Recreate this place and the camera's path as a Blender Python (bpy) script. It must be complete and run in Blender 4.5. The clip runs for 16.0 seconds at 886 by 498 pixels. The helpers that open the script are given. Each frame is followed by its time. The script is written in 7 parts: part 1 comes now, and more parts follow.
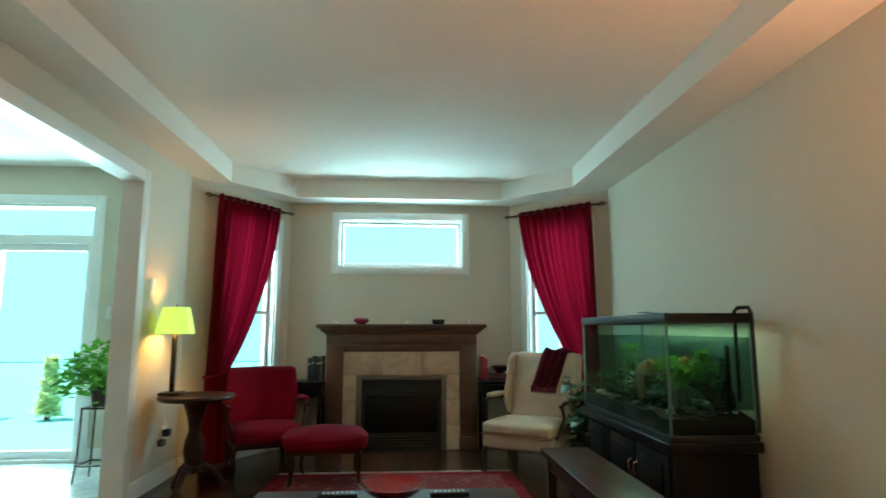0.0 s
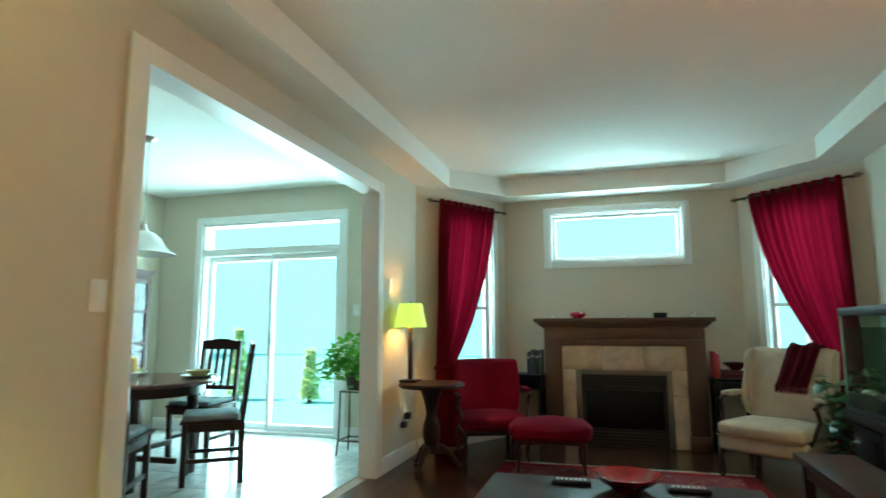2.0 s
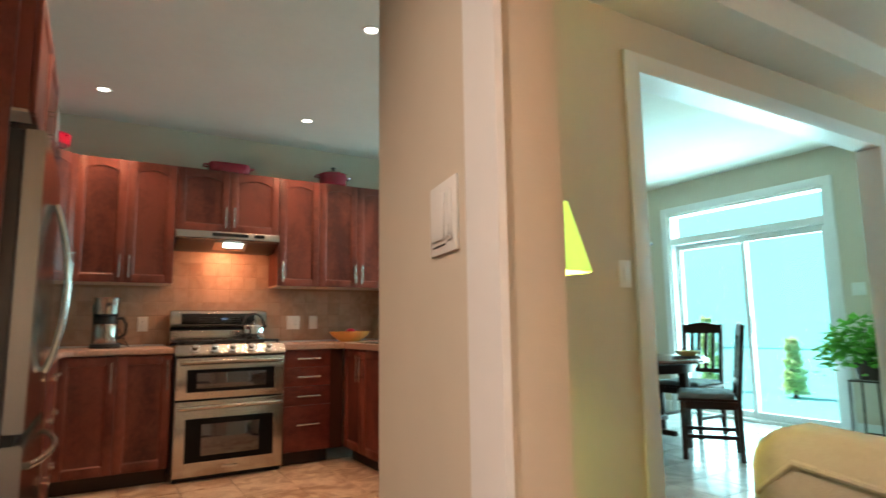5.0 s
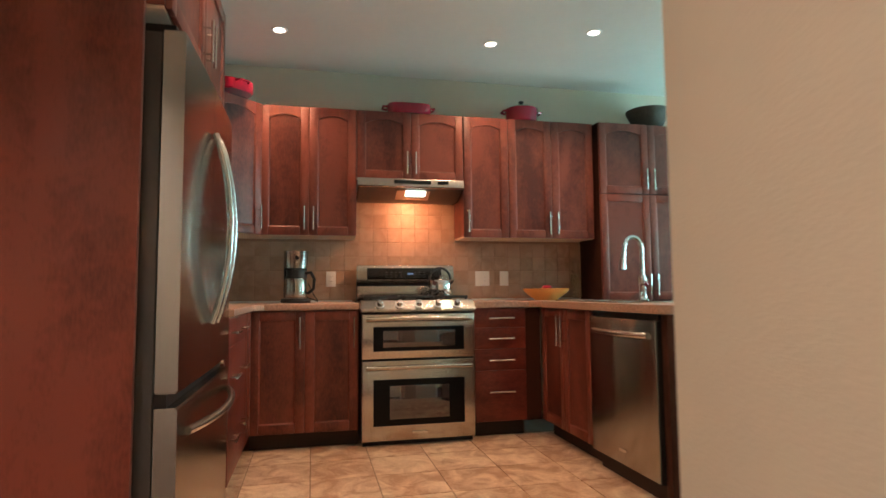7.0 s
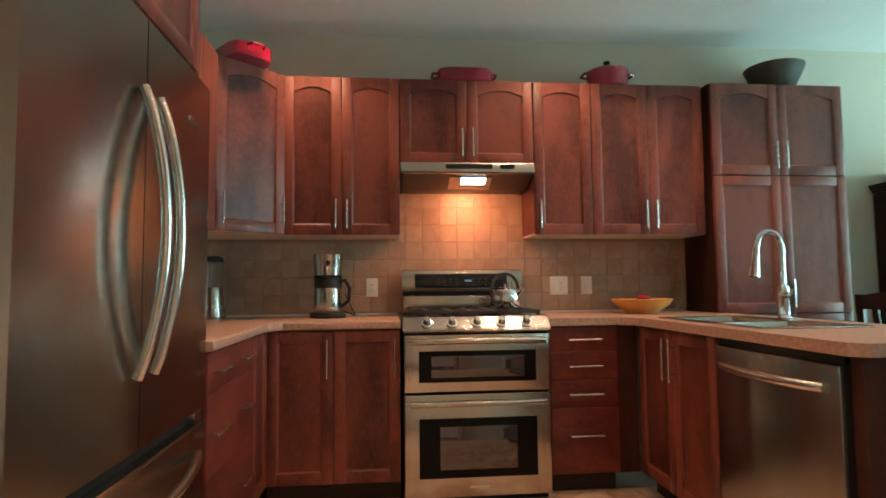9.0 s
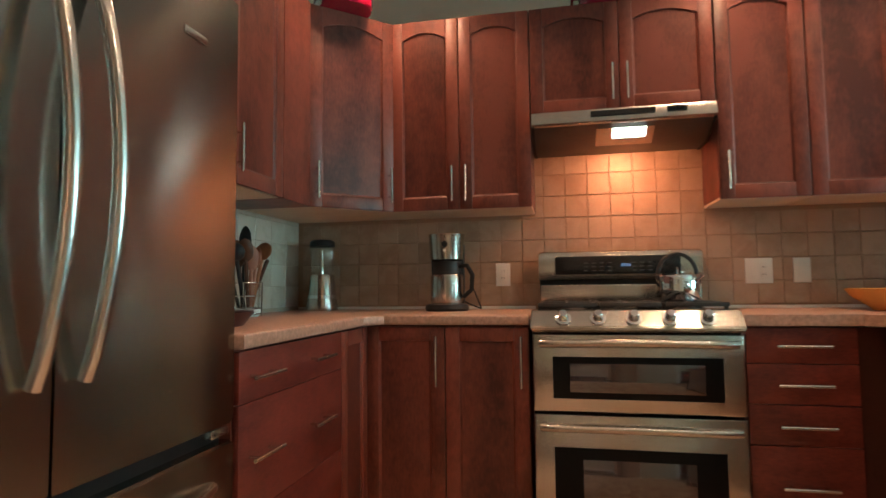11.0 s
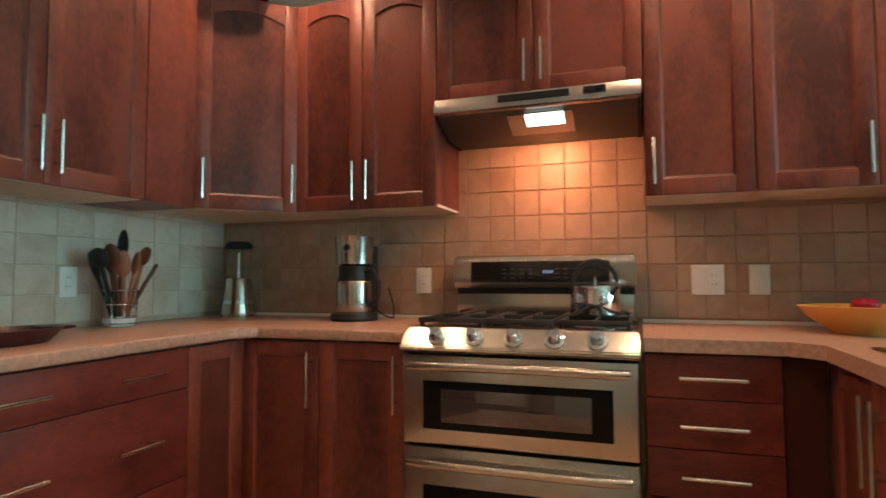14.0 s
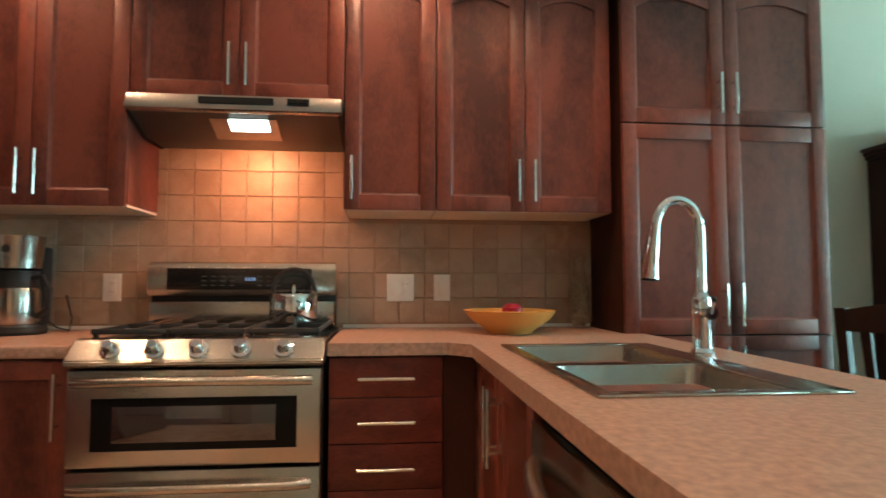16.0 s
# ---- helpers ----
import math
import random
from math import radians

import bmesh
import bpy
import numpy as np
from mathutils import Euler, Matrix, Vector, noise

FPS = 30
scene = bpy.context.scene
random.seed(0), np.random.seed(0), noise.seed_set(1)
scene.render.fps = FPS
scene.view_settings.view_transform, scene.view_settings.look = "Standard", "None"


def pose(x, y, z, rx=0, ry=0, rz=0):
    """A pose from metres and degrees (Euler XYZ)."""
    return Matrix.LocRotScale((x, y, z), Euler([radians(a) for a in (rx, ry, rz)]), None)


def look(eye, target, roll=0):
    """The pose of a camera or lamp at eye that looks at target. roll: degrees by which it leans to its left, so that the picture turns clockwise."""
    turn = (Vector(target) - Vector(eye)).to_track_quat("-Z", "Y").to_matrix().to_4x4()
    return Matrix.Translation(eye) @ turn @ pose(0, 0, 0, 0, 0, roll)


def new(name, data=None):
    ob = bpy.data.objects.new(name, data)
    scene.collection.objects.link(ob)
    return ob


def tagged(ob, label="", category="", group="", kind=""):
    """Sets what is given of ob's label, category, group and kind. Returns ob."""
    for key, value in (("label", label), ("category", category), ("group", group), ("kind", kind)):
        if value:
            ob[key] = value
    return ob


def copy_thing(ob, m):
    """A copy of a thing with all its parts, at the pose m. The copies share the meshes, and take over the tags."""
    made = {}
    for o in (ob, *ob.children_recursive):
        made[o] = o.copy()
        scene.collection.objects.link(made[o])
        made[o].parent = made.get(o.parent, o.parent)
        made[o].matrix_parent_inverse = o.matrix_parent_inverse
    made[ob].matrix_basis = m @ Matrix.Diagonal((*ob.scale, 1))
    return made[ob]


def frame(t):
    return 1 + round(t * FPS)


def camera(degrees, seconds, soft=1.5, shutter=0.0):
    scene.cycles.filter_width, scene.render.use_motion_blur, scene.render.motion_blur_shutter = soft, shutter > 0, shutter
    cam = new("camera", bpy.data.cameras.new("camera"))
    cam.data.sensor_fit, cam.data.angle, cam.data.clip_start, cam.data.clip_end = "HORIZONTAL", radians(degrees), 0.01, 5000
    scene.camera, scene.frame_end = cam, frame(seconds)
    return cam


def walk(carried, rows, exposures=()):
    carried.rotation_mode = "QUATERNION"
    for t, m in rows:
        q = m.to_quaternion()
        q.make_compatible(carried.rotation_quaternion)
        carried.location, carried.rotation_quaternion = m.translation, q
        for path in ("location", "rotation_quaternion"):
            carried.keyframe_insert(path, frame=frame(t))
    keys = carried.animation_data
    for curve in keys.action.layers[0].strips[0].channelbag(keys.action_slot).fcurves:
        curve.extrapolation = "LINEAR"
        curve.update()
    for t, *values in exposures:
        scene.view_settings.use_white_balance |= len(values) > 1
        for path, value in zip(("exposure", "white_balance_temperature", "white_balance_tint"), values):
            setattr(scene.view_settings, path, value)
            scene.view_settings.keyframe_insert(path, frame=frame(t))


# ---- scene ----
cam = camera(75.0, 16.0, shutter=0.5)
PATH = [
    (0, (0.184, -0.075, 1.176), (0.316, 1.902, 1.451), 0.0),
    (0.5, (0.163, -0.068, 1.166), (0.133, 1.913, 1.439), -0.0),
    (1, (0.141, -0.073, 1.168), (-0.05, 1.899, 1.437), -0.1),
    (1.5, (0.128, -0.093, 1.153), (-0.244, 1.854, 1.424), -0.1),
    (2, (0.122, -0.166, 1.145), (-0.443, 1.734, 1.412), -0.2),
    (2.5, (0.113, -0.222, 1.134), (-0.645, 1.609, 1.402), -0.3),
    (3, (0.082, -0.282, 1.132), (-0.906, 1.436, 1.402), -0.4),
    (3.5, (0.073, -0.349, 1.114), (-1.137, 1.22, 1.387), -0.6),
    (4, (0.078, -0.395, 1.115), (-1.321, 1.007, 1.387), -0.6),
    (4.5, (0.075, -0.445, 1.084), (-1.475, 0.791, 1.351), -0.8),
    (5, (0.072, -0.496, 1.05), (-1.627, 0.526, 1.311), -0.8),
    (7.5, (-0.828, -0.249, 0.983), (-2.788, 0.124, 1.117), -0.6),
    (8, (-1.022, -0.2, 1.031), (-2.992, 0.119, 1.166), -0.7),
    (8.5, (-1.241, -0.145, 1.047), (-3.219, 0.117, 1.181), -0.6),
    (9, (-1.424, -0.082, 1.087), (-3.41, 0.114, 1.219), -0.6),
    (9.5, (-1.581, -0.039, 1.099), (-3.576, 0.009, 1.233), -0.6),
    (10, (-1.774, -0.015, 1.07), (-3.768, -0.088, 1.206), -0.6),
    (12.5, (-2.428, 0.468, 1.016), (-4.273, -0.295, 1.13), -0.5),
    (13, (-2.484, 0.563, 1.047), (-4.331, -0.196, 1.151), -0.4),
    (13.5, (-2.533, 0.658, 1.075), (-4.396, -0.062, 1.18), -0.3),
    (14, (-2.563, 0.766, 1.096), (-4.454, 0.123, 1.2), -0.2),
    (14.5, (-2.567, 0.847, 1.098), (-4.509, 0.383, 1.213), -0.1),
    (15, (-2.554, 0.893, 1.103), (-4.538, 0.668, 1.22), -0.0),
    (15.5, (-2.543, 0.931, 1.107), (-4.54, 0.931, 1.226), 0.0),
    (16, (-2.525, 0.955, 1.11), (-4.511, 1.152, 1.228), 0.1),
]
walk(cam, [(t, look(eye, target, roll)) for t, eye, target, roll in PATH],
     exposures=[(0, 0.42), (1.5, 0.42), (5, 0.36), (7.5, 0.50), (9, 0.38), (12.5, 0.18), (16, 0.30)])

# ---- world and lights ----
world = bpy.data.worlds.new("sky_world")
scene.world = world
world.use_nodes = True
wn = world.node_tree
sky = wn.nodes.new("ShaderNodeTexSky")
sky.sky_type, sky.sun_disc, sky.sun_elevation, sky.sun_rotation = "NISHITA", False, radians(58), radians(-104)
wn.nodes["Background"].inputs["Strength"].default_value = 0.12
wn.links.new(sky.outputs[0], wn.nodes["Background"].inputs["Color"])


def lamp(name, kind, m, power, colour, **more):
    data = bpy.data.lights.new(name, kind)
    data.energy, data.color = power, colour
    for key, value in more.items():
        if key == "size":
            data.shape, data.size, data.size_y = "RECTANGLE", value[0], value[1]
        elif key == "soft":
            data.shadow_soft_size = value
        elif key == "spot":
            data.spot_size, data.spot_blend = radians(value), 0.6
    ob = new(name, data)
    ob.matrix_basis = m
    return ob


SUN = lamp("sun", "SUN", look((-12, -3, 20), (0, 0, 0)), 5.0, (1, 0.95, 0.86))
SUN.data.angle = radians(0.5)
DAY = (0.52, 0.96, 1.0)
WARM = (1.0, 0.60, 0.34)
# daylight in the openings
lamp("patio_daylight", "AREA", look((-3.65, 5.66, 1.25), (-3.65, 0, 1.0)), 170, DAY, size=(1.8, 2.2))
lamp("high_window_daylight", "AREA", look((0.14, 6.22, 2.1), (0.14, 0, 1.7)), 40, DAY, size=(1.3, 0.5))
lamp("bay_daylight_west", "AREA", look((-1.62, 5.72, 1.5), (0.6, 4.3, 1.2)), 20, DAY, size=(0.5, 1.4))
lamp("bay_daylight_east", "AREA", look((1.95, 5.85, 1.5), (0, 4.3, 1.2)), 20, DAY, size=(0.5, 1.4))

# ---- materials ----
def node_mat(name):
    m = bpy.data.materials.new(name)
    m.use_nodes = True
    return m, m.node_tree, m.node_tree.nodes["Principled BSDF"]


def mat(name, colour, rough=0.6, metal=0.0, vary=0.12, scale=8.0, bump=0.05, bscale=120.0, stretch=(1, 1, 1), island=0.0, **more):
    """Colour varied by a broad and a fine noise, with relief."""
    m, t, p = node_mat(name)
    n, l = t.nodes, t.links
    tc = n.new("ShaderNodeTexCoord")
    mp = n.new("ShaderNodeMapping")
    mp.inputs["Scale"].default_value = stretch
    l.new(tc.outputs["Object"], mp.inputs["Vector"])
    broad, fine = n.new("ShaderNodeTexNoise"), n.new("ShaderNodeTexNoise")
    broad.inputs["Scale"].default_value, broad.inputs["Detail"].default_value = scale, 3
    fine.inputs["Scale"].default_value, fine.inputs["Detail"].default_value = scale * 9, 2
    l.new(mp.outputs[0], broad.inputs["Vector"])
    l.new(mp.outputs[0], fine.inputs["Vector"])
    mix = n.new("ShaderNodeMix")
    mix.data_type = "FLOAT"
    mix.inputs[0].default_value = 0.35
    l.new(broad.outputs["Fac"], mix.inputs[2])
    l.new(fine.outputs["Fac"], mix.inputs[3])
    value = mix.outputs[0]
    if island:
        info = n.new("ShaderNodeObjectInfo")
        mad = n.new("ShaderNodeMath")
        mad.operation = "MULTIPLY_ADD"
        mad.inputs[1].default_value = island
        l.new(info.outputs["Random"], mad.inputs[0])
        l.new(value, mad.inputs[2])
        sub = n.new("ShaderNodeMath")
        sub.operation = "SUBTRACT"
        sub.inputs[1].default_value = island / 2
        l.new(mad.outputs[0], sub.inputs[0])
        value = sub.outputs[0]
    ramp = n.new("ShaderNodeValToRGB")
    lo, hi = [c * (1 - vary) for c in colour], [min(1, c * (1 + vary)) for c in colour]
    ramp.color_ramp.elements[0].position, ramp.color_ramp.elements[1].position = 0.3, 0.7
    ramp.color_ramp.elements[0].color, ramp.color_ramp.elements[1].color = (*lo, 1), (*hi, 1)
    l.new(value, ramp.inputs[0])
    l.new(ramp.outputs[0], p.inputs["Base Color"])
    p.inputs["Roughness"].default_value, p.inputs["Metallic"].default_value = rough, metal
    if bump:
        relief, b = n.new("ShaderNodeTexNoise"), n.new("ShaderNodeBump")
        relief.inputs["Scale"].default_value = bscale
        l.new(mp.outputs[0], relief.inputs["Vector"])
        b.inputs["Strength"].default_value, b.inputs["Distance"].default_value = bump, 0.004
        l.new(relief.outputs["Fac"], b.inputs["Height"])
        l.new(b.outputs[0], p.inputs["Normal"])
    for key, v in more.items():
        p.inputs[key.replace("_", " ").title().replace("Ior", "IOR")].default_value = v
    return m


def glowing(name, colour, strength, base=(0.8, 0.8, 0.8)):
    m, t, p = node_mat(name)
    p.inputs["Base Color"].default_value = (*base, 1)
    p.inputs["Emission Color"].default_value = (*colour, 1)
    p.inputs["Emission Strength"].default_value = strength
    p.inputs["Roughness"].default_value = 0.7
    return m


def glass(name, tint=(1, 1, 1), gloss_gain=0.7, gloss_least=0.03):
    """Thin glass: mostly clear with a mirror-like skin."""
    m, t, p = node_mat(name)
    n, l = t.nodes, t.links
    clear, gloss, fres, mix = n.new("ShaderNodeBsdfTransparent"), n.new("ShaderNodeBsdfGlossy"), n.new("ShaderNodeLayerWeight"), n.new("ShaderNodeMixShader")
    clear.inputs[0].default_value = (*tint, 1)
    gloss.inputs["Roughness"].default_value = 0.02
    fres.inputs[0].default_value = 0.5
    power, gain = n.new("ShaderNodeMath"), n.new("ShaderNodeMath")
    power.operation, power.inputs[1].default_value = "POWER", 4.0
    gain.operation, gain.inputs[1].default_value, gain.inputs[2].default_value = "MULTIPLY_ADD", gloss_gain, gloss_least
    l.new(fres.outputs["Facing"], power.inputs[0])
    l.new(power.outputs[0], gain.inputs[0])
    l.new(gain.outputs[0], mix.inputs[0])
    l.new(clear.outputs[0], mix.inputs[1])
    l.new(gloss.outputs[0], mix.inputs[2])
    l.new(mix.outputs[0], n["Material Output"].inputs["Surface"])
    return m


def cloth(name, colour, through_light=0.0, bscale=400.0, vary=0.15):
    m = mat(name, colour, rough=0.95, vary=vary, scale=10, bump=0.25, bscale=bscale, specular_ior_level=0.12)
    if through_light:
        t = m.node_tree
        n, l = t.nodes, t.links
        tr, mix = n.new("ShaderNodeBsdfTranslucent"), n.new("ShaderNodeMixShader")
        tr.inputs[0].default_value = (*[min(1, c * 1.6) for c in colour], 1)
        mix.inputs[0].default_value = through_light
        l.new(n["Principled BSDF"].outputs[0], mix.inputs[1])
        l.new(tr.outputs[0], mix.inputs[2])
        l.new(mix.outputs[0], n["Material Output"].inputs["Surface"])
    return m


def marbled(name, c1, c2, scale=5.0, rough=0.35, island=0.25):
    """Veined stone or glazed tile, its veins shifted from piece to piece."""
    m, t, p = node_mat(name)
    n, l = t.nodes, t.links
    tc, info, add = n.new("ShaderNodeTexCoord"), n.new("ShaderNodeObjectInfo"), n.new("ShaderNodeVectorMath")
    sc = n.new("ShaderNodeMath")
    sc.operation, sc.inputs[1].default_value = "MULTIPLY", 37.0
    l.new(info.outputs["Random"], sc.inputs[0])
    l.new(tc.outputs["Object"], add.inputs[0])
    l.new(sc.outputs[0], add.inputs[1])
    a, b = n.new("ShaderNodeTexNoise"), n.new("ShaderNodeTexNoise")
    a.inputs["Scale"].default_value, a.inputs["Detail"].default_value, a.inputs["Distortion"].default_value = scale, 5, 1.4
    b.inputs["Scale"].default_value = scale * 14
    l.new(add.outputs[0], a.inputs["Vector"])
    l.new(add.outputs[0], b.inputs["Vector"])
    k = n.new("ShaderNodeMath")
    k.operation, k.inputs[1].default_value = "MULTIPLY_ADD", 0.25
    l.new(b.outputs["Fac"], k.inputs[0])
    l.new(a.outputs["Fac"], k.inputs[2])
    k2 = n.new("ShaderNodeMath")
    k2.operation, k2.inputs[1].default_value = "MULTIPLY_ADD", island
    l.new(info.outputs["Random"], k2.inputs[0])
    l.new(k.outputs[0], k2.inputs[2])
    ramp = n.new("ShaderNodeValToRGB")
    ramp.color_ramp.elements[0].position, ramp.color_ramp.elements[1].position = 0.5, 0.85
    ramp.color_ramp.elements[0].color, ramp.color_ramp.elements[1].color = (*c1, 1), (*c2, 1)
    l.new(k2.outputs[0], ramp.inputs[0])
    l.new(ramp.outputs[0], p.inputs["Base Color"])
    p.inputs["Roughness"].default_value = rough
    bp = n.new("ShaderNodeBump")
    bp.inputs["Strength"].default_value, bp.inputs["Distance"].default_value = 0.15, 0.003
    l.new(a.outputs["Fac"], bp.inputs["Height"])
    l.new(bp.outputs[0], p.inputs["Normal"])
    return m


def stained(name, dark, light, stretch=(2.6, 2.6, 0.8), gloss=0.32):
    """Blotchy stained maple: cloudy figure, fine grain and a satin finish, shifted from piece to piece."""
    m, t, p = node_mat(name)
    n, l = t.nodes, t.links
    tc, info, add, mp = n.new("ShaderNodeTexCoord"), n.new("ShaderNodeObjectInfo"), n.new("ShaderNodeVectorMath"), n.new("ShaderNodeMapping")
    shift = n.new("ShaderNodeMath")
    shift.operation, shift.inputs[1].default_value = "MULTIPLY", 53.0
    l.new(info.outputs["Random"], shift.inputs[0])
    l.new(tc.outputs["Object"], add.inputs[0])
    l.new(shift.outputs[0], add.inputs[1])
    mp.inputs["Scale"].default_value = stretch
    l.new(add.outputs[0], mp.inputs["Vector"])
    cloud, mottle, grain = n.new("ShaderNodeTexNoise"), n.new("ShaderNodeTexNoise"), n.new("ShaderNodeTexNoise")
    for node, scale, detail, twist, source in ((cloud, 1.7, 4, 0.6, mp), (mottle, 17.0, 3, 0.8, add), (grain, 46.0, 2, 0.0, mp)):
        node.inputs["Scale"].default_value, node.inputs["Detail"].default_value, node.inputs["Distortion"].default_value = scale, detail, twist
        l.new(source.outputs[0], node.inputs["Vector"])
    total = cloud.outputs["Fac"]
    for node, weight in ((mottle, 0.30), (grain, 0.28), (info, 0.16)):
        k = n.new("ShaderNodeMath")
        k.operation, k.inputs[1].default_value = "MULTIPLY_ADD", weight
        l.new(node.outputs["Random"] if node is info else node.outputs["Fac"], k.inputs[0])
        l.new(total, k.inputs[2])
        total = k.outputs[0]
    ramp = n.new("ShaderNodeValToRGB")
    ramp.color_ramp.elements[0].position, ramp.color_ramp.elements[1].position = 0.65, 1.0
    ramp.color_ramp.elements[0].color, ramp.color_ramp.elements[1].color = (*dark, 1), (*light, 1)
    l.new(total, ramp.inputs[0])
    l.new(ramp.outputs[0], p.inputs["Base Color"])
    p.inputs["Roughness"].default_value, p.inputs["Specular IOR Level"].default_value = 0.40, gloss
    p.inputs["Coat Weight"].default_value, p.inputs["Coat Roughness"].default_value = gloss * 0.2, 0.3
    bump = n.new("ShaderNodeBump")
    bump.inputs["Strength"].default_value, bump.inputs["Distance"].default_value = 0.08, 0.002
    l.new(grain.outputs["Fac"], bump.inputs["Height"])
    l.new(bump.outputs[0], p.inputs["Normal"])
    return m


PAINT = mat("unseen beige wall added to seal out light paint", (0.585, 0.53, 0.43), 0.75, vary=0.03, scale=1.5, bump=0.12, bscale=260)
CEIL = mat("ceiling paint", (0.78, 0.76, 0.71), 0.9, vary=0.03, scale=2, bump=0.35, bscale=160)
WHITE = mat("white trim paint", (0.76, 0.77, 0.76), 0.4, vary=0.03, scale=3, bump=0.03)
PLASTIC = mat("white plastic", (0.75, 0.75, 0.72), 0.35, vary=0.02, bump=0.0)
CHERRY = stained("cherry-stained maple", (0.085, 0.021, 0.015), (0.225, 0.060, 0.042))
PANEL = stained("cherry-stained panel", (0.062, 0.015, 0.011), (0.185, 0.049, 0.034))
DRAWER = stained("cherry-stained drawer", (0.078, 0.015, 0.012), (0.190, 0.040, 0.030), (1, 1, 3.2))
ENDWOOD = stained("dark-stained and shade-toned wood", (0.030, 0.011, 0.008), (0.062, 0.023, 0.016), gloss=0.10)
KICK = mat("dark toe kick", (0.03, 0.012, 0.008), 0.6, vary=0.2)
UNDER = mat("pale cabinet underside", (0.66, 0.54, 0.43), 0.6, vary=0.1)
STEEL = mat("brushed stainless steel", (0.50, 0.47, 0.43), 0.2, 1.0, vary=0.06, scale=3, bump=0.05, bscale=90, stretch=(1, 1, 12), anisotropic=0.7, anisotropic_rotation=0.25)
FRIDGE = mat("fridge door steel", (0.37, 0.36, 0.335), 0.21, 1.0, vary=0.03, scale=2, bump=0.008, bscale=60, stretch=(14, 14, 0.3), anisotropic=0.9, anisotropic_rotation=0.25)
STEELH = mat("brushed steel sheet", (0.50, 0.47, 0.43), 0.24, 1.0, vary=0.06, scale=3, bump=0.05, bscale=90, stretch=(12, 12, 1), anisotropic=0.5)
SATIN = mat("satin nickel", (0.62, 0.60, 0.57), 0.24, 1.0, vary=0.03, bump=0)
CHROME = mat("polished chrome", (0.75, 0.76, 0.77), 0.06, 1.0, vary=0.02, bump=0)
BLACK = mat("black enamel", (0.012, 0.012, 0.013), 0.18, vary=0.2, bump=0.02)
MATTE = mat("matt black plastic", (0.016, 0.016, 0.017), 0.5, vary=0.2, specular_ior_level=0.3)
IRON = mat("cast iron", (0.02, 0.02, 0.021), 0.6, vary=0.25, bump=0.3, bscale=300)
OVENGLASS = mat("mirrored oven glass", (0.030, 0.020, 0.024), 0.07, vary=0.2, bump=0, ior=1.9, specular_ior_level=0.55)
OVENRIM = mat("black enamelled rim", (0.006, 0.006, 0.007), 0.3, vary=0.1, bump=0, specular_ior_level=0.12)
LAMINATE = mat("speckled laminate counter", (0.42, 0.25, 0.19), 0.40, vary=0.34, scale=70, bump=0.02)
SPLASH = marbled("glazed splash tile", (0.32, 0.205, 0.14), (0.43, 0.30, 0.215), 7, 0.40)
GROUT = mat("grout", (0.36, 0.235, 0.16), 0.9, vary=0.1)
FTILE = marbled("marbled floor tile", (0.46, 0.25, 0.15), (0.88, 0.69, 0.53), 5.5, 0.30, 0.08)
DTILE = marbled("grey floor tile", (0.34, 0.36, 0.36), (0.52, 0.54, 0.54), 4.0, 0.22, 0.1)
FGROUT = mat("floor grout", (0.34, 0.23, 0.17), 0.9)
WOODFLOOR = mat("dark hardwood", (0.055, 0.018, 0.010), 0.22, vary=0.4, scale=3, bump=0.05, stretch=(9, 0.9, 1), island=0.5)
DARKWOOD = mat("dark stained wood", (0.028, 0.012, 0.009), 0.36, specular_ior_level=0.18, vary=0.35, scale=3, bump=0.05, stretch=(2, 2, 0.6))
MANTEL = mat("walnut mantel", (0.075, 0.033, 0.020), 0.38, vary=0.3, scale=3, bump=0.05, stretch=(2, 2, 0.7))
BLACKWOOD = mat("black lacquered wood", (0.006, 0.006, 0.008), 0.34, vary=0.3, bump=0.03, specular_ior_level=0.10)
STONE = marbled("beige marble", (0.40, 0.30, 0.21), (0.58, 0.48, 0.37), 4, 0.3, 0.15)
REDCLOTH = cloth("crimson upholstery", (0.135, 0.0015, 0.014), 0, 500)
CURTAIN = cloth("crimson sheer curtain", (0.150, 0.002, 0.010), 0.40, 600)
CREAM = cloth("cream damask upholstery", (0.46, 0.37, 0.29), 0, 300, 0.12)
SOFA = cloth("beige sofa cloth", (0.40, 0.35, 0.26), 0, 350, 0.08)
THROW = cloth("maroon knitted throw", (0.10, 0.008, 0.02), 0, 200)
REDPOT = mat("red enamel", (0.30, 0.004, 0.028), 0.16, vary=0.08, bump=0, coat_weight=0.5)
LEAF = cloth("green leaf", (0.085, 0.24, 0.035), 0.45, 120, 0.4)
LEAFDARK = mat("dark green leaf", (0.02, 0.075, 0.025), 0.4, vary=0.5, scale=14, bump=0.05)
WICKER = mat("dark clay pot", (0.05, 0.03, 0.02), 0.7)
BRONZE = mat("dark bronze", (0.05, 0.035, 0.025), 0.35, 0.8, vary=0.2, bump=0.05)
CLEAR = glass("clear glass")
AQUA = glass("aquarium glass", (0.80, 0.93, 0.90), 0.25, 0.01)
WATER = glass("green tank water", (0.56, 0.69, 0.66), 0.12, 0.004)
OUTSIDE = glowing("bright daylight", (0.30, 0.96, 0.98), 1.3, (0, 0, 0))

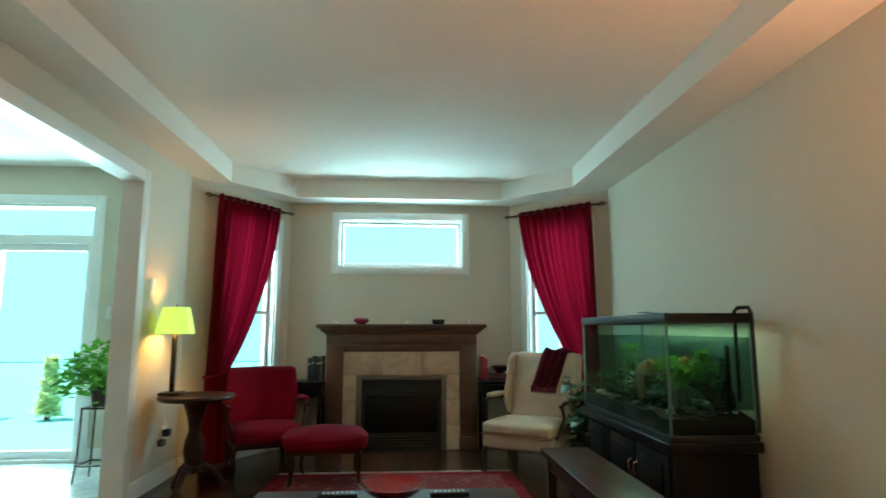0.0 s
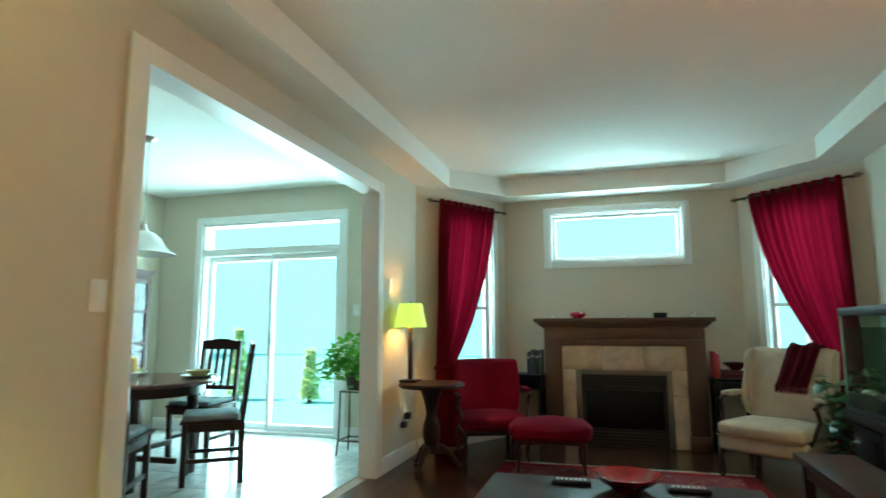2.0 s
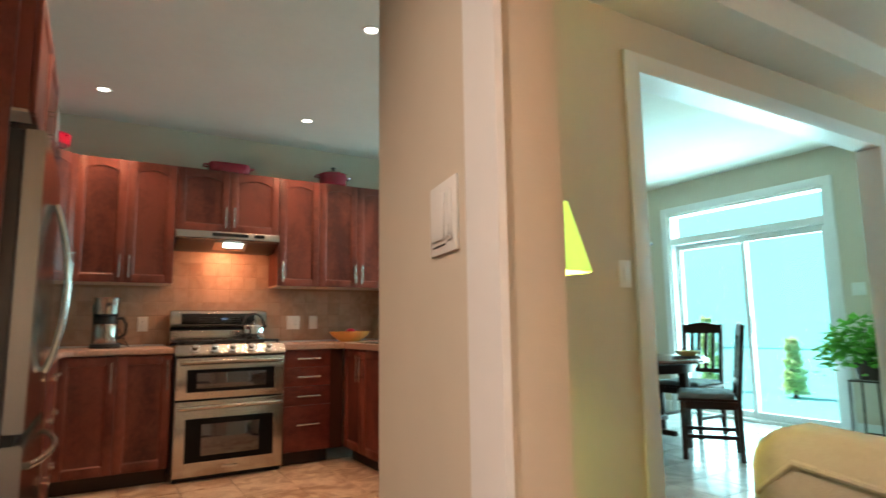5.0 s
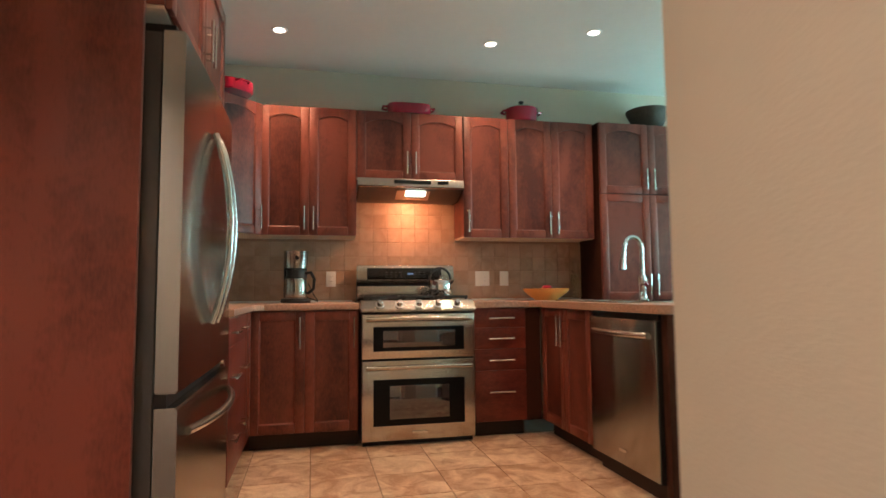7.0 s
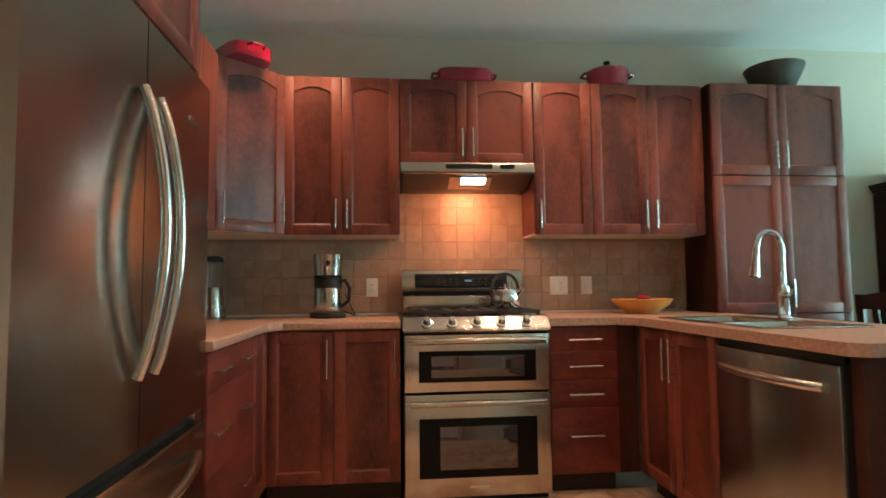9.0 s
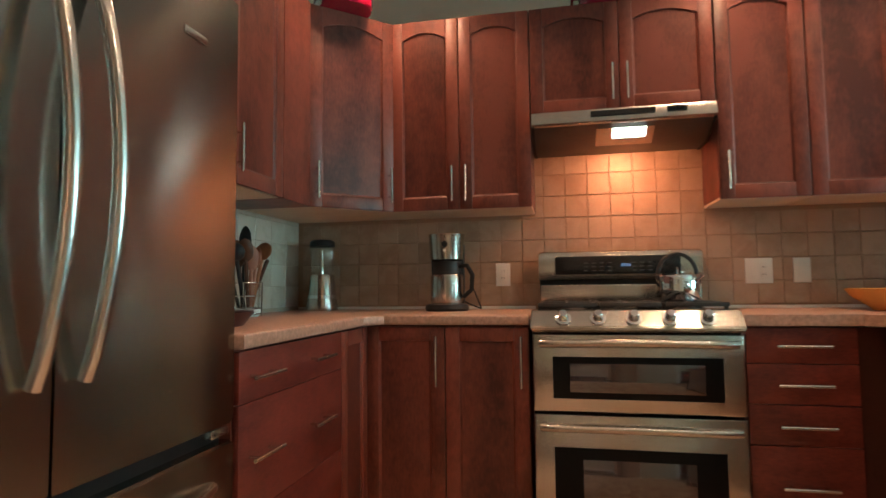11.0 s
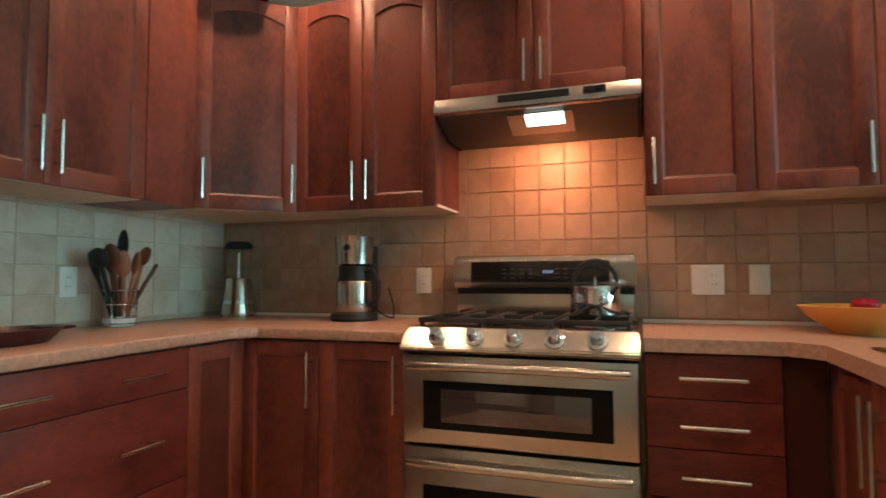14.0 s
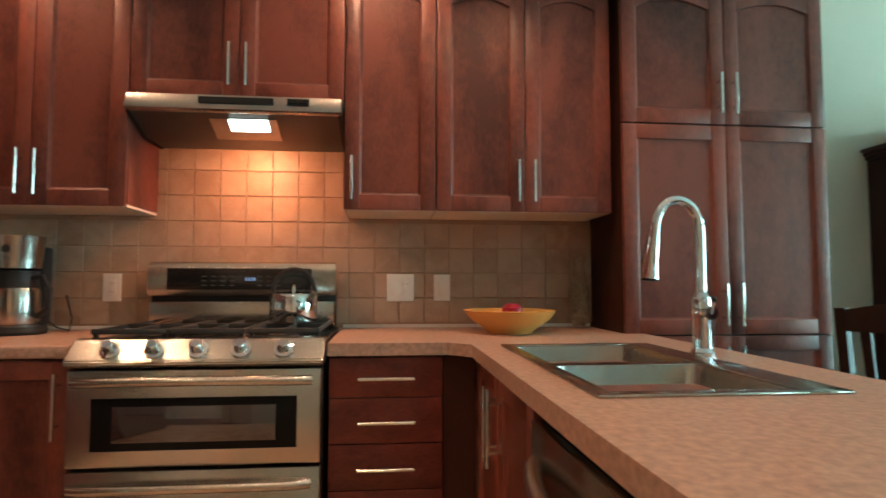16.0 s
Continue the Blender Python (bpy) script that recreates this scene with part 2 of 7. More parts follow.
# ---- mesh tools ----
def box(bm, x0, x1, y0, y1, z0, z1, bevel=0.0, seg=2):
    r = bmesh.ops.create_cube(bm, size=1.0, matrix=Matrix.Translation(((x0 + x1) / 2, (y0 + y1) / 2, (z0 + z1) / 2)) @ Matrix.Diagonal((abs(x1 - x0), abs(y1 - y0), abs(z1 - z0), 1)))
    if bevel:
        edges = list({e for v in r["verts"] for e in v.link_edges})
        bmesh.ops.bevel(bm, geom=edges, offset=bevel, segments=seg, affect="EDGES", profile=0.5)
    return bm


def B(*a, **k):
    return box(bmesh.new(), *a, **k)


def rod(bm, p, q, r, r2=None, seg=12):
    p, q = Vector(p), Vector(q)
    d = q - p
    m = Matrix.Translation((p + q) / 2) @ d.to_track_quat("Z", "Y").to_matrix().to_4x4()
    bmesh.ops.create_cone(bm, cap_ends=True, segments=seg, radius1=r, radius2=r if r2 is None else r2, depth=d.length, matrix=m)
    return bm


def lathe(bm, profile, seg=28, centre=(0, 0, 0)):
    """Turned shape from (radius, height) pairs."""
    rings = []
    for r, z in profile:
        if r < 1e-4:
            rings.append([bm.verts.new((centre[0], centre[1], centre[2] + z))])
        else:
            rings.append([bm.verts.new((centre[0] + r * math.cos(2 * math.pi * i / seg), centre[1] + r * math.sin(2 * math.pi * i / seg), centre[2] + z)) for i in range(seg)])
    for a, b in zip(rings, rings[1:]):
        for i in range(seg):
            j = (i + 1) % seg
            if len(a) == 1 and len(b) > 1:
                bm.faces.new((a[0], b[j], b[i])[::-1])
            elif len(b) == 1 and len(a) > 1:
                bm.faces.new((a[i], a[j], b[0]))
            elif len(a) > 1:
                bm.faces.new((a[i], a[j], b[j], b[i]))
    return bm


def tube(bm, pts, r, seg=10, taper=None):
    """A round bar along a line of points."""
    pts = [Vector(p) for p in pts]
    rings = []
    side = None
    for i, p in enumerate(pts):
        d = (pts[min(i + 1, len(pts) - 1)] - pts[max(i - 1, 0)]).normalized()
        if side is None:
            side = d.orthogonal().normalized()
        side = (side - d * side.dot(d)).normalized()
        up = d.cross(side)
        rr = r if taper is None else r * taper(i / (len(pts) - 1))
        rings.append([bm.verts.new(p + rr * (side * math.cos(2 * math.pi * k / seg) + up * math.sin(2 * math.pi * k / seg))) for k in range(seg)])
    for a, b in zip(rings, rings[1:]):
        for k in range(seg):
            bm.faces.new((a[k], a[(k + 1) % seg], b[(k + 1) % seg], b[k]))
    bm.faces.new(rings[0][::-1])
    bm.faces.new(rings[-1])
    return bm


def arc(f, n):
    return [f(i / n) for i in range(n + 1)]


def prism(bm, outline, axis, a, b):
    """An outline of pairs pushed from a to b along an axis."""
    def at(u, v, w):
        return (w, u, v) if axis == "x" else (u, w, v) if axis == "y" else (u, v, w)
    lo, hi = [bm.verts.new(at(u, v, a)) for u, v in outline], [bm.verts.new(at(u, v, b)) for u, v in outline]
    n = len(outline)
    bm.faces.new(lo)
    bm.faces.new(hi[::-1])
    for i in range(n):
        bm.faces.new((lo[i], hi[i], hi[(i + 1) % n], lo[(i + 1) % n]))
    bmesh.ops.recalc_face_normals(bm, faces=bm.faces[:])
    return bm


def blob(bm, centre, size, sub=3, rough=0.0, seed=0):
    r = bmesh.ops.create_icosphere(bm, subdivisions=sub, radius=1.0)
    for v in r["verts"]:
        k = 1 + rough * noise.noise(v.co * 2.3 + Vector((seed * 7.1, seed, 0)))
        v.co = Vector(centre) + Vector((v.co.x * size[0] * k, v.co.y * size[1] * k, v.co.z * size[2] * k))
    return bm


def cushion(bm, x0, x1, y0, y1, z0, z1, puff=0.03, n=8):
    """A padded block that swells in the middle of its top and front."""
    box(bm, x0, x1, y0, y1, z0, z1, bevel=min(x1 - x0, y1 - y0, z1 - z0) * 0.28, seg=4)
    bmesh.ops.subdivide_edges(bm, edges=[e for e in bm.edges if e.calc_length() > 0.08], cuts=6, use_grid_fill=True)
    c, h = Vector(((x0 + x1) / 2, (y0 + y1) / 2, (z0 + z1) / 2)), Vector(((x1 - x0) / 2, (y1 - y0) / 2, (z1 - z0) / 2))
    for v in bm.verts:
        u = Vector(((v.co.x - c.x) / h.x, (v.co.y - c.y) / h.y, (v.co.z - c.z) / h.z))
        ax = max(range(3), key=lambda i: abs(u[i]))
        o = [i for i in range(3) if i != ax]
        v.co[ax] += puff * math.copysign(1, u[ax]) * max(0, 1 - u[o[0]] ** 2) * max(0, 1 - u[o[1]] ** 2)
    return bm


def mesh_of(name, bm, material, smooth=True):
    me = bpy.data.meshes.new(name)
    bm.normal_update()
    bm.to_mesh(me)
    bm.free()
    me.materials.append(material)
    if smooth:
        me.shade_smooth()
        me.set_sharp_from_angle(angle=radians(35))
    return me


def part(name, bm, material, parent, label=""):
    ob = new(name, mesh_of(name, bm, material))
    ob.parent = parent
    return tagged(ob, label)


def thing(name, m, label, category, group="", kind=""):
    ob = new(name)
    ob.empty_display_size = 0.1
    ob.matrix_basis = m
    return tagged(ob, label, category, group, kind)


def solid(name, bm, material, label="", category="", group="", kind="", m=None):
    ob = new(name, mesh_of(name, bm, material))
    if m is not None:
        ob.matrix_basis = m
    return tagged(ob, label, category, group, kind)


def structure(name, bm, material, label=""):
    return solid(name, bm, material, label, kind="structure")


def wall_strip(bm, p, q, thick, z0, z1, holes=()):
    """A wall from p to q, its room face on the line, thickness to its right side, with openings (start, end, bottom, top)."""
    p, q = Vector((*p, 0)), Vector((*q, 0))
    d = (q - p).normalized()
    length = (q - p).length
    m = Matrix.Translation(p) @ Matrix(((d.x, d.y, 0, 0), (d.y, -d.x, 0, 0), (0, 0, 1, 0), (0, 0, 0, 1)))
    xs = sorted({0.0, length, *[h[0] for h in holes], *[h[1] for h in holes]})
    for a, b in zip(xs, xs[1:]):
        cuts = sorted((h[2], h[3]) for h in holes if h[0] <= a + 1e-6 and h[1] >= b - 1e-6)
        z = z0
        for c0, c1 in cuts + [(z1, z1)]:
            if c0 - z > 1e-4:
                r = bmesh.ops.create_cube(bm, size=1.0, matrix=m @ Matrix.Translation(((a + b) / 2, thick / 2, (z + c0) / 2)) @ Matrix.Diagonal((b - a, thick, c0 - z, 1)))
            z = max(z, c1)
    bmesh.ops.remove_doubles(bm, verts=bm.verts[:], dist=1e-5)
    bmesh.ops.recalc_face_normals(bm, faces=bm.faces[:])
    return bm

# ---- structure ----
KC = 2.70   # kitchen and dining ceiling
LC = 2.505  # living room soffit
LT = 2.695  # raised middle of the living room ceiling
structure("wall_west", wall_strip(bmesh.new(), (-5.06, -1.3), (-5.06, 5.45), -0.15, 0, KC), PAINT, "beige painted wall behind the range")
structure("wall_south_kitchen", wall_strip(bmesh.new(), (-2.36, -1.30), (-5.21, -1.30), -0.15, 0, KC), PAINT, "beige painted kitchen wall")
structure("wall_hall", B(-2.51, -2.36, -2.75, -1.452, 0, KC), PAINT, "beige painted wall")
structure("wall_south", B(-2.51, 2.28, -2.9, -2.752, 0, KC), PAINT, "beige painted wall")
structure("wall_patio", wall_strip(bmesh.new(), (-5.21, 5.45), (-1.81, 5.45), -0.16, 0, KC, [(0.73, 2.51, 0.0, 2.335)]), PAINT, "unseen beige wall added to seal out light with a sliding patio door")
structure("wall_dining_side", wall_strip(bmesh.new(), (-1.69, 5.01), (-1.69, 0.668), 0.12, 0, KC, [(0.92, 3.37, 0.0, 2.24)]), PAINT, "unseen beige wall added to seal out light with a wide cased opening")
structure("wall_bay_west", wall_strip(bmesh.new(), (-1.02, 6.05), (-1.69, 5.01), 0.14, 0, KC, [(0.20, 0.86, 0.72, 2.22)]), PAINT, "angled bay wall with a window")
structure("wall_bay_back", wall_strip(bmesh.new(), (1.318, 6.05), (-1.02, 6.05), 0.14, 0, KC, [(0.518, 1.832, 1.83, 2.335)]), PAINT, "unseen beige wall added to seal out light above the fireplace")
structure("wall_bay_east", wall_strip(bmesh.new(), (2.13, 5.25), (1.318, 6.05), 0.14, 0, KC, [(0.22, 0.92, 0.72, 2.22)]), PAINT, "angled bay wall with a window")
structure("wall_east", B(2.13, 2.28, -2.75, 5.25, 0, KC), PAINT, "beige painted wall beside the aquarium")

# stub wall with a blunt corner, and an added wall joining the dining side
bm = bmesh.new()
prism(bm, [(-1.164, 0.07), (-0.60, -0.045), (-0.519, -0.053), (-0.487, 0.03), (-1.15, 0.19)], "z", 0, KC)
bmesh.ops.bevel(bm, geom=[e for e in bm.edges if abs(e.verts[0].co.z - e.verts[1].co.z) > 1], offset=0.006, segments=2, affect="EDGES", profile=0.5)
structure("wall_stub", bm, PAINT, "beige stub wall with a blunt white corner")
# thin white strip over the blunt corner
bm = bmesh.new()
prism(bm, [(-0.612, -0.0455), (-0.60, -0.0485), (-0.518, -0.0565), (-0.512, -0.048), (-0.519, -0.0505), (-0.60, -0.0425)], "z", 0.001, LC)
structure("trim_corner_strip", bm, WHITE, "white strip along the stub wall's blunt corner")
# never in view; put here to keep stray light from leaking through
structure("wall_join", wall_strip(bmesh.new(), (-1.74, 0.698), (-1.13, 0.190), -0.08, 0, KC), PAINT, "unseen beige wall added to seal out light")

structure("ceiling_kitchen", B(-5.21, -1.75, -2.75, 5.6, KC, KC + 0.12), CEIL, "white kitchen ceiling")
bm = bmesh.new()
# soffit ring with the raised tray inside
outer = [(-1.75, -2.75), (2.16, -2.75), (2.16, 5.27), (1.34, 6.1), (-1.04, 6.1), (-1.75, 5.03)]
inner = [(-1.40, -1.7), (1.76, -1.7), (1.76, 5.14), (1.18, 5.753), (-0.925, 5.753), (-1.40, 5.18)]
lo_o, lo_i = [bm.verts.new((x, y, LC)) for x, y in outer], [bm.verts.new((x, y, LC)) for x, y in inner]
hi_i = [bm.verts.new((x, y, LT)) for x, y in inner]
for i in range(6):
    j = (i + 1) % 6
    bm.faces.new((lo_o[i], lo_o[j], lo_i[j], lo_i[i]))
    bm.faces.new((lo_i[i], lo_i[j], hi_i[j], hi_i[i]))
bm.faces.new(hi_i)
top = [bm.verts.new((x, y, KC + 0.12)) for x, y in outer]
bm.faces.new(top)
for i in range(6):
    j = (i + 1) % 6
    bm.faces.new((lo_o[i], lo_o[j], top[j], top[i]))
bmesh.ops.recalc_face_normals(bm, faces=bm.faces[:])
structure("ceiling_living", bm, CEIL, "off-white tray ceiling")
structure("header_beam", B(-1.81, -1.69, -2.75, 0.666, LC, KC), PAINT, "painted beam between hall and kitchen")

structure("floor_kitchen", B(-5.21, -1.755, -2.9, 5.6, -0.10, -0.006), FGROUT, "tiled kitchen floor")
structure("floor_living", B(-1.755, 2.3, -2.9, 6.2, -0.10, -0.006), KICK, "dark hardwood floor")
# the cyan glare of the overexposed yard is put into the paving colour
structure("ground", B(-60, 60, 5.615, 90, -0.35, -0.25), mat("glare-washed paving", (0.24, 0.66, 0.68), 0.8, vary=0.1, scale=1), "patio ground washed in cyan glare")

# opening casing
bm = bmesh.new()
for x0, x1 in ((-1.688, -1.672), (-1.828, -1.812)):
    box(bm, x0, x1, 1.555, 1.645, 0, 2.32, 0.004)
    box(bm, x0, x1, 4.085, 4.175, 0, 2.32, 0.004)
    box(bm, x0, x1, 1.645, 4.085, 2.235, 2.32, 0.004)
box(bm, -1.826, -1.674, 1.641, 1.655, 0, 2.23)
box(bm, -1.826, -1.674, 4.075, 4.089, 0, 2.23)
box(bm, -1.826, -1.674, 1.655, 4.075, 2.226, 2.239)
structure("trim_opening", bm, WHITE, "white painted casing round the wide opening")


def baseboard(name, p, q):
    p, q = Vector((*p, 0)), Vector((*q, 0))
    d = (q - p).normalized()
    n = Vector((-d.y, d.x, 0))
    bm = bmesh.new()
    prof = [(0.001, 0), (0.016, 0), (0.016, 0.085), (0.011, 0.10), (0.011, 0.112), (0.004, 0.125), (0.001, 0.125)]
    a = [bm.verts.new(p + n * u + Vector((0, 0, z))) for u, z in prof]
    b = [bm.verts.new(q + n * u + Vector((0, 0, z))) for u, z in prof]
    for i in range(len(prof)):
        j = (i + 1) % len(prof)
        bm.faces.new((a[i], a[j], b[j], b[i]))
    bm.faces.new(a[::-1])
    bm.faces.new(b)
    bmesh.ops.recalc_face_normals(bm, faces=bm.faces[:])
    structure("baseboard", bm, WHITE, "white moulded baseboard")


baseboard("a", (-1.69, 5.0), (-1.69, 4.18))
baseboard("b", (-1.69, 1.55), (-1.69, 0.69))
baseboard("c", (-1.03, 6.04), (-1.68, 5.03))
baseboard("d", (-0.60, 6.05), (-1.0, 6.05))
baseboard("e", (1.30, 6.05), (0.95, 6.05))
baseboard("f", (2.12, 5.26), (1.33, 6.03))
baseboard("g", (2.13, -2.7), (2.13, 5.22))
baseboard("h", (-1.83, 5.45), (-2.61, 5.45))
baseboard("i", (-4.58, 5.45), (-5.04, 5.45))
baseboard("j", (-0.62, -0.042), (-1.15, 0.066))


def window_frame(name, m, w, h, depth, label, casing=0.075, sash=0.035, rail=None, sill=False):
    """A window in an opening w by h whose lower left inner corner is the origin; y runs out through the wall."""
    win = thing(name, m, label, "window", kind="structure")
    bm = bmesh.new()
    for (a, b, c, d) in ((-casing, 0, -casing, h + casing), (w, w + casing, -casing, h + casing), (0, w, h, h + casing), (0, w, -casing, 0)):
        box(bm, a, b, -0.018, -0.001, c, d, 0.004)
        box(bm, a + 0.012 if a < 0 else a, b - 0.012 if b > w else b, -0.024, -0.018, c + 0.012 if c < 0 else c, d - 0.012 if d > h else d, 0.002)
    part("casing", bm, WHITE, win)
    bm = bmesh.new()
    for (a, b, c, d) in ((0, 0.012, 0, h), (w - 0.012, w, 0, h), (0.012, w - 0.012, 0, 0.012), (0.012, w - 0.012, h - 0.012, h)):
        box(bm, a, b, 0, depth, c, d)
    part("jamb", bm, WHITE, win)
    bm = bmesh.new()
    y0, y1 = depth * 0.45, depth * 0.45 + 0.04
    i = 0.012
    for (a, b, c, d) in ((i, i + sash, i, h - i), (w - i - sash, w - i, i, h - i), (i + sash, w - i - sash, i, i + sash), (i + sash, w - i - sash, h - i - sash, h - i)):
        box(bm, a, b, y0, y1, c, d, 0.004)
    if rail:
        box(bm, i + sash, w - i - sash, y0, y1, rail - sash / 2, rail + sash / 2, 0.004)
    part("window_frame", bm, WHITE, win)
    pane = part("pane", B(i + sash - 0.004, w - i - sash + 0.004, y0 + 0.016, y0 + 0.022, i + sash - 0.004, h - i - sash + 0.004), CLEAR, win)
    pane.visible_shadow = False
    return win


window_frame("window_1", pose(-0.514, 6.05, 1.83), 1.314, 0.505, 0.14, "white-framed transom window above the fireplace")
a = math.degrees(math.atan2(1.04, 0.67))
window_frame("window_2", Matrix.Translation((-1.69 + 0.67 / 1.237 * 0.377, 5.01 + 1.04 / 1.237 * 0.377, 0.72)) @ pose(0, 0, 0, 0, 0, a), 0.66, 1.5, 0.14, "white-framed bay window behind the curtain", rail=0.62)
b = math.degrees(math.atan2(-0.80, 0.812))
window_frame("window_3", Matrix.Translation((1.318 + 0.812 / 1.14 * 0.22, 6.05 - 0.80 / 1.14 * 0.22, 0.72)) @ pose(0, 0, 0, 0, 0, b), 0.70, 1.5, 0.14, "white-framed bay window behind the curtain", rail=0.62)

# patio door with a transom
door = thing("door_1", pose(-4.48, 5.45, 0), "white sliding patio door with a transom above", "door", kind="structure")
W_, H_ = 1.78, 2.335
bm = bmesh.new()
for (a, b, c, d) in ((-0.085, 0, 0, H_ + 0.085), (W_, W_ + 0.085, 0, H_ + 0.085), (0, W_, H_, H_ + 0.085)):
    box(bm, a, b, -0.02, -0.001, c, d, 0.004)
part("casing", bm, WHITE, door)
bm = bmesh.new()
for (a, b, c, d) in ((0, 0.03, 0, H_), (W_ - 0.03, W_, 0, H_), (0.03, W_ - 0.03, H_ - 0.025, H_), (0.03, W_ - 0.03, 1.965, 2.045), (0.03, W_ - 0.03, 0, 0.03)):
    box(bm, a, b, 0.005, 0.155, c, d, 0.003)
part("door_frame", bm, WHITE, door)
for k, (x0, x1, y0) in enumerate(((0.03, 0.905, 0.10), (0.875, 1.75, 0.05))):
    bm = bmesh.new()
    for (a, b, c, d) in ((x0, x0 + 0.05, 0.03, 1.965), (x1 - 0.05, x1, 0.03, 1.965), (x0 + 0.05, x1 - 0.05, 0.03, 0.10), (x0 + 0.05, x1 - 0.05, 1.90, 1.965)):
        box(bm, a, b, y0, y0 + 0.04, c, d, 0.004)
    sash = part("sliding_panel", bm, WHITE, door)
    pane = part("pane", B(x0 + 0.046, x1 - 0.046, y0 + 0.017, y0 + 0.023, 0.096, 1.904), CLEAR, sash)
    pane.visible_shadow = False
part("door_handle", B(0.945, 0.965, 0.02, 0.05, 0.92, 1.10, 0.006), WHITE, door, "white pull handle")
pane = part("transom_pane", B(0.03, W_ - 0.03, 0.07, 0.076, 2.045, 2.31), CLEAR, door)
pane.visible_shadow = False

# beyond the glass
bm = bmesh.new()
box(bm, -30, 30, 26, 26.1, -0.2, 22)
box(bm, -30.1, -30, 6, 26, -0.2, 22)
box(bm, 30, 30.1, 6, 26, -0.2, 22)
structure("backdrop", bm, OUTSIDE, "overexposed bright sky and haze")
for k, (x0, x1, y0, y1, zr) in enumerate(((-2.9, -2.35, 6.3, 6.9, 1.6), (2.1, 3.0, 6.9, 7.6, 1.5))):
    lat = thing("lattice_screen", pose(0, 0, 0), "white slatted garden screen outside the window", "screen", "garden screens")
    for i in range(9):
        bm = bmesh.new()
        z = 0.28 + i * 0.115
        p, q = Vector((x0, y0, z)), Vector((x1, y1, z))
        rod(bm, p, q, 0.03, seg=4)
        part("slat", bm, WHITE, lat)
    for p in ((x0, y0), (x1, y1)):
        part("post", B(p[0] - 0.035, p[0] + 0.035, p[1] - 0.035, p[1] + 0.035, -0.25, 1.33, 0.004), WHITE, lat)

# ---- kitchen ----
def handle(parent, x, z, length, upright=True, label="satin nickel bar handle"):
    bm = bmesh.new()
    h = length / 2
    if upright:
        rod(bm, (x, -0.034, z - h), (x, -0.034, z + h), 0.006, seg=10)
        for k in (-0.62, 0.62):
            rod(bm, (x, -0.034, z + k * h), (x, 0.0, z + k * h), 0.0045, seg=8)
    else:
        rod(bm, (x - h, -0.034, z), (x + h, -0.034, z), 0.006, seg=10)
        for k in (-0.62, 0.62):
            rod(bm, (x + k * h, -0.034, z), (x + k * h, 0.0, z), 0.0045, seg=8)
    return part("handle", bm, SATIN, parent, label)


def panel_door(parent, x0, x1, z0, z1, arched=False, handle_at=None, hl=0.165, y=0.0, label=""):
    """A frame-and-panel door; the panel sits back, the top rail may be arched."""
    s, t = 0.058, 0.02
    g = 0.0015
    x0, x1, z0, z1 = x0 + g, x1 - g, z0 + g, z1 - g
    d = part("door", B(x0 + s - 0.006, x1 - s + 0.006, y - 0.010, y - 0.001, z0 + s - 0.006, z1 - s + 0.006), PANEL, parent, label)
    part("stile", B(x0, x0 + s, y - t, y, z0, z1, 0.003), CHERRY, d)
    part("stile", B(x1 - s, x1, y - t, y, z0, z1, 0.003), CHERRY, d)
    part("rail", B(x0 + s, x1 - s, y - t + 0.001, y, z0, z0 + s, 0.003), CHERRY, d)
    if arched:
        n = 12
        w = x1 - x0 - 2 * s
        low = [(x0 + s + w * i / n, z1 - s - 0.035 * (abs(2 * i / n - 1) ** 2)) for i in range(n + 1)]
        part("rail", prism(bmesh.new(), low + [(x1 - s, z1), (x0 + s, z1)], "y", y - t + 0.001, y), CHERRY, d)
    else:
        part("rail", B(x0 + s, x1 - s, y - t + 0.001, y, z1 - s, z1, 0.003), CHERRY, d)
    bm = bmesh.new()
    for a, b in ((x0 + s, 1), (x1 - s, -1)):
        prism(bm, [(a, y - t + 0.004), (a + b * 0.009, y - 0.0095), (a, y - 0.0095)], "z", z0 + s, z1 - s - (0.03 if arched else 0))
    prism(bm, [(y - t + 0.004, z0 + s), (y - 0.0095, z0 + s + 0.009), (y - 0.0095, z0 + s)], "x", x0 + s, x1 - s)
    part("bead", bm, CHERRY, d)
    if handle_at:
        hx = x0 + 0.030 if handle_at[0] == "l" else x1 - 0.030
        hz = z0 + 0.035 + hl / 2 if handle_at[1] == "b" else z1 - 0.035 - hl / 2
        hob = handle(d, hx, hz, hl)
        hob.location.y = y - t
    return d


def wall_cabinet(m, w, h, d, doors, label, arched=True, group="wall cabinets"):
    c = thing("wall_cabinet", m, label, "cabinet", group)
    part("body", B(0, w, 0.001, d, 0.012, h), CHERRY, c)
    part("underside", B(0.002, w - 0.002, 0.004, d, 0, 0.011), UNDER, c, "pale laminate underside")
    n = len(doors)
    for k, at in enumerate(doors):
        panel_door(c, w * k / n, w * (k + 1) / n, 0.0, h, arched, at)
    return c


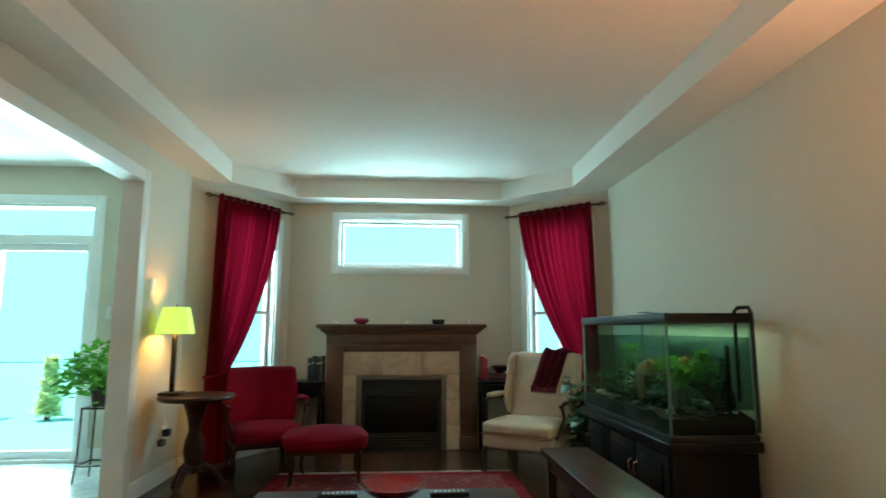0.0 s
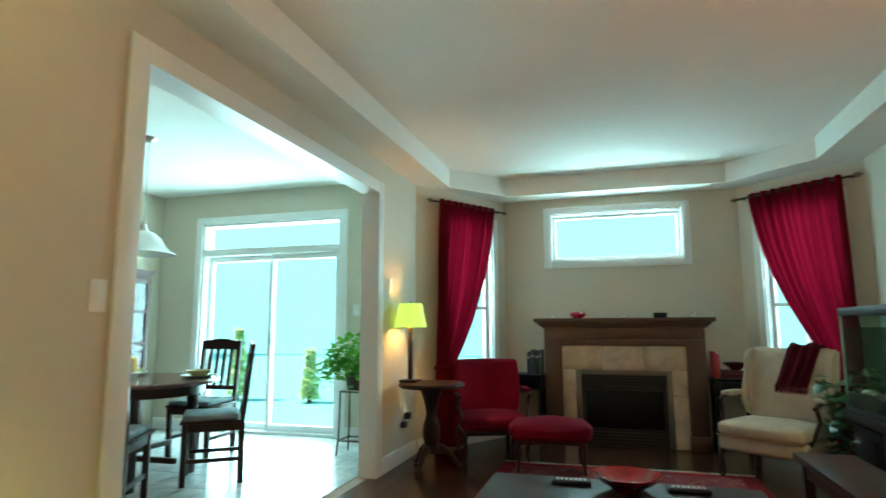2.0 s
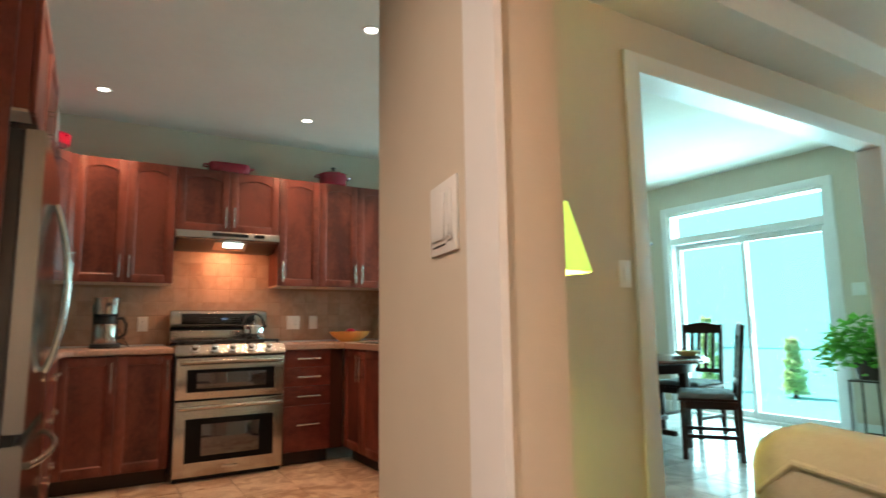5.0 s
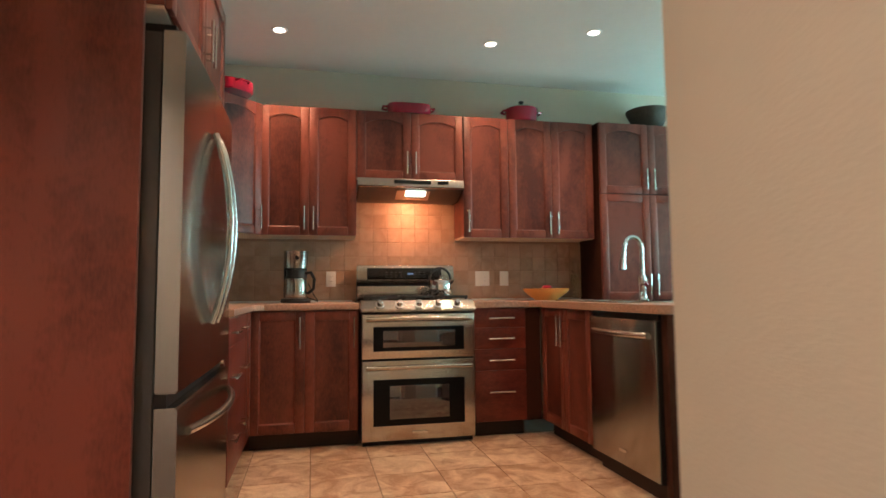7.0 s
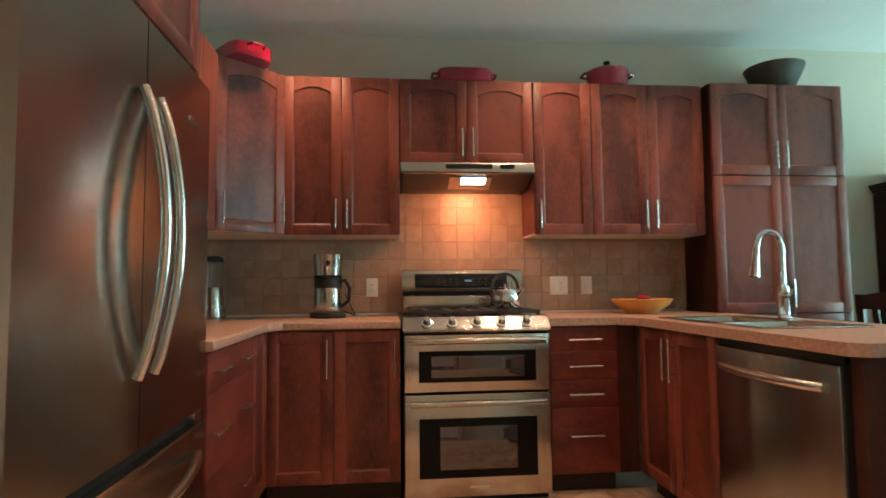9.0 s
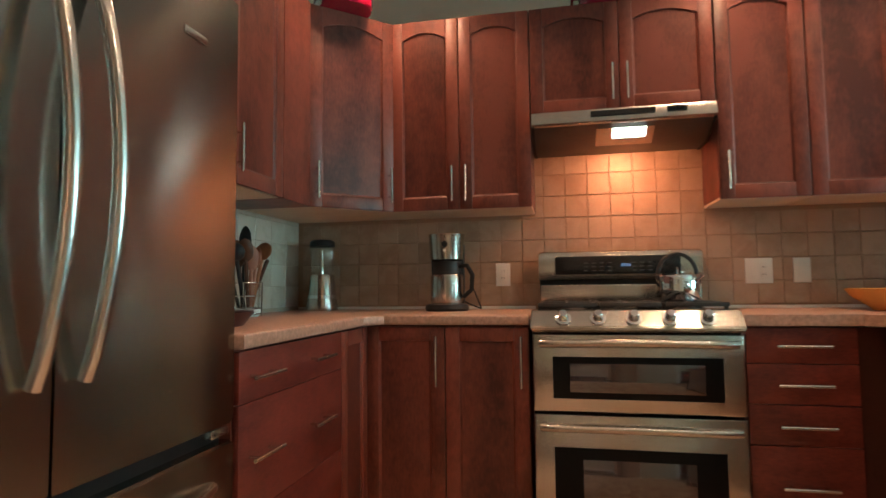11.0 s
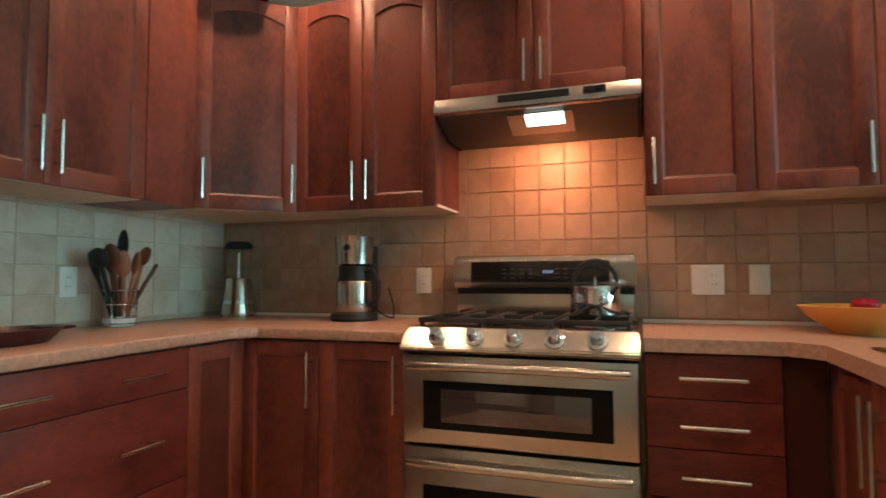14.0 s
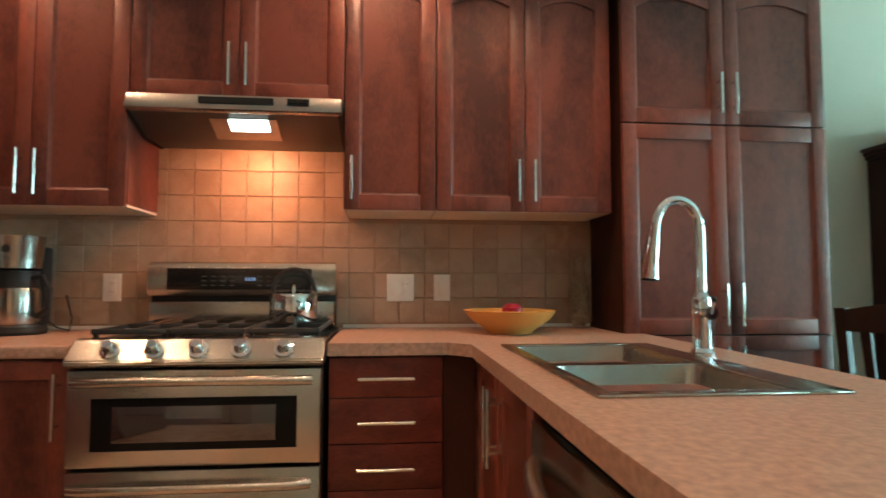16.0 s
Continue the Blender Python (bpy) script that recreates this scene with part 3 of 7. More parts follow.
def base_cabinet(m, w, doors=(), drawers=(), h=0.875, d=0.6, label="cherry-stained base cabinet", hx=None, hlen=0.13):
    """Doors as handle marks, or drawer heights from the top down."""
    c = thing("base_cabinet", m, label, "cabinet", "base cabinets")
    part("body", B(0, w, 0.001, d, 0.10, h), CHERRY, c)
    part("toe_kick", B(0, w, 0.06, d, 0, 0.099), KICK, c, "dark recessed toe kick")
    n = len(doors)
    for k, at in enumerate(doors):
        panel_door(c, w * k / n, w * (k + 1) / n, 0.105, h - 0.005, False, at, hl=0.20)
    z = h - 0.005
    for dh in drawers:
        f = part("drawer", B(0.0015, w - 0.0015, -0.02, 0.0, z - dh + 0.002, z, 0.003), DRAWER, c)
        for x in (hx or (w / 2,)):
            hob = handle(f, x, z - min(dh / 2, 0.14), hlen, False)
            hob.location.y = -0.02
        z -= dh
    return c


RX, UZ, UT = -4.45, 1.39, 0.92
F = 90  # cabinets on the range wall look along +x
wall_cabinet(pose(-4.76, -0.668, UZ, 0, 0, F), 0.666, UT, 0.298, [("r", "b"), ("l", "b")], "cherry-stained double wall cabinet with arched doors")
wall_cabinet(pose(-4.76, 0.0, 1.81, 0, 0, F), 0.79, UT + UZ - 1.81, 0.298, [("r", "b"), ("l", "b")], "short cherry-stained cabinet above the range hood")
wall_cabinet(pose(-4.76, 0.792, UZ, 0, 0, F), 0.354, UT, 0.298, [("l", "b")], "single cherry-stained wall cabinet with an arched door")
wall_cabinet(pose(-4.76, 1.148, UZ, 0, 0, F), 0.706, UT, 0.298, [("r", "b"), ("l", "b")], "cherry-stained double wall cabinet with arched doors")
# the slanted corner cabinet
cw = math.hypot(0.29, 0.302)
ca = math.degrees(math.atan2(0.302, -0.29))
c = thing("corner_wall_cabinet", pose(-4.47, -0.970, UZ, 0, 0, ca), "slanted cherry-stained corner wall cabinet", "cabinet", "wall cabinets")
bm = bmesh.new()
inv = pose(-4.47, -0.970, UZ, 0, 0, ca).inverted()
pts = [(-4.472, -0.972), (-4.762, -0.67), (-5.055, -0.67), (-5.055, -1.297), (-4.472, -1.297)]
flat = [tuple((inv @ Vector((x, y, UZ)))[:2]) for x, y in pts]
prism(bm, flat, "z", 0.012, UT)
part("body", bm, CHERRY, c)
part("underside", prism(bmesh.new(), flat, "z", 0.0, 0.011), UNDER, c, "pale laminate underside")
panel_door(c, 0.0, cw, 0, UT, True, ("l", "b"), y=-0.004)
hob = handle(c, cw - 0.03, 0.12, 0.165)
hob.location.y = -0.024
wall_cabinet(pose(-3.442, -0.97, UZ, 0, 0, 180), 0.766, UT, 0.325, [("r", "b"), ("l", "b")], "cherry-stained double wall cabinet beside the fridge")
solid("filler_panel", B(0, 0.256, -0.018, 0.325, 0, UT), CHERRY, "flat cherry-stained filler strip between wall cabinets", "panel", m=pose(-4.212, -0.97, UZ, 0, 0, 180))

# cabinet over the fridge and its tall side panels
wall_cabinet(pose(-2.40, -0.74, 1.83, 0, 0, 180), 1.04, 0.48, 0.55, [("r", "b"), ("l", "b")], "deep cherry-stained cabinet above the fridge", arched=False)
solid("fridge_side_panel", B(-2.396, -2.372, -1.297, -0.79, 0, 2.31, 0.002), CHERRY, "tall cherry-stained panel at the side of the fridge", "panel")

# base units on the range wall
base_cabinet(pose(RX, -0.69, 0, 0, 0, F), 0.68, [("r", "t"), ("r", "t")], label="cherry-stained double base cabinet beside the range")
base_cabinet(pose(RX, 0.775, 0, 0, 0, F), 0.37, (), (0.132, 0.146, 0.146, 0.341), label="cherry-stained drawer unit with four drawers", hlen=0.18)
solid("corner_filler", B(0, 0.11, -0.004, 0.5, 0.10, 0.87), ENDWOOD, "dark brown wooden corner filler strip", "panel", m=pose(RX, 1.148, 0, 0, 0, F))
# south run
base_cabinet(pose(-3.455, -0.70, 0, 0, 0, 180), 0.692, (), (0.136, 0.29, 0.339), label="wide cherry-stained drawer unit beside the fridge", hx=(0.105, 0.478), hlen=0.16)
base_cabinet(pose(-4.149, -0.70, 0, 0, 0, 180), 0.286, [None], d=0.59, label="narrow cherry-stained corner cabinet with a plain panelled door")
# peninsula
PY = 1.275
base_cabinet(pose(-4.42, PY, 0, 0, 0, 0), 0.73, [("r", "t"), ("l", "t")], d=0.6, label="cherry-stained sink cabinet in the peninsula")
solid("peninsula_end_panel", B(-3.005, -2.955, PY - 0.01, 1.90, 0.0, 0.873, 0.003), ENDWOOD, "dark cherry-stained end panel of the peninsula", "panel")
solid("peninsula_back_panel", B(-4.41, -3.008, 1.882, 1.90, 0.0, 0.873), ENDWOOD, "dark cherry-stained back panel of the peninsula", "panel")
# pantry
c = thing("pantry_cabinet", pose(-4.70, 1.875, 0, 0, 0, F), "tall cherry-stained pantry cupboard with six doors", "cabinet")
# the shadow on the pantry's side is put into this darker wood
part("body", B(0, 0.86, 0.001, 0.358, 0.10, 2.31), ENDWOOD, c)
part("toe_kick", B(0, 0.86, 0.05, 0.358, 0, 0.099), KICK, c)
for k in (0, 1):
    side = "r" if k == 0 else "l"
    panel_door(c, 0.43 * k, 0.43 * (k + 1), 1.745, 2.31, True, (side, "b"))
    panel_door(c, 0.43 * k, 0.43 * (k + 1), 0.91, 1.742, False, (side, "b"))
    panel_door(c, 0.43 * k, 0.43 * (k + 1), 0.105, 0.907, False, (side, "t"))

# worktops
def counter(name, outline, label, hole=None):
    bm = bmesh.new()
    prism(bm, outline, "z", 0.877, 0.917)
    bmesh.ops.bevel(bm, geom=[e for e in bm.edges if abs(e.verts[0].co.z - e.verts[1].co.z) < 1e-4], offset=0.009, segments=3, affect="EDGES", profile=0.5)
    return bm


bm = counter("worktop", [(-5.055, -1.295), (-3.445, -1.295), (-3.445, -0.66), (-4.33, -0.66), (-4.41, -0.60), (-4.41, -0.008), (-5.055, -0.008)], "")
solid("worktop", bm, LAMINATE, "speckled pinkish-beige laminate corner worktop", "worktop")
SX0, SX1, SY0, SY1 = -4.262, -3.492, 1.33, 1.752
bm = bmesh.new()
prism(bm, [(-5.055, 0.772), (-4.41, 0.772), (-4.41, 1.16), (-4.34, 1.228), (SX0, 1.228), (SX0, 1.95), (-4.695, 1.95), (-4.695, 1.868), (-5.055, 1.868)], "z", 0.877, 0.917)
prism(bm, [(SX0, 1.228), (SX1, 1.228), (SX1, SY0), (SX0, SY0)], "z", 0.877, 0.917)
prism(bm, [(SX0, SY1), (SX1, SY1), (SX1, 1.95), (SX0, 1.95)], "z", 0.877, 0.917)
prism(bm, [(SX1, 1.228), (-2.97, 1.228), (-2.93, 1.268), (-2.93, 1.91), (-2.97, 1.95), (SX1, 1.95)], "z", 0.877, 0.917)
bmesh.ops.remove_doubles(bm, verts=bm.verts[:], dist=1e-5)
solid("worktop", bm, LAMINATE, "speckled pinkish-beige laminate peninsula worktop", "worktop")
solid("splash_strip", B(-5.058, -5.048, -1.29, -0.01, 0.918, 0.932), PLASTIC, "white sealing strip behind the worktop", "trim")
solid("splash_strip", B(-5.058, -5.048, 0.775, 1.866, 0.918, 0.932), PLASTIC, "white sealing strip behind the worktop", "trim")


def kitchen_sink():
    s = thing("kitchen_sink", pose(0, 0, 0.917), "double-bowl stainless steel sink set in the worktop", "sink")
    bm = bmesh.new()
    r = 0.022
    mid = SX0 + 0.40
    box(bm, SX0 - r, SX1 + r, SY0 - r, SY0 + 0.012, 0.0, 0.007, 0.003)
    box(bm, SX0 - r, SX1 + r, SY1 - 0.06, SY1 + r, 0.0, 0.007, 0.003)
    box(bm, SX0 - r, SX0 + 0.012, SY0 + 0.012, SY1 - 0.06, 0.0, 0.007, 0.003)
    box(bm, SX1 - 0.012, SX1 + r, SY0 + 0.012, SY1 - 0.06, 0.0, 0.007, 0.003)
    box(bm, mid - 0.02, mid + 0.02, SY0 + 0.012, SY1 - 0.06, -0.012, 0.004, 0.004)
    part("rim", bm, STEEL, s)
    for x0, x1 in ((SX0 + 0.012, mid - 0.02), (mid + 0.02, SX1 - 0.012)):
        bm = bmesh.new()
        y0, y1, z0 = SY0 + 0.012, SY1 - 0.06, -0.17
        lo = [bm.verts.new(p) for p in ((x0 + .03, y0 + .03, z0), (x1 - .03, y0 + .03, z0), (x1 - .03, y1 - .03, z0), (x0 + .03, y1 - .03, z0))]
        hi = [bm.verts.new(p) for p in ((x0, y0, 0.002), (x1, y0, 0.002), (x1, y1, 0.002), (x0, y1, 0.002))]
        bm.faces.new(lo)
        for i in range(4):
            bm.faces.new((lo[i], hi[i], hi[(i + 1) % 4], lo[(i + 1) % 4]))
        bmesh.ops.bevel(bm, geom=[e for e in bm.edges if not e.is_boundary], offset=0.03, segments=4, affect="EDGES", profile=0.5)
        bowl = part("bowl", bm, STEELH, s)
        dr = bmesh.new()
        lathe(dr, [(0.0, 0.003), (0.03, 0.003), (0.045, 0.006), (0.045, 0.0)], centre=((x0 + x1) / 2, (y0 + y1) / 2, z0))
        part("drain", dr, CHROME, bowl)


kitchen_sink()


def faucet():
    f = thing("faucet", pose(-4.02, 1.808, 0.917), "tall chrome pull-down kitchen faucet", "faucet")
    part("base", lathe(bmesh.new(), [(0.0, 0), (0.032, 0), (0.032, 0.01), (0.024, 0.02), (0.022, 0.10), (0.025, 0.105), (0.025, 0.15), (0.014, 0.17), (0.0, 0.17)]), CHROME, f)
    pts = [(0, 0, 0.16), (0, 0, 0.33)] + [(-0.0, -0.064 + 0.064 * math.cos(a), 0.335 + 0.085 * math.sin(a)) for a in [math.pi * i / 14 for i in range(1, 14)]] + [(0, -0.131, 0.31)]
    part("spout", tube(bmesh.new(), pts, 0.0135, 12), CHROME, f)
    hd = part("spray_head", rod(rod(bmesh.new(), (0, -0.131, 0.315), (0, -0.141, 0.245), 0.016, 0.02), (0, -0.141, 0.245), (0, -0.145, 0.205), 0.021, 0.025), CHROME, f)
    part("nozzle", rod(bmesh.new(), (0, -0.145, 0.205), (0, -0.1455, 0.200), 0.021), MATTE, hd)
    lever = part("lever", rod(rod(bmesh.new(), (0.02, 0, 0.115), (0.05, 0, 0.115), 0.018), (0.045, 0, 0.115), (0.075, -0.01, 0.15), 0.006), CHROME, f)
    part("lever_tip", blob(bmesh.new(), (0.077, -0.011, 0.153), (0.009, 0.009, 0.009), 2), MATTE, lever)


faucet()


def gas_range():
    m = pose(-4.385, 0.005, 0, 0, 0, F)
    r = thing("gas_range", m, "stainless steel double-oven gas range", "range")
    w = 0.755
    part("body", B(0.0, w, 0.03, 0.63, 0.03, 0.895, 0.004), MATTE, r, "black side panels")
    part("kick_plate", B(0.01, w - 0.01, 0.035, 0.06, 0.0, 0.03), MATTE, r)
    for z0, z1, gz0, gz1, hz, nm in ((0.555, 0.845, 0.605, 0.762, 0.812, "upper_oven_door"), (0.035, 0.545, 0.13, 0.425, 0.500, "lower_oven_door")):
        d = part(nm, B(0.002, w - 0.002, -0.012, 0.03, z0, z1, 0.006), STEELH, r, "brushed steel oven door")
        part("window_surround", B(0.075, w - 0.075, -0.0155, -0.011, gz0, gz1, 0.002), OVENRIM, d, "glossy black window surround")
        k = 0.045 if z0 > 0.5 else 0.075
        part("window_pane", B(0.075 + k * 1.4, w - 0.075 - k * 1.4, -0.018, -0.0152, gz0 + k * 0.55, gz1 - k * 0.55, 0.001), OVENGLASS, d, "dark tinted oven glass")
        bm = bmesh.new()
        n = 16
        tube(bm, [(0.03 + (w - 0.06) * i / n, -0.030 - 0.030 * math.sin(math.pi * i / n) ** 0.5, hz + 0.006 * math.sin(math.pi * i / n)) for i in range(n + 1)], 0.015, 12)
        part("door_handle", bm, STEELH, d, "bowed steel handle")
    part("badge", B(w / 2 - 0.05, w / 2 + 0.05, -0.014, -0.0125, 0.072, 0.092, 0.001), SATIN, r, "small maker's plate")
    # sloped control panel with five knobs
    bm = bmesh.new()
    prism(bm, [(-0.012, 0.852), (-0.03, 0.865), (-0.028, 0.875), (0.035, 0.932), (0.075, 0.937), (0.075, 0.852)], "x", -0.004, w + 0.004)
    bmesh.ops.bevel(bm, geom=bm.edges[:], offset=0.004, segments=2, affect="EDGES")
    cp = part("control_panel", bm, STEELH, r, "sloped steel control panel")
    for i in range(5):
        kx = w / 2 + (i - 2) * 0.129
        q = Matrix.Translation((kx, 0.0, 0.903)) @ pose(0, 0, 0, 48)
        kb = lathe(bmesh.new(), [(0.0, 0.038), (0.014, 0.038), (0.018, 0.034), (0.021, 0.008), (0.030, 0.006), (0.030, 0.0), (0.0, 0.0)], 20)
        bmesh.ops.transform(kb, matrix=q, verts=kb.verts[:])
        part("knob", kb, CHROME, cp, "chrome burner knob")
    # cooktop, burners and grates
    ct = part("cooktop", B(0.0, w, 0.075, 0.62, 0.895, 0.925, 0.005), BLACK, r, "black enamel cooktop")
    for bx, by in ((0.16, 0.20), (0.16, 0.47), (0.60, 0.20), (0.60, 0.47), (0.38, 0.33)):
        part("burner", lathe(bmesh.new(), [(0.0, 0.018), (0.032, 0.018), (0.036, 0.012), (0.05, 0.008), (0.05, 0.0)], 18, (bx, by, 0.925)), IRON, r, "cast iron burner cap")
    for x0 in (0.02, 0.262, 0.504):
        bm = bmesh.new()
        x1 = x0 + 0.231
        for y in (0.09, 0.335, 0.59):
            box(bm, x0, x1, y - 0.006, y + 0.006, 0.945, 0.962, 0.003)
        for x in (x0 + 0.006, (x0 + x1) / 2, x1 - 0.006):
            box(bm, x - 0.006, x + 0.006, 0.09, 0.59, 0.946, 0.960, 0.003)
        for x in (x0 + 0.01, x1 - 0.01):
            for y in (0.1, 0.58):
                box(bm, x - 0.007, x + 0.007, y - 0.007, y + 0.007, 0.925, 0.946)
        part("grate", bm, IRON, r, "cast iron pan grate")
    # backguard
    part("backguard", B(0.012, w - 0.012, 0.575, 0.63, 0.925, 1.19, 0.004), MATTE, r, "black back of the guard")
    part("lower_panel", B(0.014, w - 0.014, 0.556, 0.575, 0.93, 1.035, 0.006), STEELH, r, "steel panel below the controls")
    bm = bmesh.new()
    prism(bm, [(0.556, 1.055), (0.540, 1.060), (0.534, 1.075), (0.536, 1.172), (0.545, 1.188), (0.575, 1.195), (0.575, 1.055)], "x", 0.008, w - 0.008)
    bmesh.ops.bevel(bm, geom=[e for e in bm.edges if abs(e.verts[0].co.x - e.verts[1].co.x) < 1e-4], offset=0.006, segments=2, affect="EDGES")
    part("upper_panel", bm, STEELH, r, "rounded steel control housing")
    disp = part("control_display", B(0.085, w - 0.105, 0.529, 0.5385, 1.082, 1.168, 0.003), BLACK, r, "glossy black touch control strip")
    glow = glowing("clock glow", (0.25, 0.5, 0.9), 0.35, (0.05, 0.06, 0.08))
    bm = bmesh.new()
    for i in range(4):
        box(bm, w / 2 + 0.012 + i * 0.011, w / 2 + 0.019 + i * 0.011, 0.5275, 0.529, 1.118, 1.131)
    part("clock_digits", bm, glow, disp, "small glowing blue clock digits")
    bm = bmesh.new()
    for i in range(9):
        for j in range(3):
            if i not in (4, 5):
                box(bm, 0.22 + i * 0.036, 0.238 + i * 0.036, 0.5282, 0.529, 1.098 + j * 0.018, 1.101 + j * 0.018)
    tagged(part("legend", bm, mat("grey print", (0.05, 0.05, 0.05), 0.6, bump=0), disp), "faint grey printed key legends", kind="stuff")


gas_range()


def range_hood():
    m = pose(-4.69, 0.004, 1.675, 0, 0, F)
    h = thing("range_hood", m, "stainless steel range hood with its lamp lit", "range hood")
    w = 0.78
    front = part("front_panel", prism(bmesh.new(), [(0.0, 0.085), (0.0, 0.075), (0.016, 0.065), (0.02, 0.065), (0.045, 0.085), (0.055, 0.133), (0.02, 0.133)], "x", 0, w), STEELH, h)
    part("top_box", B(0.0, w, 0.06, 0.366, 0.10, 0.133), STEELH, h)
    for x0, x1 in ((0, 0.012), (w - 0.012, w)):
        bm = bmesh.new()
        prism(bm, [(0.012, 0.066), (0.18, 0.0), (0.366, 0.0), (0.366, 0.10), (0.06, 0.10)], "x", x0, x1)
        part("side_panel", bm, MATTE, h, "black side wing")
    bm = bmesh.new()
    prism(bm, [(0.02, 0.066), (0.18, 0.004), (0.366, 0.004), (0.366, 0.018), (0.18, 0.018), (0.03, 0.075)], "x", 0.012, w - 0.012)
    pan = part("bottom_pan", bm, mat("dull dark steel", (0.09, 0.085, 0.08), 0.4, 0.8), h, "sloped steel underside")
    part("vent_grille", B(0.26, 0.53, -0.001, 0.03, 0.098, 0.120), MATTE, h, "black vent strip on the front")
    sw = part("switch_panel", B(0.58, 0.66, 0.0, 0.03, 0.098, 0.121), MATTE, h, "small black switch plate")
    for k in range(2):
        part("switch", B(0.586 + k * 0.036, 0.614 + k * 0.036, -0.004, 0.004, 0.103, 0.116, 0.002), BLACK, sw)
    # filter and lamp lens on the slope
    q = Matrix.Translation((0, 0.02, 0.066)) @ pose(0, 0, 0, -21.2)
    bm = B(0.285, 0.535, 0.03, 0.165, -0.004, -0.001)
    bmesh.ops.transform(bm, matrix=q, verts=bm.verts[:])
    part("grease_filter", bm, STEEL, h, "mesh grease filter")
    bm = B(0.355, 0.50, 0.035, 0.10, -0.012, -0.004, 0.003)
    bmesh.ops.transform(bm, matrix=q, verts=bm.verts[:])
    part("lamp_lens", bm, glowing("hood lamp glow", (0.80, 1.0, 0.95), 7.0), h, "bright frosted lamp lens")
    lamp("hood_lamp_light", "AREA", look((-4.79, 0.43, 1.66), (-5.02, 0.42, 1.2)), 3.6, (1.0, 0.38, 0.17), size=(0.14, 0.08))


range_hood()


def fridge():
    m = pose(-2.415, -0.664, 0, 0, 0, 180)
    f = thing("fridge", m, "stainless steel french-door fridge with a bottom freezer", "fridge")
    w = 1.02
    part("body", B(0.006, w - 0.006, 0.085, 0.60, 0.02, 1.77, 0.004), mat("dark grey cabinet", (0.05, 0.05, 0.05), 0.45, vary=0.1), f, "dark grey cabinet")
    n = 10

    def bowed(x0, x1, z0, z1, bx0, bx1):
        bm = bmesh.new()
        front = []
        for i in range(n + 1):
            x = x0 + (x1 - x0) * i / n
            u = (x - bx0) / (bx1 - bx0) * 2 - 1
            front.append((x, 0.012 + 0.006 * u * u))
        prism(bm, front + [(x1, 0.08), (x0, 0.08)], "z", z0, z1)
        bmesh.ops.bevel(bm, geom=[e for e in bm.edges if abs(e.verts[0].co.z - e.verts[1].co.z) < 1e-4 and min(e.verts[0].co.y, e.verts[1].co.y) < 0.05], offset=0.006, segments=2, affect="EDGES")
        return bm
    for x0, x1, hx, nm in ((0.0, 0.487, 0.442, "fridge_door"), (0.493, w, 0.540, "fridge_door")):
        d = part(nm, bowed(x0, x1, 0.70, 1.775, 0, w), FRIDGE, f, "brushed steel door")
        bm = bmesh.new()
        k = 18
        tube(bm, [(hx, 0.012 - 0.012 - 0.060 * math.sin(math.pi * i / k) ** 0.8, 0.88 + 0.70 * i / k) for i in range(k + 1)], 0.0135, 12)
        part("door_handle", bm, SATIN, d, "long bowed steel handle")
    fz = part("freezer_drawer", bowed(0.0, w, 0.05, 0.66, 0, w), FRIDGE, f, "brushed steel freezer drawer")
    bm = bmesh.new()
    tube(bm, [(0.10 + (w - 0.2) * i / 18, 0.008 - 0.062 * math.sin(math.pi * i / 18) ** 0.8, 0.575) for i in range(19)], 0.0135, 12)
    part("door_handle", bm, SATIN, fz, "bowed steel drawer handle")
    part("gasket", B(0.012, w - 0.012, 0.05, 0.09, 0.655, 0.705), MATTE, f, "black gap between doors and freezer")
    part("hinge_cover", B(0.02, 0.10, 0.05, 0.14, 1.775, 1.80, 0.005), MATTE, f)
    part("hinge_cover", B(w - 0.10, w - 0.02, 0.05, 0.14, 1.775, 1.80, 0.005), MATTE, f)
    part("hinge_foot", B(w - 0.08, w - 0.01, 0.025, 0.08, 0.675, 0.695, 0.003), SATIN, f)
    part("badge", B(0.80, 0.88, 0.0105, 0.016, 1.60, 1.618, 0.002), SATIN, f, "small maker's plate")
    part("toe_grille", B(0.02, w - 0.02, 0.06, 0.09, 0.0, 0.05), MATTE, f)


fridge()


def dishwasher():
    d = thing("dishwasher", pose(-3.675, PY - 0.022, 0, 0, 0, 0), "stainless steel dishwasher under the peninsula worktop", "dishwasher")
    w = 0.655
    part("tub", B(0.01, w - 0.01, 0.03, 0.58, 0.1, 0.87), MATTE, d)
    dr = part("dishwasher_door", B(0.004, w - 0.004, -0.008, 0.03, 0.10, 0.842, 0.006), FRIDGE, d, "brushed steel door")
    part("door_edge", B(w - 0.005, w + 0.006, -0.004, 0.03, 0.1, 0.842), MATTE, dr)
    part("control_edge", B(0.004, w - 0.004, 0.012, 0.03, 0.8435, 0.872), MATTE, d, "black control edge under the worktop")
    bm = bmesh.new()
    tube(bm, [(0.06 + (w - 0.12) * i / 16, -0.014 - 0.045 * math.sin(math.pi * i / 16) ** 0.7, 0.77) for i in range(17)], 0.016, 12)
    part("door_handle", bm, SATIN, dr, "bowed steel handle")
    part("badge", B(w / 2 - 0.035, w / 2 + 0.035, -0.010, -0.0085, 0.165, 0.18), SATIN, dr)
    part("toe_kick", B(0.0, w, 0.05, 0.1, 0.0, 0.1), KICK, d)


dishwasher()

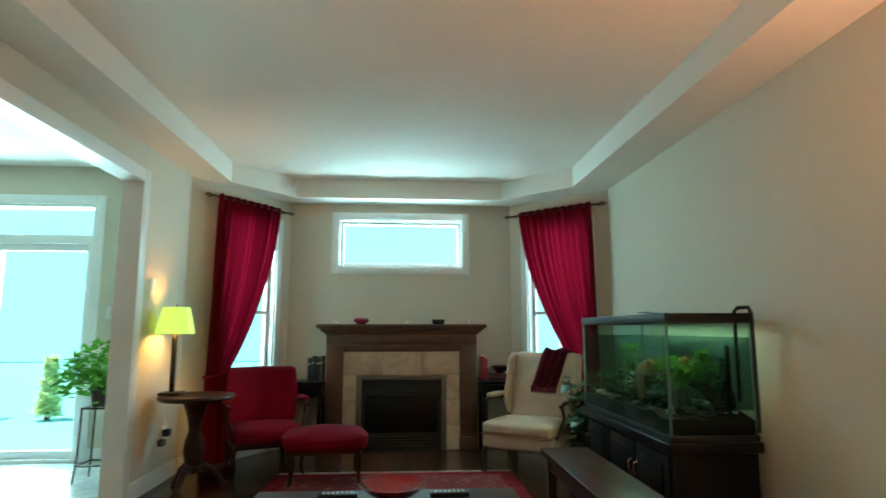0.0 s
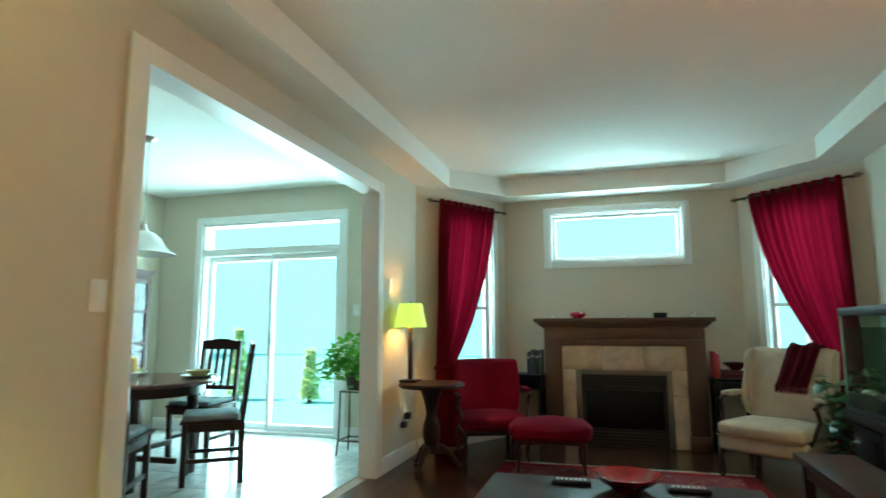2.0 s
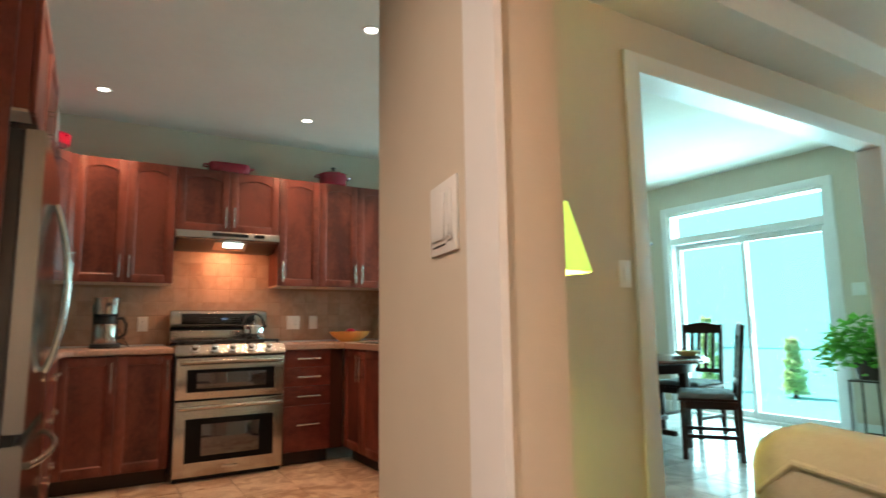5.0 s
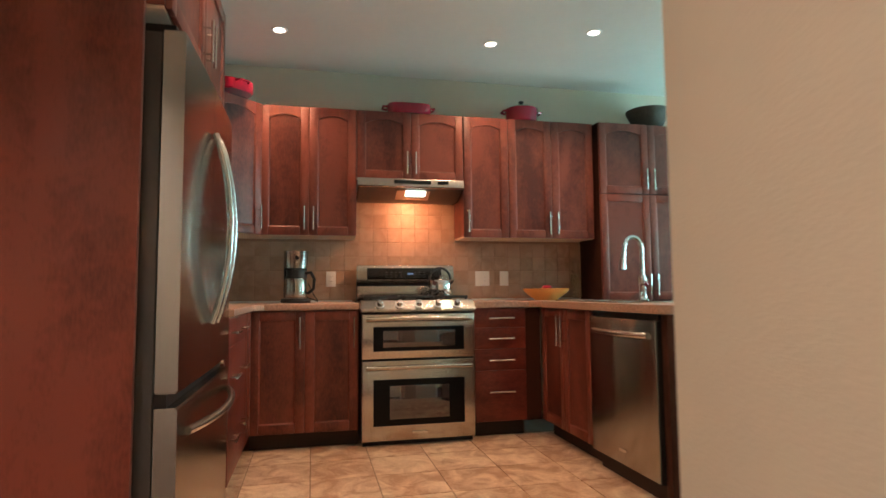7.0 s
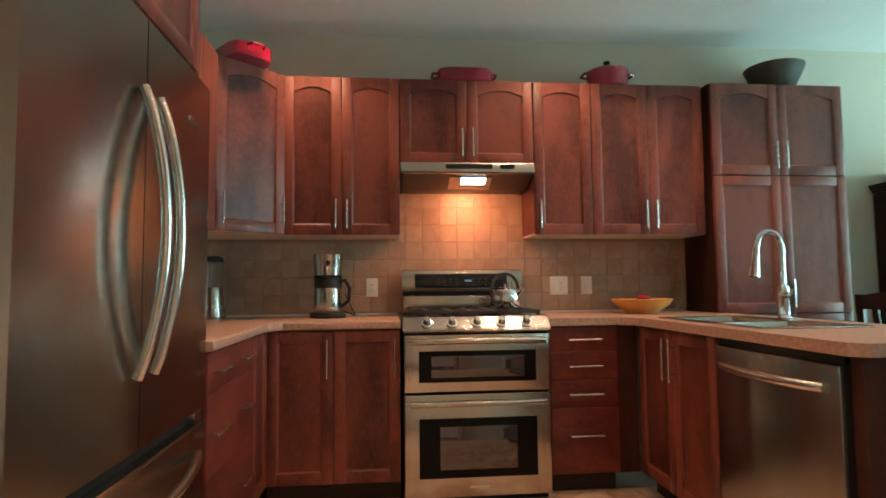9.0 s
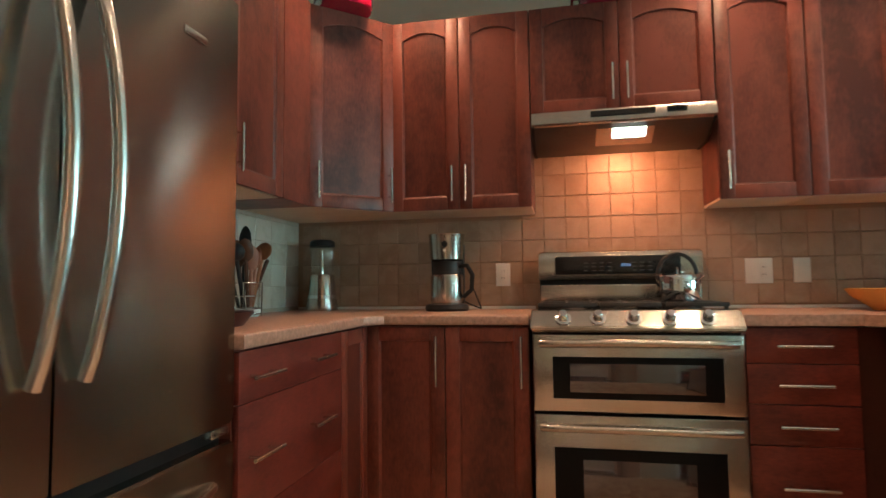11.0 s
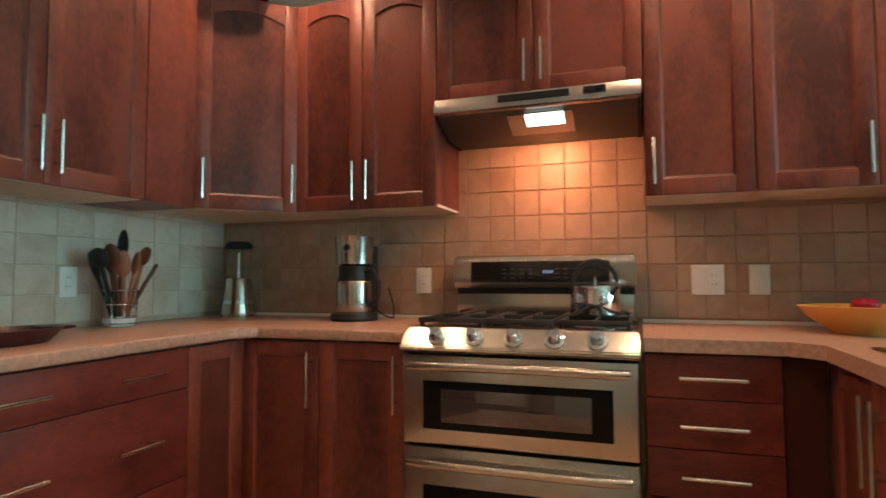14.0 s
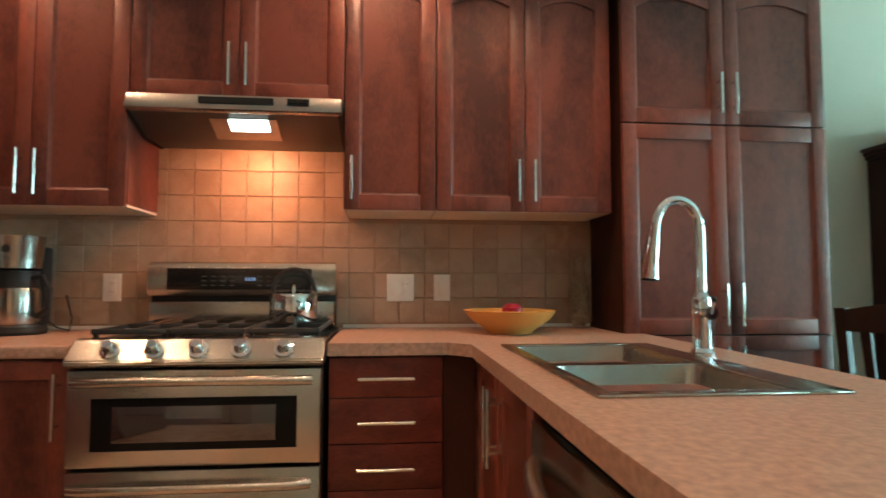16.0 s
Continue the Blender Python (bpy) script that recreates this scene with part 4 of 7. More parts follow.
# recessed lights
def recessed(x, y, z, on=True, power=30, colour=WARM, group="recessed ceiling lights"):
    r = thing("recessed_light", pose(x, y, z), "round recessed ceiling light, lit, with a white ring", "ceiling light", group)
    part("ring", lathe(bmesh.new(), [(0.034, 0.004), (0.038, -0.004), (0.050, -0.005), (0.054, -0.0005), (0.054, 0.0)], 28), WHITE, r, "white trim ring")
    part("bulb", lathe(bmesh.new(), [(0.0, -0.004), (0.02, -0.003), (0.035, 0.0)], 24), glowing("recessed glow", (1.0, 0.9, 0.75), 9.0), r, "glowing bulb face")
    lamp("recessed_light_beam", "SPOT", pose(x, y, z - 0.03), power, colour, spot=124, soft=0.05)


for x, y in ((-4.40, -0.53), (-4.33, 0.89), (-4.02, 1.51), (-2.75, 0.75), (-2.75, -0.45)):
    recessed(x, y, KC)
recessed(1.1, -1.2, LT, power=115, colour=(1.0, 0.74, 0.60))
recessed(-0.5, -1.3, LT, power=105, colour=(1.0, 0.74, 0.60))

# ---- living room ----
def fireplace():
    f = thing("fireplace", pose(0.165, 5.80, 0), "gas fireplace with a walnut mantel and marble surround", "fireplace")
    for s in (-1, 1):
        part("pilaster", B(s * 0.665 - 0.085, s * 0.665 + 0.085, -0.02, 0.248, 0, 1.02, 0.004), MANTEL, f)
        part("plinth", B(s * 0.665 - 0.095, s * 0.665 + 0.095, -0.03, 0.0, 0, 0.13, 0.004), MANTEL, f)
    part("frieze", B(-0.75, 0.75, -0.015, 0.248, 1.02, 1.13, 0.003), MANTEL, f)
    part("frieze_rail", B(-0.58, 0.58, -0.012, 0.248, 0.955, 1.02, 0.003), MANTEL, f)
    bm = bmesh.new()
    for k, (o, z0, z1) in enumerate(((0.775, 1.128, 1.15), (0.80, 1.15, 1.168), (0.815, 1.168, 1.186))):
        box(bm, -o, o, -0.03 - 0.02 * k, 0.248, z0, z1, 0.006, 3)
    part("cornice", bm, MANTEL, f, "stepped walnut cornice")
    part("mantel_shelf", B(-0.845, 0.845, -0.085, 0.248, 1.186, 1.225, 0.006, 3), MANTEL, f, "walnut mantel shelf")
    part("surround_backing", B(-0.58, 0.58, 0.018, 0.248, 0, 0.955), GROUT, f)
    k = 0
    for i in range(3):
        part("tile", B(-0.578 + i * 0.386, -0.578 + (i + 1) * 0.386 - 0.004, 0.0, 0.02, 0.725, 0.952, 0.003), STONE, f)
    for s in (0, 1):
        for z0, z1 in ((0.0, 0.235), (0.239, 0.478), (0.482, 0.721)):
            x0 = -0.578 if s == 0 else 0.448
            part("tile", B(x0, x0 + 0.13, 0.0, 0.02, z0 + 0.002, z1, 0.003), STONE, f)
    bm = bmesh.new()
    box(bm, -0.448, -0.395, -0.006, 0.03, 0.0, 0.72, 0.003)
    box(bm, 0.395, 0.448, -0.006, 0.03, 0.0, 0.72, 0.003)
    box(bm, -0.395, 0.395, -0.006, 0.03, 0.675, 0.72, 0.003)
    part("insert_frame", bm, mat("dull pewter", (0.16, 0.15, 0.14), 0.3, 0.9), f, "dull metal frame")
    part("firebox", B(-0.395, 0.395, 0.012, 0.22, 0.0, 0.675), mat("soot", (0.012, 0.013, 0.014), 0.7), f, "black firebox")
    part("fire_glass", B(-0.36, 0.36, 0.004, 0.010, 0.17, 0.53, 0.002), OVENRIM, f, "dark glass front")
    for z in [0.03 + 0.03 * i for i in range(4)] + [0.555 + 0.028 * i for i in range(4)]:
        part("louvre", B(-0.375, 0.375, 0.0, 0.02, z, z + 0.014, 0.004), MATTE, f, "black louvre")


fireplace()


def mantel_ornaments():
    for x in (-0.50, 0.20, 0.83):
        c = thing("candle_holder", pose(x, 5.83, 1.225), "small clear glass votive holder on the mantel", "candle holder", "mantel votives")
        part("glass_cup", lathe(bmesh.new(), [(0.0, 0.006), (0.022, 0.006), (0.028, 0.05), (0.032, 0.05), (0.026, 0.0), (0.0, 0.0)], 20), CLEAR, c)
        part("candle", lathe(bmesh.new(), [(0.0, 0.03), (0.019, 0.03), (0.018, 0.007), (0.0, 0.007)], 16), PLASTIC, c, "white tealight")
    solid("red_bowl", lathe(bmesh.new(), [(0, 0.0), (0.04, 0.0), (0.075, 0.025), (0.08, 0.045), (0.06, 0.062), (0.05, 0.06), (0.06, 0.045), (0.0, 0.012)], 28), REDPOT, "small round crimson glass bowl on the mantel", "bowl", m=pose(-0.245, 5.82, 1.225))
    b = thing("trinket_box", pose(0.53, 5.82, 1.225), "small black lacquered box on the mantel", "box")
    part("base", B(-0.06, 0.06, -0.04, 0.04, 0.0, 0.032, 0.004), BLACKWOOD, b)
    part("lid", B(-0.063, 0.063, -0.043, 0.043, 0.0325, 0.048, 0.005), BLACKWOOD, b)


mantel_ornaments()


def curtain(name, p, d, n, top, tie, foot, label):
    """Gathered curtain along d from p; n points into the room; spans are distances along d."""
    c = thing(name, Matrix.Identity(4), label, "curtain", "bay curtains")
    bm = bmesh.new()
    cols, rows = 84, 46
    grid = []
    for j in range(rows + 1):
        z = 2.395 - (2.395 - 0.02) * j / rows
        if z > 0.78:
            k = (2.395 - z) / (2.395 - 0.78)
            e = k ** 2.1 * 0.75 + k * 0.25
            a0, a1 = (top[i] + (tie[i] - top[i]) * (e if i == 1 else k) for i in (0, 1))
        else:
            k = min(1, (0.78 - z) / 0.5)
            a0, a1 = (tie[i] + (foot[i] - tie[i]) * math.sin(k * math.pi / 2) for i in (0, 1))
        row = []
        pinch = 1 - 0.45 * math.exp(-((z - 0.78) / 0.18) ** 2)
        for i in range(cols + 1):
            u = i / cols
            amp = 0.034 * pinch * (0.8 + 0.5 * noise.noise(Vector((u * 6, z * 0.7, top[0]))))
            ph = u * 9 * 2 * math.pi + 0.9 * noise.noise(Vector((u * 3, z * 0.8, 4)))
            v = Vector((*p, 0)) + Vector((*d, 0)) * (a0 + (a1 - a0) * u) + Vector((*n, 0)) * (amp * math.sin(ph) + 0.012 * math.sin(2.3 * ph))
            row.append(bm.verts.new((v.x, v.y, z)))
        grid.append(row)
    for a, b in zip(grid, grid[1:]):
        for i in range(cols):
            bm.faces.new((a[i], a[i + 1], b[i + 1], b[i]))
    part("cloth", bm, CURTAIN, c, "sheer crimson gathered cloth")
    q0, q1 = (Vector((*p, 2.365)) + Vector((*d, 0)) * s for s in (min(top) - 0.09, max(top) + 0.10))
    r = part("curtain_rod", rod(bmesh.new(), q0, q1, 0.010, seg=12), BRONZE, c, "dark bronze rod")
    for q, w in ((q0, -1), (q1, 1)):
        bm = bmesh.new()
        dd = Vector((*d, 0)) * w
        for k in range(6):
            a = k * math.pi / 3
            side = Vector((*n, 0)) * math.cos(a) + Vector((0, 0, 1)) * math.sin(a)
            tube(bm, [q + dd * (0.06 * t) + side * (0.020 * math.sin(math.pi * t)) for t in [i / 8 for i in range(9)]], 0.0028, 6)
        rod(bm, q + dd * 0.06, q + dd * 0.085, 0.006, 0.001, 8)
        part("finial", bm, BRONZE, r, "twisted cage finial")
        bm = bmesh.new()
        rod(bm, q - dd * 0.03, q - dd * 0.03 - Vector((*n, 0)) * 0.075, 0.006)
        part("bracket", bm, BRONZE, r)
    t0, t1 = (Vector((*p, 0.78)) + Vector((*d, 0)) * s for s in (tie[0] - 0.01, tie[1] + 0.01))
    bm = bmesh.new()
    mid, half = (t0 + t1) / 2, (t1 - t0).length / 2
    tube(bm, [mid + Vector((*d, 0)) * half * math.cos(a) + Vector((*n, 0)) * 0.045 * math.sin(a) + Vector((0, 0, 0.02 * math.cos(a))) for a in [2 * math.pi * i / 24 for i in range(25)]], 0.014, 8)
    part("tieback", bm, CURTAIN, c)


u = Vector((0.67, 1.04)).normalized()
curtain("curtain", (-1.623, 4.967), u, (u.y, -u.x), (0.24, 1.02), (0.19, 0.42), (0.17, 0.55), "sheer crimson curtain tied back at the bay window")
u = Vector((-0.812, 0.80)).normalized()
curtain("curtain", (2.13 - 0.057, 5.25 - 0.058), u, (-u.y, u.x), (0.14, 0.98), (0.10, 0.34), (0.10, 0.45), "sheer crimson curtain tied back at the bay window")


def leg_curve(bm, x, y, h, out=(0, 0), r=0.022):
    """A slightly bowed, tapering leg."""
    tube(bm, [(x + out[0] * 0.035 * (math.sin(k * math.pi * 1.5) * (1 - k) - 0.9 * k * k * -1), y + out[1] * 0.035 * (math.sin(k * math.pi * 1.5) * (1 - k) + 0.9 * k * k), h * (1 - k)) for k in [i / 8 for i in range(9)]], r, 8, lambda t: 1.15 - 0.55 * t)
    return bm


def red_armchair():
    c = thing("armchair", pose(-0.985, 5.06, 0, 0, 0, 22) @ Matrix.Diagonal((0.96, 0.96, 0.885, 1)), "crimson upholstered armchair with wooden arms and legs", "armchair")
    part("seat", cushion(bmesh.new(), -0.29, 0.29, -0.28, 0.26, 0.29, 0.43, 0.03), REDCLOTH, c, "crimson padded seat")
    bm = cushion(bmesh.new(), -0.29, 0.29, 0.20, 0.31, 0.42, 0.93, 0.025)
    for v in bm.verts:
        v.co.y += (v.co.z - 0.42) * 0.22
        v.co.y -= 0.10 * (v.co.x / 0.29) ** 2
        v.co.z += 0.022 * (abs(v.co.x) / 0.29) ** 3 if v.co.z > 0.8 else 0
        v.co.x *= 1 + 0.10 * max(0.0, v.co.z - 0.62)
        v.co.y += 0.010 * math.cos(v.co.x * 34) * (1 if v.co.z > 0.5 else 0)
    part("backrest", bm, REDCLOTH, c, "curved crimson padded back")
    for s in (-1, 1):
        bm = bmesh.new()
        tube(bm, [(s * 0.30, 0.22, 0.62), (s * 0.33, 0.05, 0.64), (s * 0.33, -0.10, 0.635), (s * 0.325, -0.17, 0.61)], 0.018, 8)
        a = part("armrest", bm, DARKWOOD, c)
        bm = bmesh.new()
        tube(bm, [(s * 0.325, -0.14, 0.62), (s * 0.33, -0.10, 0.52), (s * 0.30, -0.16, 0.42), (s * 0.28, -0.2, 0.34)], 0.016, 8)
        part("arm_support", bm, DARKWOOD, a)
        part("arm_pad", cushion(bmesh.new(), s * 0.33 - 0.03, s * 0.33 + 0.03, -0.10, 0.12, 0.645, 0.68, 0.006), REDCLOTH, a)
        for y, o in ((-0.25, -1), (0.24, 1)):
            part("leg", leg_curve(bmesh.new(), s * 0.26, y, 0.30, (s, o)), DARKWOOD, c)
    part("seat_rail", B(-0.285, 0.285, -0.275, 0.255, 0.255, 0.30, 0.012), DARKWOOD, c)


red_armchair()


def ottoman():
    o = thing("ottoman", pose(-0.43, 4.72, 0, 0, 0, 8) @ Matrix.Diagonal((0.93, 0.93, 0.96, 1)), "crimson upholstered footstool on dark wooden legs", "footstool")
    bm = cushion(bmesh.new(), -0.32, 0.32, -0.24, 0.24, 0.27, 0.39, 0.05)
    part("seat", bm, REDCLOTH, o, "domed crimson cushion")
    part("seat_rail", B(-0.29, 0.29, -0.21, 0.21, 0.235, 0.285, 0.012), DARKWOOD, o)
    for x in (-1, 1):
        for y in (-1, 1):
            part("leg", leg_curve(bmesh.new(), x * 0.255, y * 0.18, 0.27, (x, y)), DARKWOOD, o)


ottoman()


def wing_chair():
    c = thing("wing_chair", pose(1.27, 4.92, 0, 0, 0, -36) @ Matrix.Diagonal((0.97, 0.97, 0.94, 1)), "cream damask wing chair with wooden arms and a throw over it", "armchair")
    part("seat_cushion", cushion(bmesh.new(), -0.31, 0.31, -0.34, 0.22, 0.345, 0.445, 0.025), CREAM, c, "cream seat cushion")
    part("seat_base", cushion(bmesh.new(), -0.32, 0.32, -0.33, 0.27, 0.22, 0.345, 0.01), CREAM, c)
    bm = bmesh.new()
    tube(bm, [(-0.315, -0.345, 0.345), (0, -0.362, 0.345), (0.315, -0.345, 0.345)], 0.008, 8)
    part("piping", bm, mat("tan cord", (0.30, 0.15, 0.08), 0.8), c, "tan cord piping")
    bm = cushion(bmesh.new(), -0.29, 0.29, 0.17, 0.30, 0.43, 1.0, 0.03)
    for v in bm.verts:
        v.co.y += (v.co.z - 0.43) * 0.24
        for bx in (-0.15, 0.0, 0.15):
            for bz in (0.62, 0.78):
                r2 = (v.co.x - bx) ** 2 + (v.co.z - bz) ** 2
                if v.co.y < 0.24 + (v.co.z - 0.43) * 0.24:
                    v.co.y += 0.015 * math.exp(-r2 / 0.0008)
        v.co.z += 0.035 * (abs(v.co.x) / 0.29) ** 3 if v.co.z > 0.9 else 0
    part("backrest", bm, CREAM, c, "tall buttoned cream back")
    for s in (-1, 1):
        bm = bmesh.new()
        prism(bm, [(0.10, 0.60), (0.13, 0.66), (0.19, 0.80), (0.22, 0.96), (0.30, 1.02), (0.42, 1.02), (0.36, 0.60), (0.28, 0.45), (0.2, 0.45)], "x", s * 0.285, s * 0.335)
        bmesh.ops.bevel(bm, geom=bm.edges[:], offset=0.016, segments=3, affect="EDGES")
        part("wing", bm, CREAM, c, "curved cream side wing")
        bm = bmesh.new()
        tube(bm, [(s * 0.325, 0.24, 0.60), (s * 0.35, 0.05, 0.625), (s * 0.355, -0.12, 0.62), (s * 0.35, -0.20, 0.595)], 0.017, 8)
        a = part("armrest", bm, DARKWOOD, c)
        part("arm_pad", cushion(bmesh.new(), s * 0.35 - 0.035, s * 0.35 + 0.035, -0.11, 0.14, 0.628, 0.665, 0.006), CREAM, a)
        bm = bmesh.new()
        tube(bm, [(s * 0.35, -0.18, 0.60), (s * 0.36, -0.15, 0.50), (s * 0.33, -0.20, 0.38), (s * 0.30, -0.24, 0.30)], 0.016, 8)
        part("arm_support", bm, DARKWOOD, a)
        for y, o in ((-0.29, -1), (0.25, 1)):
            part("leg", leg_curve(bmesh.new(), s * 0.28, y, 0.24, (s, o)), DARKWOOD, c)
    # throw over the top of the back
    bm = bmesh.new()
    n = 14
    rows = []
    prof = [(0.42, 0.82), (0.455, 0.95), (0.445, 1.04), (0.385, 1.065), (0.315, 1.035), (0.285, 0.95), (0.255, 0.86), (0.235, 0.78), (0.222, 0.72)]
    n = 22
    for j, (y, z) in enumerate(prof):
        lean = -0.02 * max(0, j - 4)
        rows.append([bm.verts.new((lean + 0.24 * i / n, y + 0.013 * math.sin(i * 0.9 + j * 0.25) - 0.025, z + 0.012 * math.sin(i * 0.45 + 1))) for i in range(n + 1)])
    for a, b in zip(rows, rows[1:]):
        for i in range(n):
            bm.faces.new((a[i], a[i + 1], b[i + 1], b[i]))
    bmesh.ops.solidify(bm, geom=bm.faces[:], thickness=0.012)
    for i in range(44):
        x = -0.08 + 0.24 * i / 43
        rod(bm, (x, 0.197, 0.73), (x + 0.006 * math.sin(i * 3.1), 0.187, 0.665 + 0.012 * math.sin(i * 5.3)), 0.0035, seg=5)
    th = solid("throw", bm, THROW, "maroon fringed throw draped over the wing chair", "throw")
    th.matrix_basis = pose(1.27, 4.92, 0, 0, 0, -36) @ Matrix.Diagonal((0.97, 0.97, 0.94, 1))


wing_chair()


def side_table(x0, x1, y0, y1, label, rz=0):
    t = thing("side_table", pose((x0 + x1) / 2, (y0 + y1) / 2, 0, 0, 0, rz), label, "side table", "fireside tables")
    w, d = (x1 - x0) / 2, (y1 - y0) / 2
    part("tabletop", B(-w, w, -d, d, 0.64, 0.67, 0.005), BLACKWOOD, t)
    part("drawer", B(-w + 0.03, w - 0.03, -d + 0.012, -d + 0.03, 0.53, 0.635, 0.003), BLACKWOOD, t)
    part("apron", B(-w + 0.02, w - 0.02, -d + 0.03, d - 0.02, 0.52, 0.64), BLACKWOOD, t)
    for a in (-1, 1):
        for b in (-1, 1):
            part("leg", B(a * (w - 0.025) - 0.02, a * (w - 0.025) + 0.02, b * (d - 0.025) - 0.02, b * (d - 0.025) + 0.02, 0, 0.64, 0.004), BLACKWOOD, t)
    return t


side_table(-0.98, -0.60, 5.68, 6.02, "small black side table beside the fireplace")
side_table(0.95, 1.30, 5.66, 6.0, "small black side table beside the fireplace")
for i, (w, h, col) in enumerate(((0.035, 0.22, (0.02, 0.025, 0.03)), (0.03, 0.24, (0.03, 0.05, 0.06)), (0.04, 0.23, (0.015, 0.02, 0.022)), (0.028, 0.24, (0.05, 0.06, 0.06)))):
    x = -0.765 + i * 0.041
    b = thing("book", pose(x, 5.80, 0.67), "dark clothbound book standing on the side table", "book", "standing books")
    part("cover", B(0, w, 0, 0.17, 0, h, 0.003), mat("book cloth", col, 0.6), b)
    part("spine_band", B(0.003, w - 0.003, -0.0015, 0.001, h * 0.7, h * 0.78), mat("gilt band", (0.35, 0.34, 0.28), 0.5), b)
for i, (w, h, col) in enumerate(((0.03, 0.24, (0.35, 0.02, 0.04)), (0.025, 0.22, (0.4, 0.05, 0.06)))):
    b = thing("book", pose(0.965 + i * 0.032, 5.76, 0.67), "red book standing on the side table", "book", "standing books")
    part("cover", B(0, w, 0, 0.17, 0, h, 0.003), mat("book cloth", col, 0.6), b)
    part("pages", B(0.003, w - 0.003, 0.004, 0.168, h + 0.0002, h + 0.002), PLASTIC, b)
b = thing("wooden_box", pose(1.16, 5.82, 0.67), "flat dark red wooden box on the side table", "box")
part("base", B(-0.11, 0.11, -0.09, 0.09, 0, 0.045, 0.004), mat("dark red wood", (0.09, 0.012, 0.012), 0.4), b)
part("lid", B(-0.115, 0.115, -0.095, 0.095, 0.046, 0.07, 0.005), mat("dark red lid", (0.10, 0.014, 0.014), 0.35), b)
solid("bowl", lathe(bmesh.new(), [(0, 0), (0.045, 0), (0.05, 0.012), (0.10, 0.055), (0.105, 0.07), (0.097, 0.07), (0.05, 0.022), (0, 0.018)], 28), mat("dark red glaze", (0.06, 0.006, 0.008), 0.25), "dark red footed bowl on a box", "bowl", m=pose(1.16, 5.80, 0.74))


def pedestal_table():
    t = thing("pedestal_table", pose(-1.37, 4.50, 0) @ Matrix.Diagonal((0.89, 0.89, 1.03, 1)), "round dark wooden pedestal table", "table")
    part("tabletop", lathe(bmesh.new(), [(0, 0.63), (0.29, 0.63), (0.305, 0.64), (0.31, 0.65), (0.30, 0.665), (0, 0.67)], 48), DARKWOOD, t)
    part("pedestal", lathe(bmesh.new(), [(0.0, 0.16), (0.05, 0.16), (0.07, 0.20), (0.085, 0.27), (0.075, 0.34), (0.05, 0.41), (0.055, 0.46), (0.075, 0.54), (0.10, 0.60), (0.13, 0.63), (0, 0.63)], 28), DARKWOOD, t, "turned baluster pedestal")
    part("collar", lathe(bmesh.new(), [(0, 0.12), (0.06, 0.12), (0.075, 0.14), (0.075, 0.165), (0.05, 0.18), (0, 0.18)], 28), DARKWOOD, t)
    for k in range(3):
        a = radians(-100 + 120 * k)
        pts = [(0.04, 0.15), (0.10, 0.16), (0.17, 0.12), (0.22, 0.06), (0.26, 0.022), (0.29, 0.018)]
        part("foot", tube(bmesh.new(), [(r * math.cos(a), r * math.sin(a), z) for r, z in pts], 0.028, 10, lambda u: 1.2 - 0.6 * u), DARKWOOD, t, "curved foot")


pedestal_table()
SHADE = glowing("lit lamp shade", (0.60, 0.95, 0.13), 0.75, (0.5, 0.5, 0.15))


def shade_mesh(rb, rt, z0, z1, cut=0.45):
    """A tapered square shade with clipped corners."""
    bm = bmesh.new()
    rings = []
    for r, z in ((rb, z0), (rt, z1), (rt - 0.004, z1), (rb - 0.004, z0)):
        c = r * cut
        ring = [(r, -r + c), (r, r - c), (r - c, r), (-r + c, r), (-r, r - c), (-r, -r + c), (-r + c, -r), (r - c, -r)]
        rings.append([bm.verts.new((x, y, z)) for x, y in ring])
    for a, b in zip(rings, rings[1:] + rings[:1]):
        for i in range(8):
            bm.faces.new((a[i], a[(i + 1) % 8], b[(i + 1) % 8], b[i]))
    bmesh.ops.recalc_face_normals(bm, faces=bm.faces[:])
    return bm


t = thing("table_lamp", pose(-1.545, 4.47, 0.6905), "slim dark table lamp with a lit yellow-green shade", "lamp")
part("base", B(-0.075, 0.075, -0.075, 0.075, 0, 0.022, 0.005), BRONZE, t)
part("stem", B(-0.016, 0.016, -0.016, 0.016, 0.022, 0.45, 0.003), BRONZE, t)
part("shade", shade_mesh(0.125, 0.085, 0.45, 0.65), SHADE, t, "glowing tapered fabric shade")
part("finial", rod(bmesh.new(), (0, 0, 0.45), (0, 0, 0.67), 0.006), BRONZE, t)
lamp("table_lamp_light", "POINT", pose(-1.545, 4.47, 1.23), 12.0, (1.0, 0.52, 0.17), soft=0.04)


